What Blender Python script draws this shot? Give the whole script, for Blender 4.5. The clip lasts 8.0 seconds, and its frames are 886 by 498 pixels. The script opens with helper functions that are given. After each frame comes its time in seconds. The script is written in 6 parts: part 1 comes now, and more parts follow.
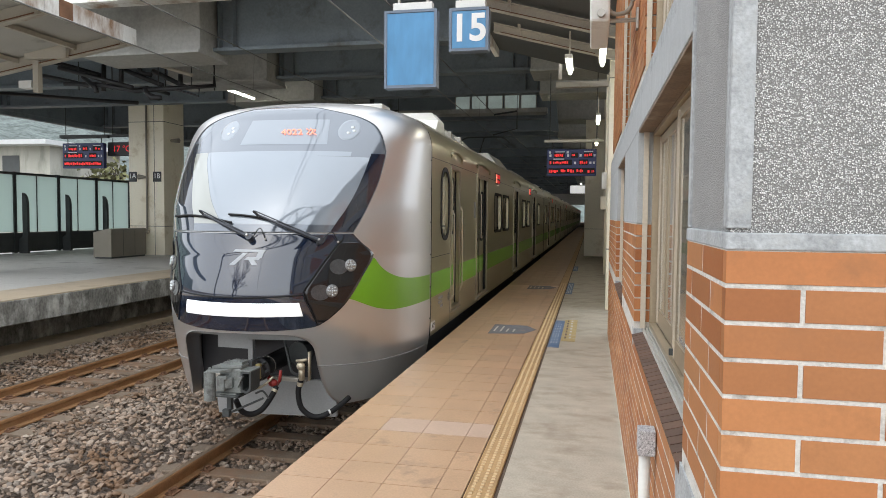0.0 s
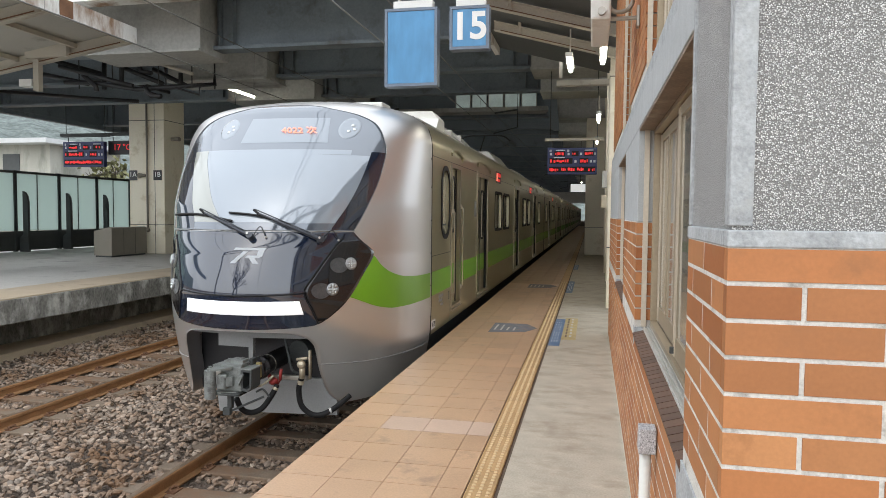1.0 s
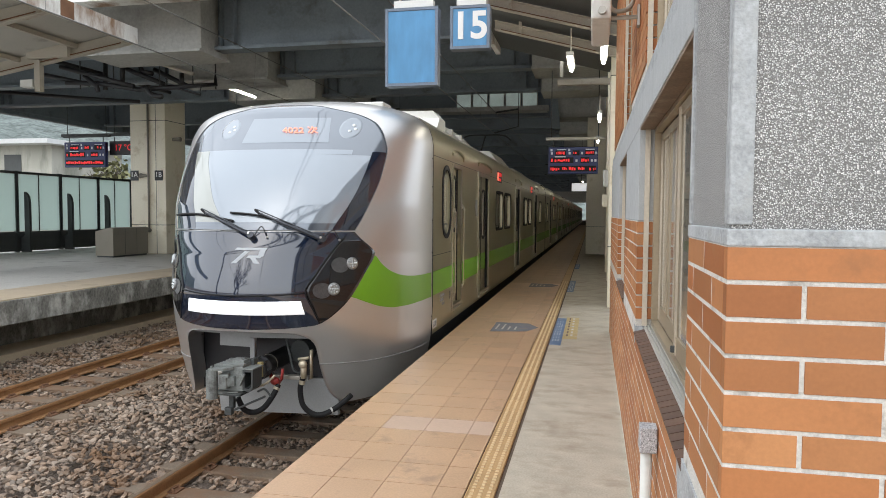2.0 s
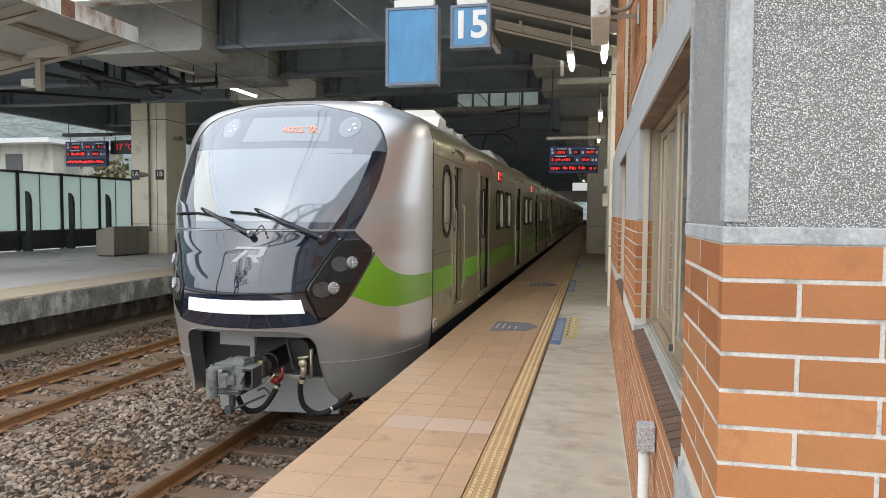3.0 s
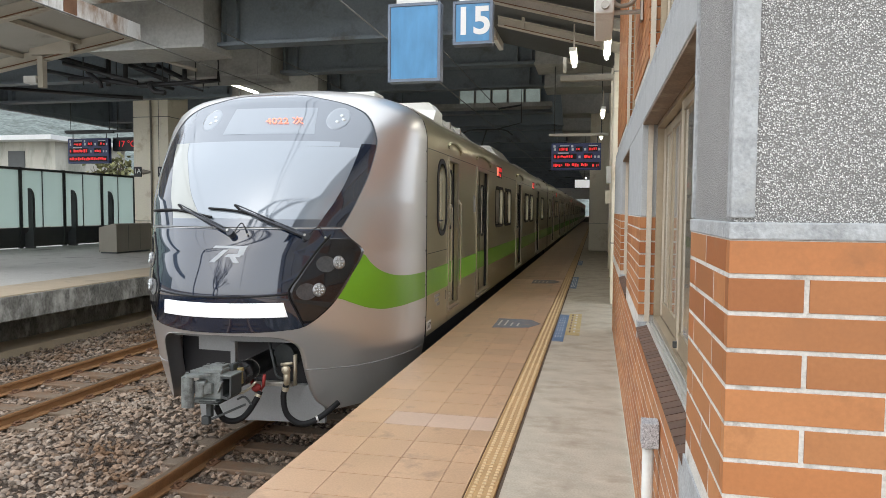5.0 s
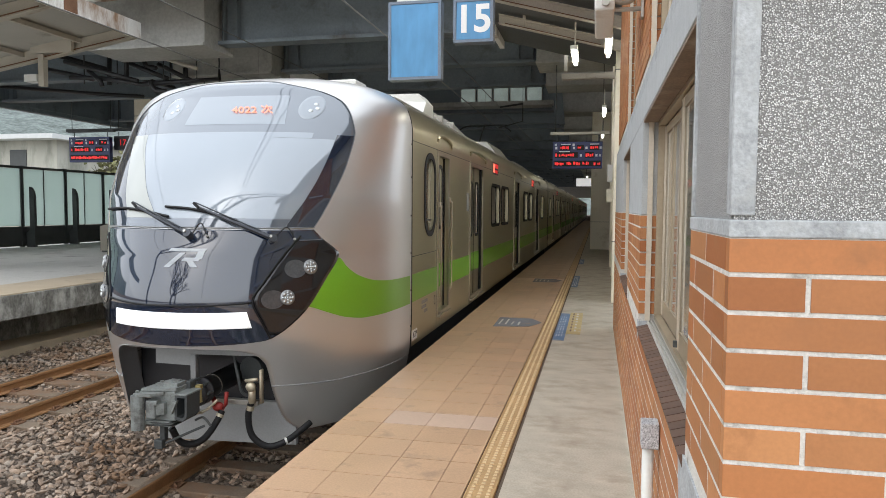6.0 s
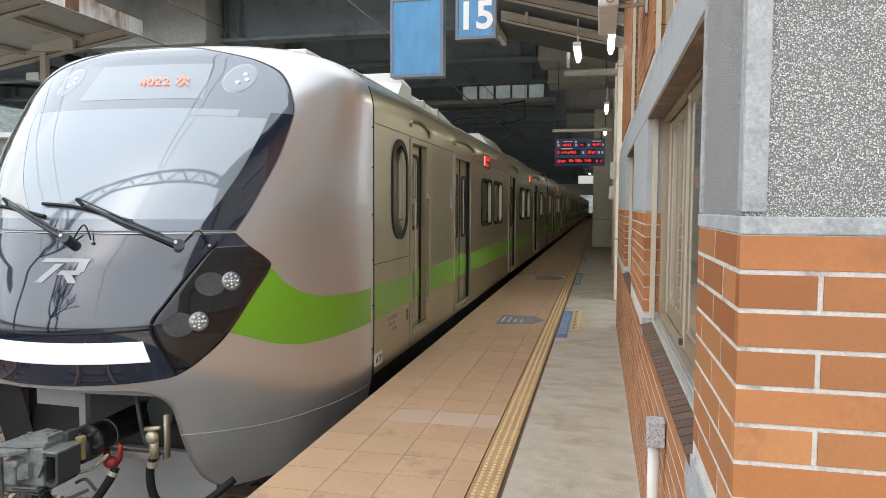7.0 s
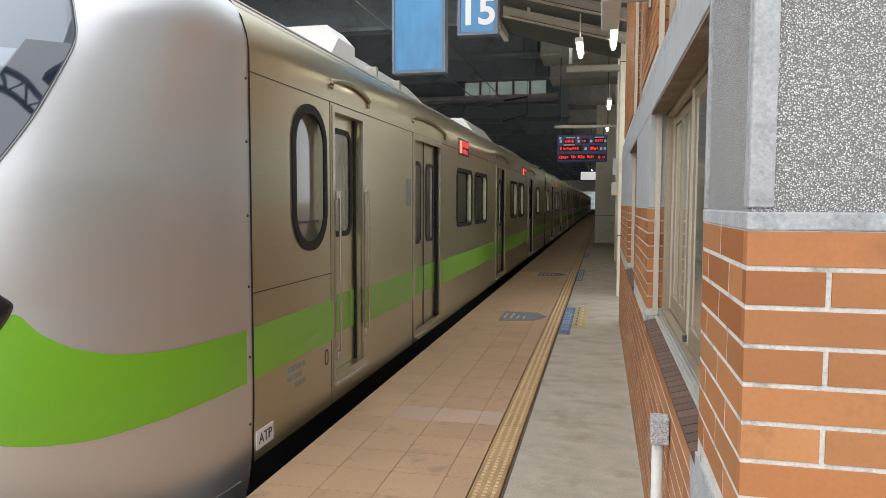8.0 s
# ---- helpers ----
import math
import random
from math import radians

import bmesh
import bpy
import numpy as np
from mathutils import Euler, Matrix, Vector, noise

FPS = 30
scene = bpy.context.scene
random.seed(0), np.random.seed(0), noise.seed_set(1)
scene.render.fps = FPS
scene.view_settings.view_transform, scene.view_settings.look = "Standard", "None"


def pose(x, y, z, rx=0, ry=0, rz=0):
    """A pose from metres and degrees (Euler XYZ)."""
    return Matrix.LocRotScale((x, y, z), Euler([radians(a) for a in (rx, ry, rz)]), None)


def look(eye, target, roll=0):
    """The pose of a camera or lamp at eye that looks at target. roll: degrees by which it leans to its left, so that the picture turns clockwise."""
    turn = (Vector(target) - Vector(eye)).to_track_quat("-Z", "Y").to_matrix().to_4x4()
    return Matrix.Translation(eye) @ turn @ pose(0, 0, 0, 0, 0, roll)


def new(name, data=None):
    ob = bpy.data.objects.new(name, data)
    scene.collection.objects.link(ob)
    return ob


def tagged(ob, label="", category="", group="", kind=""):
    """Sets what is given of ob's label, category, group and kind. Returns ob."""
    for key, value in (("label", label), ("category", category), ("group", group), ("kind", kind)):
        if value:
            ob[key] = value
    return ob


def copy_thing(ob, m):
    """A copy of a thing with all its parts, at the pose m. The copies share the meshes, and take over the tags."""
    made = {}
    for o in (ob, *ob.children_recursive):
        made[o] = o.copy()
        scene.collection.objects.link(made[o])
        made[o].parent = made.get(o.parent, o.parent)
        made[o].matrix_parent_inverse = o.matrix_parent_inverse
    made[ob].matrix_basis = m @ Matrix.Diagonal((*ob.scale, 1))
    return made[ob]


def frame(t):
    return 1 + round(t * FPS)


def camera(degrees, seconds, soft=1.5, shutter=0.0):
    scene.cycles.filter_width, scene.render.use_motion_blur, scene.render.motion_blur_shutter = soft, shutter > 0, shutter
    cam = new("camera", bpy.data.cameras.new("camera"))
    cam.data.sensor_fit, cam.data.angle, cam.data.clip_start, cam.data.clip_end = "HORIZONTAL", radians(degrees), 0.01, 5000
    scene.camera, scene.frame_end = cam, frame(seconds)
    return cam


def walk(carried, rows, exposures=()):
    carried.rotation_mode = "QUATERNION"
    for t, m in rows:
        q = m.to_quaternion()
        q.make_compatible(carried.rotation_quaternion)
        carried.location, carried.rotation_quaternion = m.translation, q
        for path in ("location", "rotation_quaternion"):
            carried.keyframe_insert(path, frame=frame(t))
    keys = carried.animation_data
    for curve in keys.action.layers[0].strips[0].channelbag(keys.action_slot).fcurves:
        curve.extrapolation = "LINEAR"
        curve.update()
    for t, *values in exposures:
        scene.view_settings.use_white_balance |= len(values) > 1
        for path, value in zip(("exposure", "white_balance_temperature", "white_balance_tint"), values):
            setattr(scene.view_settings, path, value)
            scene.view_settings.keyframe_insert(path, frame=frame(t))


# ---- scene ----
cam = camera(65.3, 8.0, soft=0.8)
PATH = [
    (0, (1.686, -3.255, 1.465), (1.269, -1.301, 1.367), 0.5),
    (0.5, (1.687, -3.256, 1.463), (1.27, -1.303, 1.363), 0.5),
    (1, (1.685, -3.253, 1.463), (1.267, -1.3, 1.361), 0.5),
    (1.5, (1.684, -3.255, 1.464), (1.264, -1.302, 1.361), 0.4),
    (3, (1.696, -3.256, 1.46), (1.272, -1.304, 1.355), 0.4),
    (3.5, (1.695, -3.256, 1.46), (1.269, -1.305, 1.352), 0.4),
    (4, (1.692, -3.256, 1.458), (1.264, -1.305, 1.351), 0.4),
    (4.5, (1.688, -3.256, 1.458), (1.26, -1.306, 1.348), 0.4),
    (6, (1.698, -3.225, 1.455), (1.264, -1.276, 1.338), 0.4),
    (6.5, (1.692, -3.222, 1.455), (1.257, -1.273, 1.336), 0.4),
    (7, (1.687, -3.212, 1.454), (1.248, -1.265, 1.33), 0.3),
    (7.5, (1.683, -3.204, 1.453), (1.241, -1.258, 1.324), 0.2),
    (8, (1.683, -3.2, 1.453), (1.238, -1.255, 1.319), 0.2),
]
walk(cam, [(t, look(eye, target, roll)) for t, eye, target, roll in PATH])

# ---------------------------------------------------------------- light
world = bpy.data.worlds.new("sky")
scene.world = world
world.use_nodes = True
wn = world.node_tree.nodes
wl = world.node_tree.links
wn.clear()
sky = wn.new("ShaderNodeTexSky")
sky.sky_type = "NISHITA"
sky.sun_disc = False
sky.sun_elevation = radians(43)
sky.sun_rotation = radians(201)
sky.dust_density = 4.0
sky.air_density = 1.2
grey = wn.new("ShaderNodeHueSaturation")
grey.inputs["Saturation"].default_value = 0.42
back = wn.new("ShaderNodeBackground")
back.inputs["Strength"].default_value = 0.15
wout = wn.new("ShaderNodeOutputWorld")
wl.new(sky.outputs[0], grey.inputs["Color"])
cloud = wn.new("ShaderNodeMix")
cloud.data_type = "RGBA"
cloud.inputs[0].default_value = 0.8
cloud.inputs[7].default_value = (7.6, 8.1, 8.7, 1)
wl.new(grey.outputs[0], cloud.inputs[6])
wl.new(cloud.outputs[2], back.inputs["Color"])
wl.new(back.outputs[0], wout.inputs["Surface"])

sun_data = bpy.data.lights.new("sun", "SUN")
sun_data.energy = 0.5
sun_data.angle = radians(120)
sun_data.color = (0.97, 0.99, 1.0)
sun = new("sun", sun_data)
sun.matrix_world = look((-3, -8, 8), (0, 0, 0))
scene.view_settings.exposure = 0.72


# ---------------------------------------------------------------- materials
def mat(name, colour, rough=0.6, metal=0.0, vary=0.12, scale=3.0, fine=60.0, bump=0.15, dist=0.004, spec=0.5,
        coat=0.0, dirt=None, dirt_at=0.62, dirt_scale=1.3, rand=0.0, island=0.0, emit=0.0, stretch=(1, 1, 1), alt=None):
    """A node material: two scales of noise in colour and relief, optional stains of a second colour."""
    m = bpy.data.materials.new(name)
    m.use_nodes = True
    nt, ln = m.node_tree.nodes, m.node_tree.links
    b = nt["Principled BSDF"]
    b.inputs["Roughness"].default_value = rough
    b.inputs["Metallic"].default_value = metal
    b.inputs["Specular IOR Level"].default_value = spec
    b.inputs["Coat Weight"].default_value = coat
    b.inputs["Coat Roughness"].default_value = 0.05
    tc = nt.new("ShaderNodeTexCoord")
    mp = nt.new("ShaderNodeMapping")
    mp.inputs["Scale"].default_value = stretch
    if rand:
        own = nt.new("ShaderNodeObjectInfo")
        spread = nt.new("ShaderNodeVectorMath")
        spread.operation = "MULTIPLY_ADD"
        spread.inputs[1].default_value = (61.0, 37.0, 23.0)
        ln.new(own.outputs["Random"], spread.inputs[0])
        ln.new(tc.outputs["Object"], spread.inputs[2])
        ln.new(spread.outputs[0], mp.inputs["Vector"])
    else:
        ln.new(tc.outputs["Object"], mp.inputs["Vector"])
    big = nt.new("ShaderNodeTexNoise")
    big.inputs["Scale"].default_value = scale
    big.inputs["Detail"].default_value = 5
    small = nt.new("ShaderNodeTexNoise")
    small.inputs["Scale"].default_value = fine
    small.inputs["Detail"].default_value = 3
    ln.new(mp.outputs[0], big.inputs["Vector"])
    ln.new(mp.outputs[0], small.inputs["Vector"])
    mix = nt.new("ShaderNodeMath")
    mix.operation = "ADD"
    ln.new(big.outputs["Fac"], mix.inputs[0])
    ln.new(small.outputs["Fac"], mix.inputs[1])
    rng = nt.new("ShaderNodeMapRange")
    rng.inputs["From Min"].default_value = 0.6
    rng.inputs["From Max"].default_value = 1.4
    rng.inputs["To Min"].default_value = 1 - vary
    rng.inputs["To Max"].default_value = 1 + vary
    ln.new(mix.outputs[0], rng.inputs["Value"])
    val = rng.outputs[0]
    if rand or island:
        if rand:
            src = nt.new("ShaderNodeObjectInfo").outputs["Random"]
        else:
            src = nt.new("ShaderNodeNewGeometry").outputs["Random Per Island"]
        r2 = nt.new("ShaderNodeMapRange")
        r2.inputs["To Min"].default_value = 1 - (rand or island)
        r2.inputs["To Max"].default_value = 1 + (rand or island)
        ln.new(src, r2.inputs["Value"])
        mul = nt.new("ShaderNodeMath")
        mul.operation = "MULTIPLY"
        ln.new(val, mul.inputs[0])
        ln.new(r2.outputs[0], mul.inputs[1])
        val = mul.outputs[0]
    hsv = nt.new("ShaderNodeHueSaturation")
    hsv.inputs["Color"].default_value = (*colour, 1)
    ln.new(val, hsv.inputs["Value"])
    col = hsv.outputs[0]
    if alt:
        h2 = nt.new("ShaderNodeHueSaturation")
        h2.inputs["Color"].default_value = (*alt, 1)
        ln.new(val, h2.inputs["Value"])
        wn2 = nt.new("ShaderNodeTexWhiteNoise")
        wn2.noise_dimensions = "1D"
        ln.new(src, wn2.inputs["W"])
        ma = nt.new("ShaderNodeMix")
        ma.data_type = "RGBA"
        ln.new(wn2.outputs["Value"], ma.inputs[0])
        ln.new(col, ma.inputs[6])
        ln.new(h2.outputs[0], ma.inputs[7])
        col = ma.outputs[2]
    if dirt:
        st = nt.new("ShaderNodeTexNoise")
        st.inputs["Scale"].default_value = dirt_scale
        st.inputs["Detail"].default_value = 8
        st.inputs["Roughness"].default_value = 0.65
        ln.new(mp.outputs[0], st.inputs["Vector"])
        sr = nt.new("ShaderNodeMapRange")
        sr.inputs["From Min"].default_value = dirt_at - 0.07
        sr.inputs["From Max"].default_value = dirt_at + 0.1
        ln.new(st.outputs["Fac"], sr.inputs["Value"])
        mx = nt.new("ShaderNodeMix")
        mx.data_type = "RGBA"
        ln.new(sr.outputs[0], mx.inputs[0])
        ln.new(col, mx.inputs[6])
        mx.inputs[7].default_value = (*dirt, 1)
        col = mx.outputs[2]
    ln.new(col, b.inputs["Base Color"])
    if bump:
        bp = nt.new("ShaderNodeBump")
        bp.inputs["Strength"].default_value = bump
        bp.inputs["Distance"].default_value = dist
        ln.new(mix.outputs[0], bp.inputs["Height"])
        ln.new(bp.outputs[0], b.inputs["Normal"])
    if emit:
        ln.new(col, b.inputs["Emission Color"])
        b.inputs["Emission Strength"].default_value = emit
    return m


M = {}
M["tile"] = mat("terracotta_tile", (0.52, 0.34, 0.21), 0.33, vary=0.14, scale=2.2, fine=90, bump=0.06, dist=0.002, dirt=(0.27, 0.18, 0.12), dirt_at=0.66, dirt_scale=3, rand=0.05)
# same tile in a darker colour, for the dimmer floor farther in
M["tile_far"] = mat("terracotta_tile_far_dim", (0.42, 0.285, 0.18), 0.5, vary=0.10, scale=2.2, fine=90, bump=0.06, dist=0.002, dirt=(0.25, 0.17, 0.12), dirt_at=0.66, island=0.06)
M["grout"] = mat("dark_grout", (0.12, 0.085, 0.06), 0.9, vary=0.3)
M["tactile"] = mat("yellow_tactile", (0.45, 0.285, 0.13), 0.6, vary=0.15, scale=4, dirt=(0.22, 0.15, 0.07), dirt_at=0.62, rand=0.06)
M["stud"] = mat("worn_stud", (0.60, 0.44, 0.25), 0.55, vary=0.15)
M["concrete"] = mat("platform_concrete", (0.45, 0.40, 0.32), 0.7, vary=0.22, scale=5.0, fine=90, bump=0.3, dist=0.003, dirt=(0.33, 0.275, 0.21), dirt_at=0.57, dirt_scale=2.4, stretch=(0.95, 1.25, 1))
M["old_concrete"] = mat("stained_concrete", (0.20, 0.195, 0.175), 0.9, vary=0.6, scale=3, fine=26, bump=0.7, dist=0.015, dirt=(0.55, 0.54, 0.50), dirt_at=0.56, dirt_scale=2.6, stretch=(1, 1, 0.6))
M["lplat"] = mat("grey_paving", (0.52, 0.51, 0.485), 0.6, vary=0.18, scale=0.8, fine=25, bump=0.1, dirt=(0.22, 0.21, 0.2), dirt_at=0.6, dirt_scale=0.8)
M["tan"] = mat("tan_edge_paving", (0.47, 0.38, 0.27), 0.6, vary=0.15, scale=2, dirt=(0.3, 0.25, 0.18))
M["deck"] = mat("deck_concrete", (0.45, 0.45, 0.43), 0.85, vary=0.2, scale=0.6, fine=14, bump=0.2, dirt=(0.26, 0.25, 0.24), dirt_at=0.6, dirt_scale=0.7)
M["steel"] = mat("grey_painted_steel", (0.21, 0.25, 0.285), 0.5, vary=0.18, scale=0.9, fine=20, bump=0.08, dirt=(0.12, 0.12, 0.12), dirt_at=0.62)
M["canopy"] = mat("cream_painted_steel", (0.48, 0.445, 0.375), 0.5, vary=0.14, scale=1.2, dirt=(0.20, 0.10, 0.05), dirt_at=0.68, dirt_scale=2.2)
M["fascia"] = mat("white_rusty_fascia", (0.72, 0.71, 0.68), 0.5, vary=0.1, scale=1, dirt=(0.22, 0.12, 0.06), dirt_at=0.545, dirt_scale=1.3, stretch=(1, 1, 0.4))
M["sheet"] = mat("canopy_sheet", (0.43, 0.42, 0.385), 0.6, vary=0.15, scale=0.7, dirt=(0.22, 0.2, 0.17))
M["rust"] = mat("rusty_steel", (0.17, 0.085, 0.045), 0.85, vary=0.35, scale=5, fine=70, bump=0.4)
M["cream"] = mat("cream_column_panel", (0.86, 0.795, 0.645), 0.42, vary=0.06, scale=0.9, fine=20, bump=0.04, dirt=(0.55, 0.45, 0.28), dirt_at=0.64, dirt_scale=1.2)
M["black"] = mat("black_pipe", (0.025, 0.025, 0.028), 0.45, vary=0.2)
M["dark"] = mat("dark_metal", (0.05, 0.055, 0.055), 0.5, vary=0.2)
M["wire"] = mat("wire", (0.22, 0.22, 0.21), 0.5, 0.6)
M["rail"] = mat("rusty_rail", (0.39, 0.21, 0.098), 0.75, 0.2, vary=0.25, scale=6, fine=80, bump=0.3)
M["railtop"] = mat("worn_rail_head", (0.33, 0.24, 0.17), 0.38, 0.7, vary=0.2, scale=5)
M["sleeper"] = mat("sleeper", (0.185, 0.14, 0.10), 0.85, vary=0.3, scale=4, fine=50, bump=0.4, dirt=(0.2, 0.11, 0.06), dirt_at=0.55)
M["stone"] = mat("ballast_stone", (0.29, 0.24, 0.195), 0.85, vary=0.25, scale=9, fine=70, bump=0.3, island=0.42, alt=(0.29, 0.205, 0.145), dirt=(0.19, 0.11, 0.06), dirt_at=0.55, dirt_scale=0.9)
M["ground"] = mat("ballast_ground", (0.15, 0.115, 0.09), 0.95, vary=0.5, scale=9, fine=28, bump=1.0, dist=0.04)
M["brick"] = mat("orange_facing_brick", (0.34, 0.114, 0.032), 0.6, vary=0.10, scale=6, fine=140, bump=0.10, dist=0.001, rand=0.14, alt=(0.44, 0.195, 0.075), dirt=(0.33, 0.135, 0.05), dirt_at=0.63, dirt_scale=10)
M["brick_far"] = mat("orange_facing_brick_far", (0.38, 0.13, 0.038), 0.6, vary=0.08, scale=5, fine=140, bump=0.08, dist=0.001, island=0.14, alt=(0.47, 0.22, 0.09))
M["brown"] = mat("brown_sill_brick", (0.105, 0.055, 0.035), 0.55, vary=0.2, scale=8, rand=0.2)
M["mortar"] = mat("white_mortar", (0.60, 0.58, 0.54), 0.9, vary=0.2, scale=9, fine=160, bump=0.6, dist=0.004, dirt=(0.27, 0.255, 0.23), dirt_at=0.61, dirt_scale=18)
M["smooth"] = mat("smooth_render", (0.37, 0.385, 0.395), 0.85, vary=0.34, scale=16, fine=120, bump=0.6, dist=0.003, dirt=(0.38, 0.385, 0.38), dirt_at=0.60, dirt_scale=20)
M["bronze"] = mat("bronze_window_frame", (0.40, 0.33, 0.235), 0.38, 0.5, vary=0.1, scale=4)
M["warmsteel"] = mat("warm_bright_steel", (0.47, 0.42, 0.33), 0.28, 0.85, vary=0.15, scale=3)
M["yellowtag"] = mat("dull_yellow_plate", (0.36, 0.29, 0.12), 0.6, vary=0.25, scale=12)
M["granite"] = mat("speckled_granite", (0.40, 0.40, 0.41), 0.6, vary=0.95, scale=150, fine=420, bump=0.2, dist=0.001)
M["wiperarm"] = mat("grey_black_wiper_paint", (0.05, 0.055, 0.065), 0.32, 0.4, vary=0.1)
M["soffit"] = mat("brown_stained_soffit", (0.20, 0.145, 0.105), 0.85, vary=0.3, scale=7, fine=90, bump=0.3, dirt=(0.32, 0.26, 0.20), dirt_at=0.6, dirt_scale=6)
M["bead"] = mat("pale_bronze_bead", (0.60, 0.53, 0.43), 0.35, 0.35, vary=0.1)
M["track"] = mat("bright_aluminium_track", (0.58, 0.57, 0.54), 0.4, 0.5, vary=0.12)
M["alum"] = mat("dull_aluminium", (0.42, 0.40, 0.36), 0.4, 0.7, vary=0.12)
M["pvc"] = mat("white_pipe", (0.66, 0.66, 0.62), 0.45, vary=0.08)
M["blue"] = mat("blue_sign_face", (0.07, 0.255, 0.48), 0.3, vary=0.2, scale=2.5, fine=12, bump=0.02, dirt=(0.05, 0.14, 0.33), dirt_at=0.64, dirt_scale=3, stretch=(1, 1, 0.3))
M["signframe"] = mat("blue_grey_sign_frame", (0.15, 0.19, 0.25), 0.5, vary=0.15)
M["white"] = mat("white_paint", (0.80, 0.80, 0.78), 0.45, vary=0.05)
M["navy"] = mat("navy_board", (0.022, 0.036, 0.13), 0.4, vary=0.15)
M["led"] = mat("red_led", (0.9, 0.03, 0.035), 0.5, vary=0.25, scale=14, fine=90, emit=0.32)
M["ledo"] = mat("orange_red_led", (1.0, 0.24, 0.15), 0.5, vary=0.1, emit=0.7)
M["tube"] = mat("lit_tube", (1.0, 0.96, 0.82), 0.5, vary=0.02, emit=14)
M["pale"] = mat("pale_letter", (0.55, 0.60, 0.68), 0.5, vary=0.1)
M["bluemark"] = mat("blue_floor_marking", (0.10, 0.17, 0.30), 0.6, vary=0.25, scale=9, dirt=(0.35, 0.33, 0.30), dirt_at=0.60, dirt_scale=9)
M["greymark"] = mat("worn_blue_floor_marking", (0.17, 0.175, 0.20), 0.6, vary=0.2, scale=8, dirt=(0.34, 0.25, 0.19), dirt_at=0.60, dirt_scale=11)
M["yellowmark"] = mat("yellow_floor_marking", (0.48, 0.36, 0.16), 0.6, vary=0.2, scale=9, dirt=(0.42, 0.38, 0.32), dirt_at=0.58, dirt_scale=9)
M["silver"] = mat("silver_metallic_paint", (0.64, 0.635, 0.63), 0.38, 0.82, vary=0.03, scale=1.2, fine=400, bump=0.01, coat=0.5)
M["stainless"] = mat("brushed_stainless", (0.47, 0.43, 0.295), 0.28, 0.85, vary=0.05, scale=1.1, fine=90, bump=0.03, dist=0.001, stretch=(1, 0.05, 1))
M["green"] = mat("green_stripe", (0.17, 0.42, 0.018), 0.35, vary=0.04, scale=2, coat=0.4, bump=0.02)
M["maskblack"] = mat("gloss_black_mask", (0.007, 0.014, 0.034), 0.06, vary=0.1, bump=0.0, spec=0.5, coat=0.9)
M["rubber"] = mat("black_rubber", (0.014, 0.014, 0.015), 0.55, vary=0.2, spec=0.25)
M["grey"] = mat("grey_skirt_paint", (0.27, 0.275, 0.275), 0.5, vary=0.1, scale=3, dirt=(0.16, 0.15, 0.14), dirt_at=0.64)
M["castiron"] = mat("worn_grey_casting", (0.22, 0.235, 0.225), 0.55, 0.3, vary=0.25, scale=9, fine=70, bump=0.3, dirt=(0.09, 0.085, 0.08), dirt_at=0.58, dirt_scale=8)
M["red"] = mat("red_valve", (0.27, 0.025, 0.02), 0.5, vary=0.15)
M["brass"] = mat("pale_brass_fitting", (0.50, 0.44, 0.33), 0.45, 0.6, vary=0.2)
M["whitelamp"] = mat("white_light_bar", (0.92, 0.93, 0.92), 0.4, vary=0.02, emit=0.35)
M["lens"] = mat("clear_lamp_cluster", (0.62, 0.66, 0.66), 0.15, 0.5, vary=0.25, scale=30, fine=90, bump=0.3)
M["pane"] = mat("window_glass", (0.035, 0.035, 0.032), 0.05, vary=0.1, bump=0.0, spec=0.8, coat=0.6)
M["curtain"] = mat("curtained_glass", (0.33, 0.31, 0.26), 0.12, vary=0.12, scale=2, bump=0.0, coat=0.8, stretch=(1, 6, 0.4))
# beige stands for the lit cab interior behind the glass
M["cabglass"] = mat("beige_lit_cab_glass", (0.215, 0.195, 0.15), 0.12, vary=0.08, scale=1.5, bump=0.0, coat=0.5)
M["hill"] = mat("wooded_hill", (0.125, 0.15, 0.14), 0.95, vary=0.7, scale=0.12, fine=0.45, bump=0.6, dist=2.0)
M["farwall"] = mat("weathered_far_wall", (0.42, 0.41, 0.36), 0.85, vary=0.2, scale=0.5, dirt=(0.22, 0.23, 0.19), dirt_at=0.55, dirt_scale=0.6, stretch=(1, 1, 0.3))
M["farroof"] = mat("pale_sheet_roof", (0.55, 0.56, 0.56), 0.6, vary=0.1)
M["leaf"] = mat("foliage", (0.17, 0.17, 0.075), 0.8, vary=0.3, scale=3, island=0.5)
M["bark"] = mat("bark", (0.10, 0.085, 0.065), 0.9, vary=0.3, scale=6, bump=0.5)
M["boxmetal"] = mat("brown_grey_cabinet_metal", (0.27, 0.245, 0.205), 0.5, 0.2, vary=0.1, scale=2)
M["acwhite"] = mat("white_roof_unit", (0.74, 0.74, 0.71), 0.5, vary=0.06, dirt=(0.5, 0.48, 0.44))


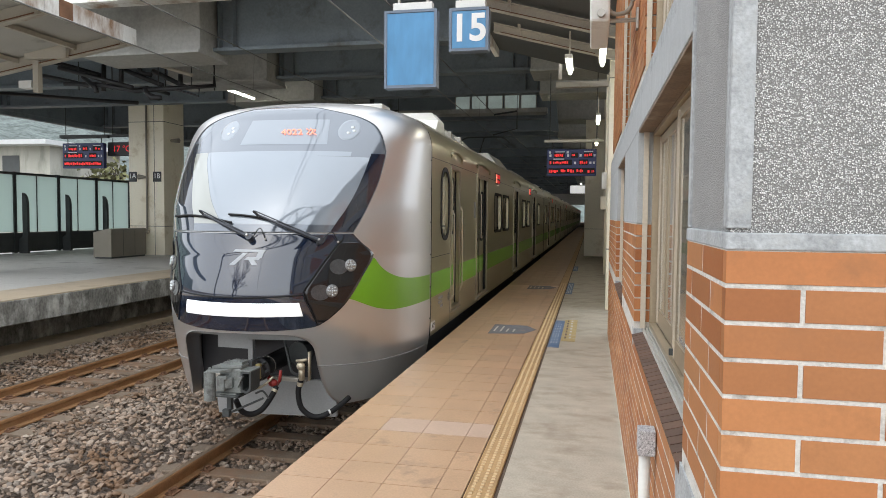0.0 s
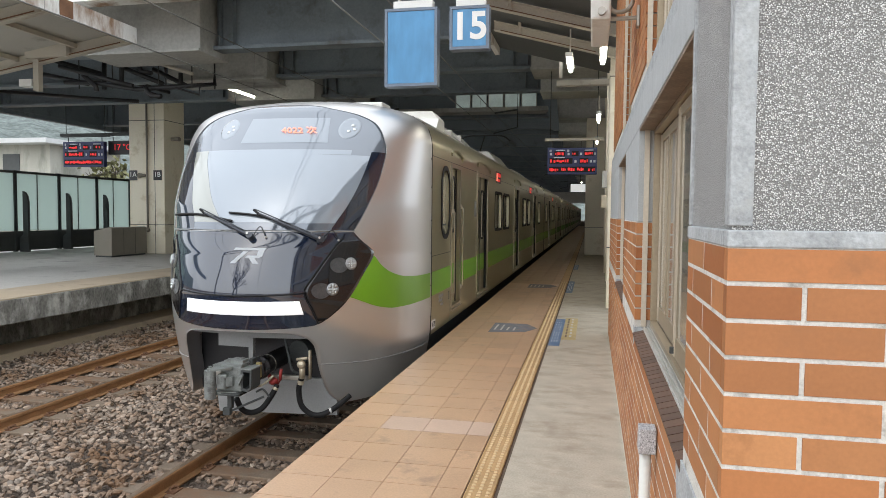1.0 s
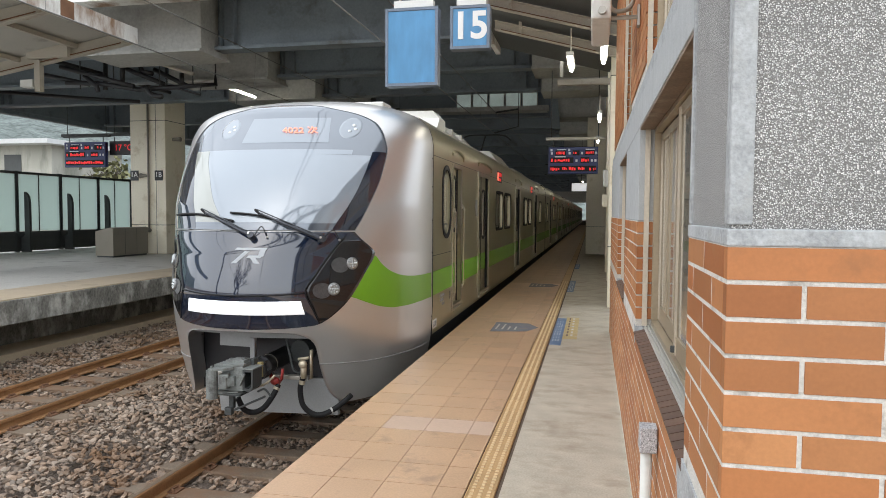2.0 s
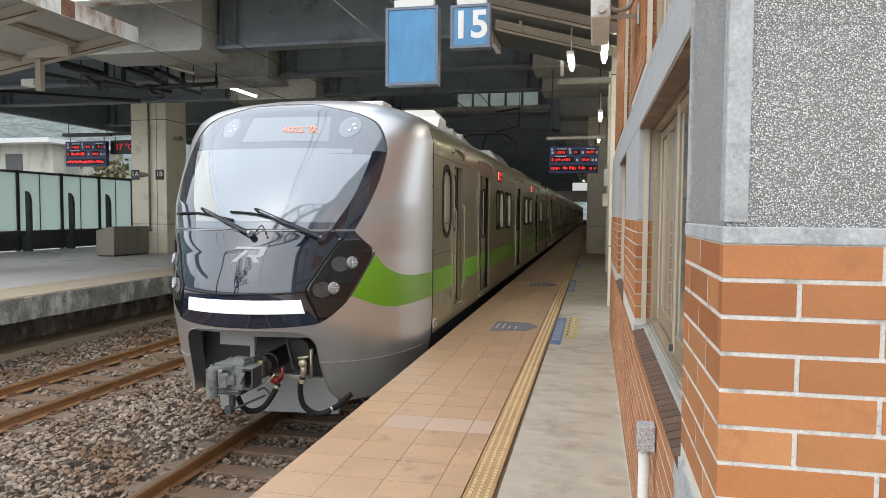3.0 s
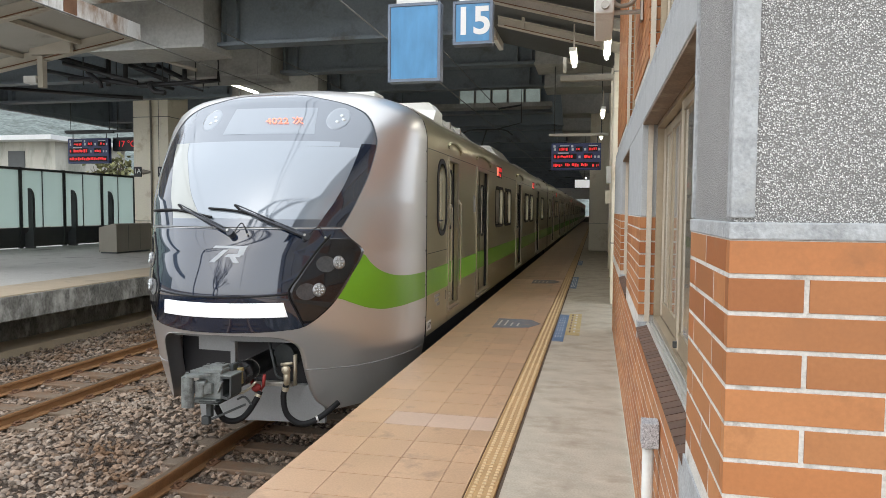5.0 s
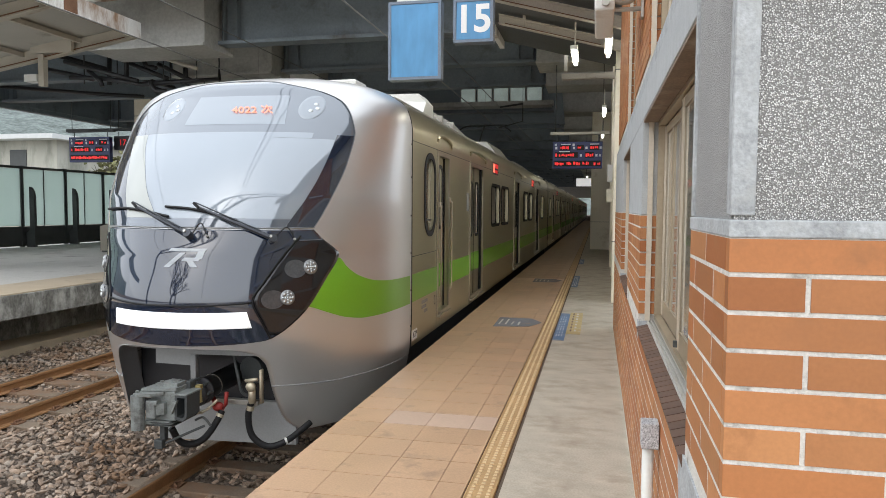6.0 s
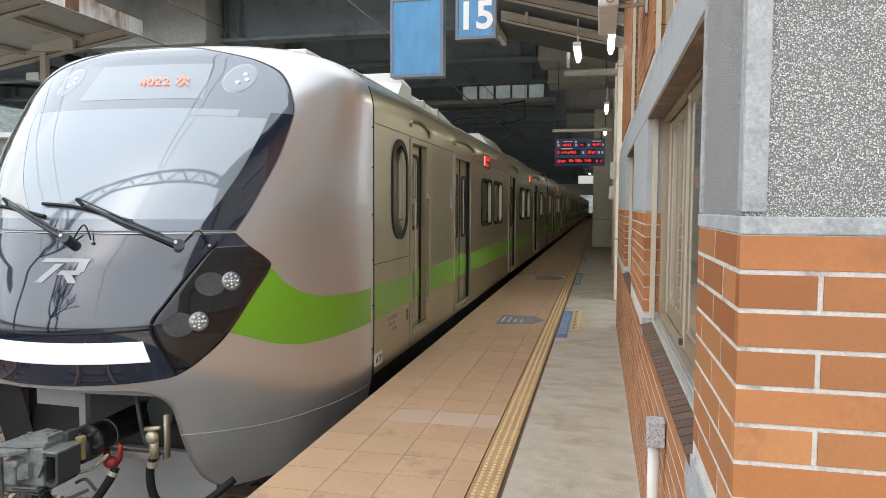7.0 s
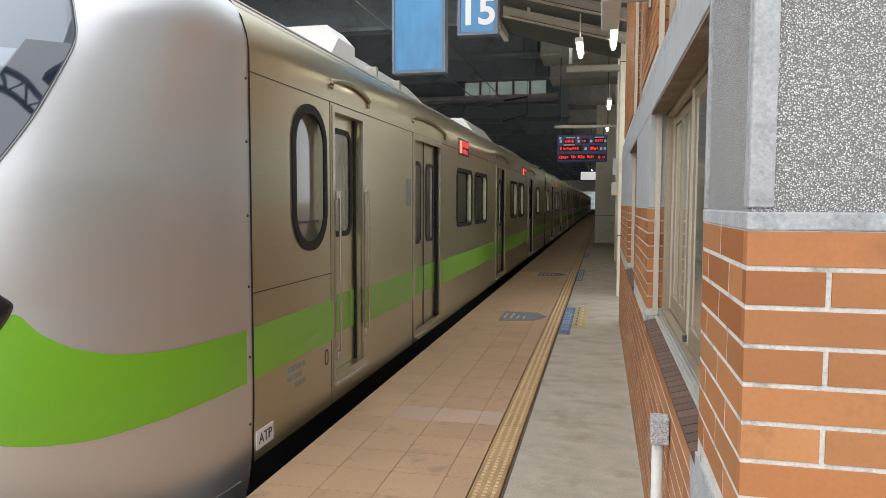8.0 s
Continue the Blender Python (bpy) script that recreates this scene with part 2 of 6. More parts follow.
def pebble_material():
    """Exposed pebble render: pale and dark small stones in grey cement."""
    m = bpy.data.materials.new("pebble_dash")
    m.use_nodes = True
    nt, ln = m.node_tree.nodes, m.node_tree.links
    b = nt["Principled BSDF"]
    b.inputs["Roughness"].default_value = 0.75
    tc = nt.new("ShaderNodeTexCoord")
    vo = nt.new("ShaderNodeTexVoronoi")
    vo.inputs["Scale"].default_value = 340
    ln.new(tc.outputs["Object"], vo.inputs["Vector"])
    sep = nt.new("ShaderNodeSeparateColor")
    ln.new(vo.outputs["Color"], sep.inputs[0])
    ramp = nt.new("ShaderNodeValToRGB")
    e = ramp.color_ramp.elements
    e[0].position, e[0].color = 0.0, (0.25, 0.247, 0.24, 1)
    e[1].position, e[1].color = 1.0, (0.76, 0.75, 0.73, 1)
    k = e.new(0.35)
    k.color = (0.46, 0.455, 0.445, 1)
    k = e.new(0.72)
    k.color = (0.60, 0.595, 0.58, 1)
    ln.new(sep.outputs[0], ramp.inputs[0])
    gap = nt.new("ShaderNodeMapRange")
    gap.inputs["From Min"].default_value = 0.40
    gap.inputs["From Max"].default_value = 0.50
    ln.new(vo.outputs["Distance"], gap.inputs["Value"])
    mx = nt.new("ShaderNodeMix")
    mx.data_type = "RGBA"
    ln.new(gap.outputs[0], mx.inputs[0])
    ln.new(ramp.outputs[0], mx.inputs[6])
    mx.inputs[7].default_value = (0.19, 0.187, 0.18, 1)
    big = nt.new("ShaderNodeTexNoise")
    big.inputs["Scale"].default_value = 4
    ln.new(tc.outputs["Object"], big.inputs["Vector"])
    rg = nt.new("ShaderNodeMapRange")
    rg.inputs["To Min"].default_value = 0.8
    rg.inputs["To Max"].default_value = 1.2
    ln.new(big.outputs["Fac"], rg.inputs["Value"])
    hs = nt.new("ShaderNodeHueSaturation")
    ln.new(mx.outputs[2], hs.inputs["Color"])
    ln.new(rg.outputs[0], hs.inputs["Value"])
    ln.new(hs.outputs[0], b.inputs["Base Color"])
    bp = nt.new("ShaderNodeBump")
    bp.invert = True
    bp.inputs["Strength"].default_value = 0.8
    bp.inputs["Distance"].default_value = 0.0025
    ln.new(vo.outputs["Distance"], bp.inputs["Height"])
    ln.new(bp.outputs[0], b.inputs["Normal"])
    return m


M["pebble"] = pebble_material()


def screen_material(name, colour, metal):
    """Glossy windscreen glass; its colour holds what lies behind and painted reflections."""
    m = bpy.data.materials.new(name)
    m.use_nodes = True
    b = m.node_tree.nodes["Principled BSDF"]
    b.inputs["Base Color"].default_value = (*colour, 1)
    b.inputs["Metallic"].default_value = metal
    b.inputs["Roughness"].default_value = 0.05
    b.inputs["IOR"].default_value = 1.7
    b.inputs["Coat Weight"].default_value = 1.0
    b.inputs["Coat Roughness"].default_value = 0.02
    return m


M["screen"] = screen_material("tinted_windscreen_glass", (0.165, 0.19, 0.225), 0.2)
# blind tone is raised to hold the bright sky mirrored in the glass
M["blind"] = screen_material("pale_blind_with_sky_reflection", (0.275, 0.315, 0.36), 0.15)
# near-black patches standing in for the roof reflected at the glass edges
M["reflectdark"] = screen_material("dark_reflection_glass", (0.014, 0.02, 0.036), 0.0)
M["blindlow"] = screen_material("grey_foot_band_glass", (0.13, 0.15, 0.18), 0.4)
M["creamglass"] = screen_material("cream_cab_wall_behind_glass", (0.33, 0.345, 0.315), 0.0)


def frosted_material():
    """Frosted glass: daylight from behind shines through it."""
    m = bpy.data.materials.new("pale_green_frosted_glass")
    m.use_nodes = True
    nt, ln = m.node_tree.nodes, m.node_tree.links
    b = nt["Principled BSDF"]
    b.inputs["Base Color"].default_value = (0.50, 0.60, 0.56, 1)
    b.inputs["Roughness"].default_value = 0.3
    tr = nt.new("ShaderNodeBsdfTranslucent")
    ns = nt.new("ShaderNodeTexNoise")
    ns.inputs["Scale"].default_value = 0.7
    rp = nt.new("ShaderNodeValToRGB")
    rp.color_ramp.elements[0].color = (0.60, 0.69, 0.65, 1)
    rp.color_ramp.elements[1].color = (0.69, 0.76, 0.73, 1)
    ln.new(ns.outputs["Fac"], rp.inputs[0])
    ln.new(rp.outputs[0], tr.inputs["Color"])
    mx = nt.new("ShaderNodeMixShader")
    mx.inputs[0].default_value = 0.85
    ln.new(b.outputs[0], mx.inputs[1])
    ln.new(tr.outputs[0], mx.inputs[2])
    ln.new(mx.outputs[0], nt["Material Output"].inputs["Surface"])
    return m


M["frosted"] = frosted_material()
M["maskblack"].node_tree.nodes["Principled BSDF"].inputs["IOR"].default_value = 1.75
M["emblem"] = mat("pale_grey_emblem", (0.34, 0.36, 0.38), 0.3, 0.2, vary=0.05)
M["lampcover"] = mat("smoked_lamp_cover", (0.012, 0.012, 0.014), 0.06, vary=0.1, bump=0.0, coat=0.2)
M["lampbase"] = mat("dim_lamp_metal", (0.28, 0.285, 0.29), 0.35, 0.6, vary=0.2, scale=20)
M["lampglass"] = mat("dim_lamp_bowl", (0.075, 0.077, 0.08), 0.12, vary=0.3, scale=14, bump=0.0)
# canopy sheet with the shade of its underside put into the colour
M["shadesheet"] = mat("shaded_canopy_sheet", (0.085, 0.09, 0.09), 0.6, vary=0.2, scale=0.8, dirt=(0.1, 0.1, 0.1), stretch=(1, 4, 1))
M["lintel"] = mat("pale_lintel_render", (0.40, 0.415, 0.42), 0.8, vary=0.15, scale=12, fine=160, bump=0.5, dist=0.003)
M["panelgrey"] = screen_material("grey_display_panel_behind_glass", (0.245, 0.28, 0.32), 0.15)


# ---------------------------------------------------------------- mesh helpers
def finish(name, bm, material, parent=None, label="", smooth=False):
    me = bpy.data.meshes.new(name)
    if smooth:
        for f in bm.faces:
            f.smooth = True
    bm.to_mesh(me)
    bm.free()
    me.materials.append(material)
    ob = new(name, me)
    if parent:
        ob.parent = parent
    if label:
        ob["label"] = label
    return ob


def part(name, bm, material, parent, label="", smooth=False):
    return finish(name, bm, material, parent, label, smooth)


def box(bm, x0, x1, y0, y1, z0, z1, bevel=0.0):
    r = bmesh.ops.create_cube(bm, size=1.0, matrix=Matrix.Translation(((x0 + x1) / 2, (y0 + y1) / 2, (z0 + z1) / 2))
                              @ Matrix.Diagonal((x1 - x0, y1 - y0, z1 - z0, 1)))
    if bevel:
        es = list({e for v in r["verts"] for e in v.link_edges})
        bmesh.ops.bevel(bm, geom=es, offset=bevel, segments=2, affect="EDGES", profile=0.5)
    return bm


def bx(x0, x1, y0, y1, z0, z1, bevel=0.0):
    return box(bmesh.new(), x0, x1, y0, y1, z0, z1, bevel)


def tube(bm, pts, r, n=8, cap=True):
    """A round bar along a line of points."""
    pts = [Vector(p) for p in pts]
    rings = []
    up = Vector((0, 0, 1))
    for i, p in enumerate(pts):
        d = (pts[min(i + 1, len(pts) - 1)] - pts[max(i - 1, 0)]).normalized()
        a = d.cross(up if abs(d.z) < 0.95 else Vector((1, 0, 0))).normalized()
        b = d.cross(a)
        rr = r[i] if isinstance(r, (list, tuple)) else r
        rings.append([bm.verts.new(p + rr * (math.cos(2 * math.pi * k / n) * a + math.sin(2 * math.pi * k / n) * b)) for k in range(n)])
    for s, t in zip(rings, rings[1:]):
        for k in range(n):
            bm.faces.new((s[k], s[(k + 1) % n], t[(k + 1) % n], t[k]))
    if cap:
        bm.faces.new(rings[0][::-1])
        bm.faces.new(rings[-1])
    bmesh.ops.recalc_face_normals(bm, faces=bm.faces)
    return bm


def curve_pts(pts, n=8):
    """A smooth line through points."""
    P = [Vector(p) for p in pts]
    out = []
    for i in range(len(P) - 1):
        a, b, c, d = P[max(i - 1, 0)], P[i], P[i + 1], P[min(i + 2, len(P) - 1)]
        for k in range(n):
            t = k / n
            out.append(0.5 * (2 * b + (c - a) * t + (2 * a - 5 * b + 4 * c - d) * t * t + (3 * b - a - 3 * c + d) * t ** 3))
    return out + [P[-1]]


def prism(bm, outline, depth, m=Matrix()):
    """An outline (u, v) in the plane, drawn out by depth along its normal, placed by m."""
    a = [bm.verts.new(m @ Vector((u, v, 0))) for u, v in outline]
    b = [bm.verts.new(m @ Vector((u, v, depth))) for u, v in outline]
    n = len(a)
    bm.faces.new(a[::-1])
    bm.faces.new(b)
    for k in range(n):
        bm.faces.new((a[k], a[(k + 1) % n], b[(k + 1) % n], b[k]))
    bmesh.ops.recalc_face_normals(bm, faces=bm.faces)
    return bm


def rounded(u0, u1, v0, v1, r, n=6):
    out = []
    for cu, cv, a0 in ((u1 - r, v1 - r, 0), (u0 + r, v1 - r, 90), (u0 + r, v0 + r, 180), (u1 - r, v0 + r, 270)):
        for k in range(n + 1):
            a = radians(a0 + 90 * k / n)
            out.append((cu + r * math.cos(a), cv + r * math.sin(a)))
    return out


def ring(bm, outer, inner, depth, m=Matrix()):
    """A frame between two outlines with the same number of points."""
    n = len(outer)
    vs = [[bm.verts.new(m @ Vector((u, v, d))) for u, v in o] for o, d in ((outer, 0), (outer, depth), (inner, depth), (inner, 0))]
    for s, t in ((0, 1), (1, 2), (2, 3), (3, 0)):
        for k in range(n):
            bm.faces.new((vs[s][k], vs[s][(k + 1) % n], vs[t][(k + 1) % n], vs[t][k]))
    bmesh.ops.recalc_face_normals(bm, faces=bm.faces)
    return bm


# the plane of a wall that faces +x: u along y, v up, normal +x
def on_x(x):
    return Matrix(((0, 0, 1, x), (1, 0, 0, 0), (0, 1, 0, 0), (0, 0, 0, 1)))


# the plane of a thing that faces -y: u along x, v up, normal -y
def on_y(y):
    return Matrix(((1, 0, 0, 0), (0, 0, -1, y), (0, 1, 0, 0), (0, 0, 0, 1)))


def letters(text, size, m, material, parent, depth=0.004, name="lettering", bold=0.0):
    cu = bpy.data.curves.new("lettering", "FONT")
    cu.body, cu.size, cu.extrude = text, size, depth
    cu.align_x, cu.align_y = "CENTER", "CENTER"
    cu.offset = size * bold
    tmp = new("lettering", cu)
    me = bpy.data.meshes.new_from_object(tmp.evaluated_get(bpy.context.evaluated_depsgraph_get()))
    bpy.data.objects.remove(tmp)
    me.materials.clear()
    me.materials.append(material)
    ob = new(name, me)
    ob.parent = parent
    ob.matrix_basis = m
    return ob


def empty(name, x=0, y=0, z=0):
    ob = new(name)
    ob.location = (x, y, z)
    return ob


def structure(ob, label="", category=""):
    return tagged(ob, label, category, kind="structure")


# ---------------------------------------------------------------- ground and tracks
RAIL_Z = -1.0
BALLAST_Z = -1.16
XC = -1.59          # middle of the train's track
XF = -5.69          # middle of the other track


def ground():
    bm = bmesh.new()
    r = 2500
    vs = [bm.verts.new(p) for p in ((-r, -r, BALLAST_Z - 0.03), (r, -r, BALLAST_Z - 0.03), (r, r, BALLAST_Z - 0.03), (-r, r, BALLAST_Z - 0.03))]
    bm.faces.new(vs)
    structure(finish("ground", bm, M["ground"]), "brown-grey ballast ground of the railway yard", "ground")


def rails(xc, gauge, label):
    track = structure(empty("track", xc), label, "track")
    for s in (-1, 1):
        x = s * (gauge / 2 + 0.034)
        z = RAIL_Z
        prof = [(-0.034, z - 0.008), (-0.028, z), (0.028, z), (0.034, z - 0.008), (0.034, z - 0.038), (0.009, z - 0.05), (0.009, z - 0.12),
                (0.062, z - 0.135), (0.062, z - 0.15), (-0.062, z - 0.15), (-0.062, z - 0.135), (-0.009, z - 0.12), (-0.009, z - 0.05), (-0.034, z - 0.038)]
        m = Matrix(((1, 0, 0, x), (0, 0, 1, -30), (0, 1, 0, 0), (0, 0, 0, 1)))
        part("rail", prism(bmesh.new(), prof, 330, m), M["rail"], track, "rust-brown steel rail")
        part("rail_head", bx(x - 0.026, x + 0.026, -30, 300, z - 0.001, z + 0.003), M["railtop"], track, "worn shiny rail head")
    bm = bx(-1.05, 1.05, -0.11, 0.11, RAIL_Z - 0.31, RAIL_Z - 0.14, 0.012)
    first = part("sleeper", bm, M["sleeper"], track)
    clip = bmesh.new()
    for s in (-1, 1):
        for side in (-1, 1):
            x = s * (gauge / 2 + 0.034) + side * 0.085
            tube(clip, curve_pts([(x + side * 0.03, -0.04, RAIL_Z - 0.145), (x, -0.05, RAIL_Z - 0.11), (x - side * 0.03, 0, RAIL_Z - 0.118), (x, 0.05, RAIL_Z - 0.11), (x + side * 0.03, 0.04, RAIL_Z - 0.145)], 3), 0.013, 6)
            box(clip, x - 0.05, x + 0.05, -0.07, 0.07, RAIL_Z - 0.146, RAIL_Z - 0.128)
    fix = part("rail_fixing", clip, M["rust"], track, "rusty spring clips")
    for k in range(1, 120):
        for src in (first, fix):
            o = src.copy()
            scene.collection.objects.link(o)
            o.location = (0, -6 + 0.6 * k, 0)
    first.location = fix.location = (0, -6, 0)


def ballast():
    """Loose stones between and beside the rails, one heap."""
    rs = np.random.RandomState(5)
    base = bmesh.new()
    bmesh.ops.create_icosphere(base, subdivisions=1, radius=1)
    bv = np.array([v.co[:] for v in base.verts])
    bf = np.array([[v.index for v in f.verts] for f in base.faces])
    base.free()
    n = 32000
    x = rs.uniform(-8.3, -0.15, n)
    u = rs.uniform(0, 1, n)
    y = 0.6 + 16.5 * u ** 1.35
    size = rs.uniform(0.02, 0.046, n)
    near_rail = np.zeros(n, bool)
    dz = np.zeros(n)
    for xc in (XC, XF):
        inside = np.abs(x - xc) < 0.95
        on_sl = inside & (np.abs(((y + 6.0) / 0.6) % 1 - 0.5) > 0.33)
        near_rail |= (np.abs(np.abs(x - xc) - 0.57) < 0.09) | (on_sl & (rs.uniform(0, 1, n) > 0.1))
        dz += np.where(inside, -0.03, 0)
    mid = np.clip(1 - np.abs(x + 3.62) / 1.1, 0, 1)
    z = BALLAST_Z + 0.012 + 0.08 * mid + dz + rs.uniform(-0.02, 0.02, n)
    keep = ~near_rail
    x, y, z, size = x[keep], y[keep], z[keep], size[keep]
    n = len(x)
    jit = rs.uniform(0.6, 1.25, (n, 12, 1))
    flat = rs.uniform(0.7, 1.3, (n, 1, 3))
    flat[:, :, 2] = rs.uniform(0.38, 0.7, (n, 1))
    a = np.stack([rs.uniform(0, 6.28, n), rs.normal(0, 0.35, n), rs.normal(0, 0.35, n)], 1)
    v = bv[None] * jit * flat * size[:, None, None]
    for i, j, k in ((0, 1, 0), (1, 2, 1), (0, 2, 2)):
        c, s = np.cos(a[:, k])[:, None], np.sin(a[:, k])[:, None]
        p, q = v[:, :, i].copy(), v[:, :, j].copy()
        v[:, :, i], v[:, :, j] = c * p - s * q, s * p + c * q
    v += np.stack([x, y, z], 1)[:, None]
    f = (bf[None] + 12 * np.arange(n)[:, None, None]).reshape(-1, 3)
    me = bpy.data.meshes.new("ballast")
    me.from_pydata(v.reshape(-1, 3).tolist(), [], f.tolist())
    me.materials.append(M["stone"])
    tagged(new("ballast", me), "grey and rust-brown crushed ballast stones around the rails", "ballast", kind="stuff")


ground()
rails(XC, 1.067, "rusty railway track with sleepers beneath the train")
rails(XF, 1.13, "rusty railway track on ballast beside the far platform")
ballast()


# ---------------------------------------------------------------- platforms
def platform():
    p = structure(finish("platform", bx(0.02, 9.0, -40, 300, -1.3, -0.012), M["grout"]), "station platform with terracotta tiles and a concrete walkway", "platform")
    part("walkway", bx(1.236, 8.9, -40, 300, -0.05, 0.0), M["concrete"], p, "worn grey concrete walkway")
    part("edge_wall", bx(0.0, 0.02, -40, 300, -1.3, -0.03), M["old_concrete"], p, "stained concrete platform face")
    return p


def tile_mesh(w, d, name, material):
    bm = bx(0.0015, w - 0.0015, 0.0025, d - 0.0025, -0.02, 0.0)
    me = bpy.data.meshes.new(name)
    bm.to_mesh(me)
    bm.free()
    me.materials.append(material)
    return me


def far_platform():
    p = structure(finish("platform", bx(-18.5, -7.95, -40, 300, -0.34, -0.004, 0.0), M["lplat"]), "grey far platform with a tan edge and stained concrete slab", "platform")
    part("edge_strip", bx(-8.95, -7.7, -40, 300, -0.3, 0.0), M["tan"], p, "tan paved platform edge")
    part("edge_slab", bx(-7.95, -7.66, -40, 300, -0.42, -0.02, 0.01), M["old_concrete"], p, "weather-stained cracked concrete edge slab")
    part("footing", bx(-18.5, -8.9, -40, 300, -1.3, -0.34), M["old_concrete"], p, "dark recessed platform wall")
    part("kerb", bx(-8.9, -8.15, -40, 300, -1.3, -1.02, 0.01), M["tan"], p, "low concrete footing ledge")


plat = platform()
far_platform()


# ---------------------------------------------------------------- overhead deck and canopies
def deck():
    structure(finish("ceiling", bx(-19.0, 9, 9.2, 300, 6.35, 6.7), M["deck"]), "grey concrete soffit of the deck over the tracks", "ceiling")
    bm = bx(-19.0, 9, 9.0, 9.2, 5.68, 7.4)
    box(bm, -19.0, 9, 8.9, 9.3, 5.62, 5.68)
    structure(finish("wall_deck_front", bm, M["fascia"]), "pale painted front face of the overhead deck", "wall")
    y = 10.75
    for k in range(20):
        for x0, x1 in ((-9.7, -6.75), (0.17, 2.1)):
            bm = bx(x0 + 0.01, x1 - 0.01, y - 0.12, y + 1.0, 5.03, 6.35, 0.02)
            box(bm, x0, x1, y - 0.2, y + 1.08, 4.97, 5.04, 0.01)
            structure(finish("girder", bm, M["deck"]), "light grey concrete cross girder under the deck", "girder")
        for x0, x1 in ((-6.75, 0.17), (-19.0, -9.7)):
            yb = y + 0.6
            bm = bx(x0, x1, yb - 0.02, yb + 0.02, 5.2, 6.35)
            box(bm, x0, x1, yb - 0.2, yb + 0.2, 5.12, 5.2, 0.006)
            for xs in (x0 + 0.12, x0 + 0.45, x1 - 0.5, x1 - 0.14):
                box(bm, xs, xs + 0.02, yb - 0.17, yb + 0.17, 5.2, 6.35)
            structure(finish("steel_beam", bm, M["steel"]), "dark blue-grey steel cross beam under the deck", "beam")
        y += 3.2 if k < 2 else 5.5
    # far edge girder beyond the other platform
    bm = bx(-19.3, -19.02, -6, 300, 4.95, 5.6)
    box(bm, -19.5, -19.01, -6, 300, 5.6, 5.68)
    structure(finish("girder", bm, M["steel"]), "steel edge girder of the deck", "girder")


deck()

# ---------------------------------------------------------------- train
def smooth_table(xs, ys):
    """A monotone cubic through a table."""
    xs, ys = np.array(xs, float), np.array(ys, float)
    h, d = np.diff(xs), np.diff(ys) / np.diff(xs)
    m = np.zeros(len(xs))
    m[0], m[-1] = d[0], d[-1]
    for i in range(1, len(xs) - 1):
        if d[i - 1] * d[i] > 0:
            w1, w2 = 2 * h[i] + h[i - 1], h[i] + 2 * h[i - 1]
            m[i] = (w1 + w2) / (w1 / d[i - 1] + w2 / d[i])

    def f(x):
        x = min(max(x, xs[0]), xs[-1])
        i = min(int(np.searchsorted(xs, x, "right")) - 1, len(xs) - 2)
        t = (x - xs[i]) / h[i]
        return float((2 * t ** 3 - 3 * t ** 2 + 1) * ys[i] + (t ** 3 - 2 * t ** 2 + t) * h[i] * m[i] + (3 * t ** 2 - 2 * t ** 3) * ys[i + 1] + (t ** 3 - t ** 2) * h[i] * m[i + 1])
    return f


SEAM = 4.64
HALF = 1.44
NOSE_Z = (-0.72, -0.35, 0.11, 0.44, 0.67, 1.04, 1.27, 1.77, 2.24, 2.45, 2.58, 2.66, 2.71, 2.75, 2.768)
nose_y = smooth_table(NOSE_Z, (2.98, 2.85, 2.72, 2.62, 2.59, 2.68, 2.796, 3.066, 3.444, 3.635, 3.753, 3.948, 4.164, 4.341, 4.6))
half_w = smooth_table(NOSE_Z, (1.20, 1.34, 1.43, 1.44, 1.44, 1.44, 1.44, 1.44, 1.44, 1.39, 1.238, 1.035, 0.828, 0.549, 0.2))


def nose_point(x, z, off=0.0):
    def s(x, z):
        yf, w = nose_y(z), half_w(z)
        q = min(abs(x) / w, 1.0)
        k = 2.03 + 0.37 * min(max((z - 1.05) / 0.5, 0.0), 1.0)
        return Vector((x, yf + (SEAM - yf) * (1 - (1 - q ** k) ** (1 / k)), z))
    p = s(x, z)
    if off:
        w = half_w(z)
        x2 = min(max(x, -w + 0.012), w - 0.012)
        du = s(x2 + 0.01, z) - s(x2 - 0.01, z)
        dv = s(x, z + 0.01) - s(x, z - 0.01)
        nrm = du.cross(dv).normalized()
        p = p + off * nrm
    return p


def nose_frame(x, z, off=0.0):
    p = nose_point(x, z, off)
    n = (nose_point(x, z, 1.0) - nose_point(x, z)).normalized()
    u = Vector((0, 0, 1)).cross(n).normalized()
    v = n.cross(u)
    m = Matrix((u, v, n)).transposed().to_4x4()
    m.translation = p
    return m


def nose_patch(bm, rows, left, right, n, off, lip=True):
    """A curved sheet on the nose between left(z) and right(z), proud by off, its rim turned in."""
    grid = []
    rows = list(rows)
    seq = ([(rows[0], -0.01)] if lip else []) + [(z, off) for z in rows] + ([(rows[-1], -0.01)] if lip else [])
    for z, o in seq:
        w = half_w(z)
        a, b = math.asin(max(-1, min(1, left(z) / w))), math.asin(max(-1, min(1, right(z) / w)))
        th = [a + (b - a) * k / n for k in range(n + 1)]
        line = [bm.verts.new(nose_point(w * math.sin(t), z, o)) for t in th]
        if lip:
            line = [bm.verts.new(nose_point(w * math.sin(a), z, -0.01))] + line + [bm.verts.new(nose_point(w * math.sin(b), z, -0.01))]
        grid.append(line)
    for r, s in zip(grid, grid[1:]):
        for k in range(len(r) - 1):
            bm.faces.new((r[k], r[k + 1], s[k + 1], s[k]))
    return bm


def span(a, b, n):
    return [a + (b - a) * k / n for k in range(n + 1)]


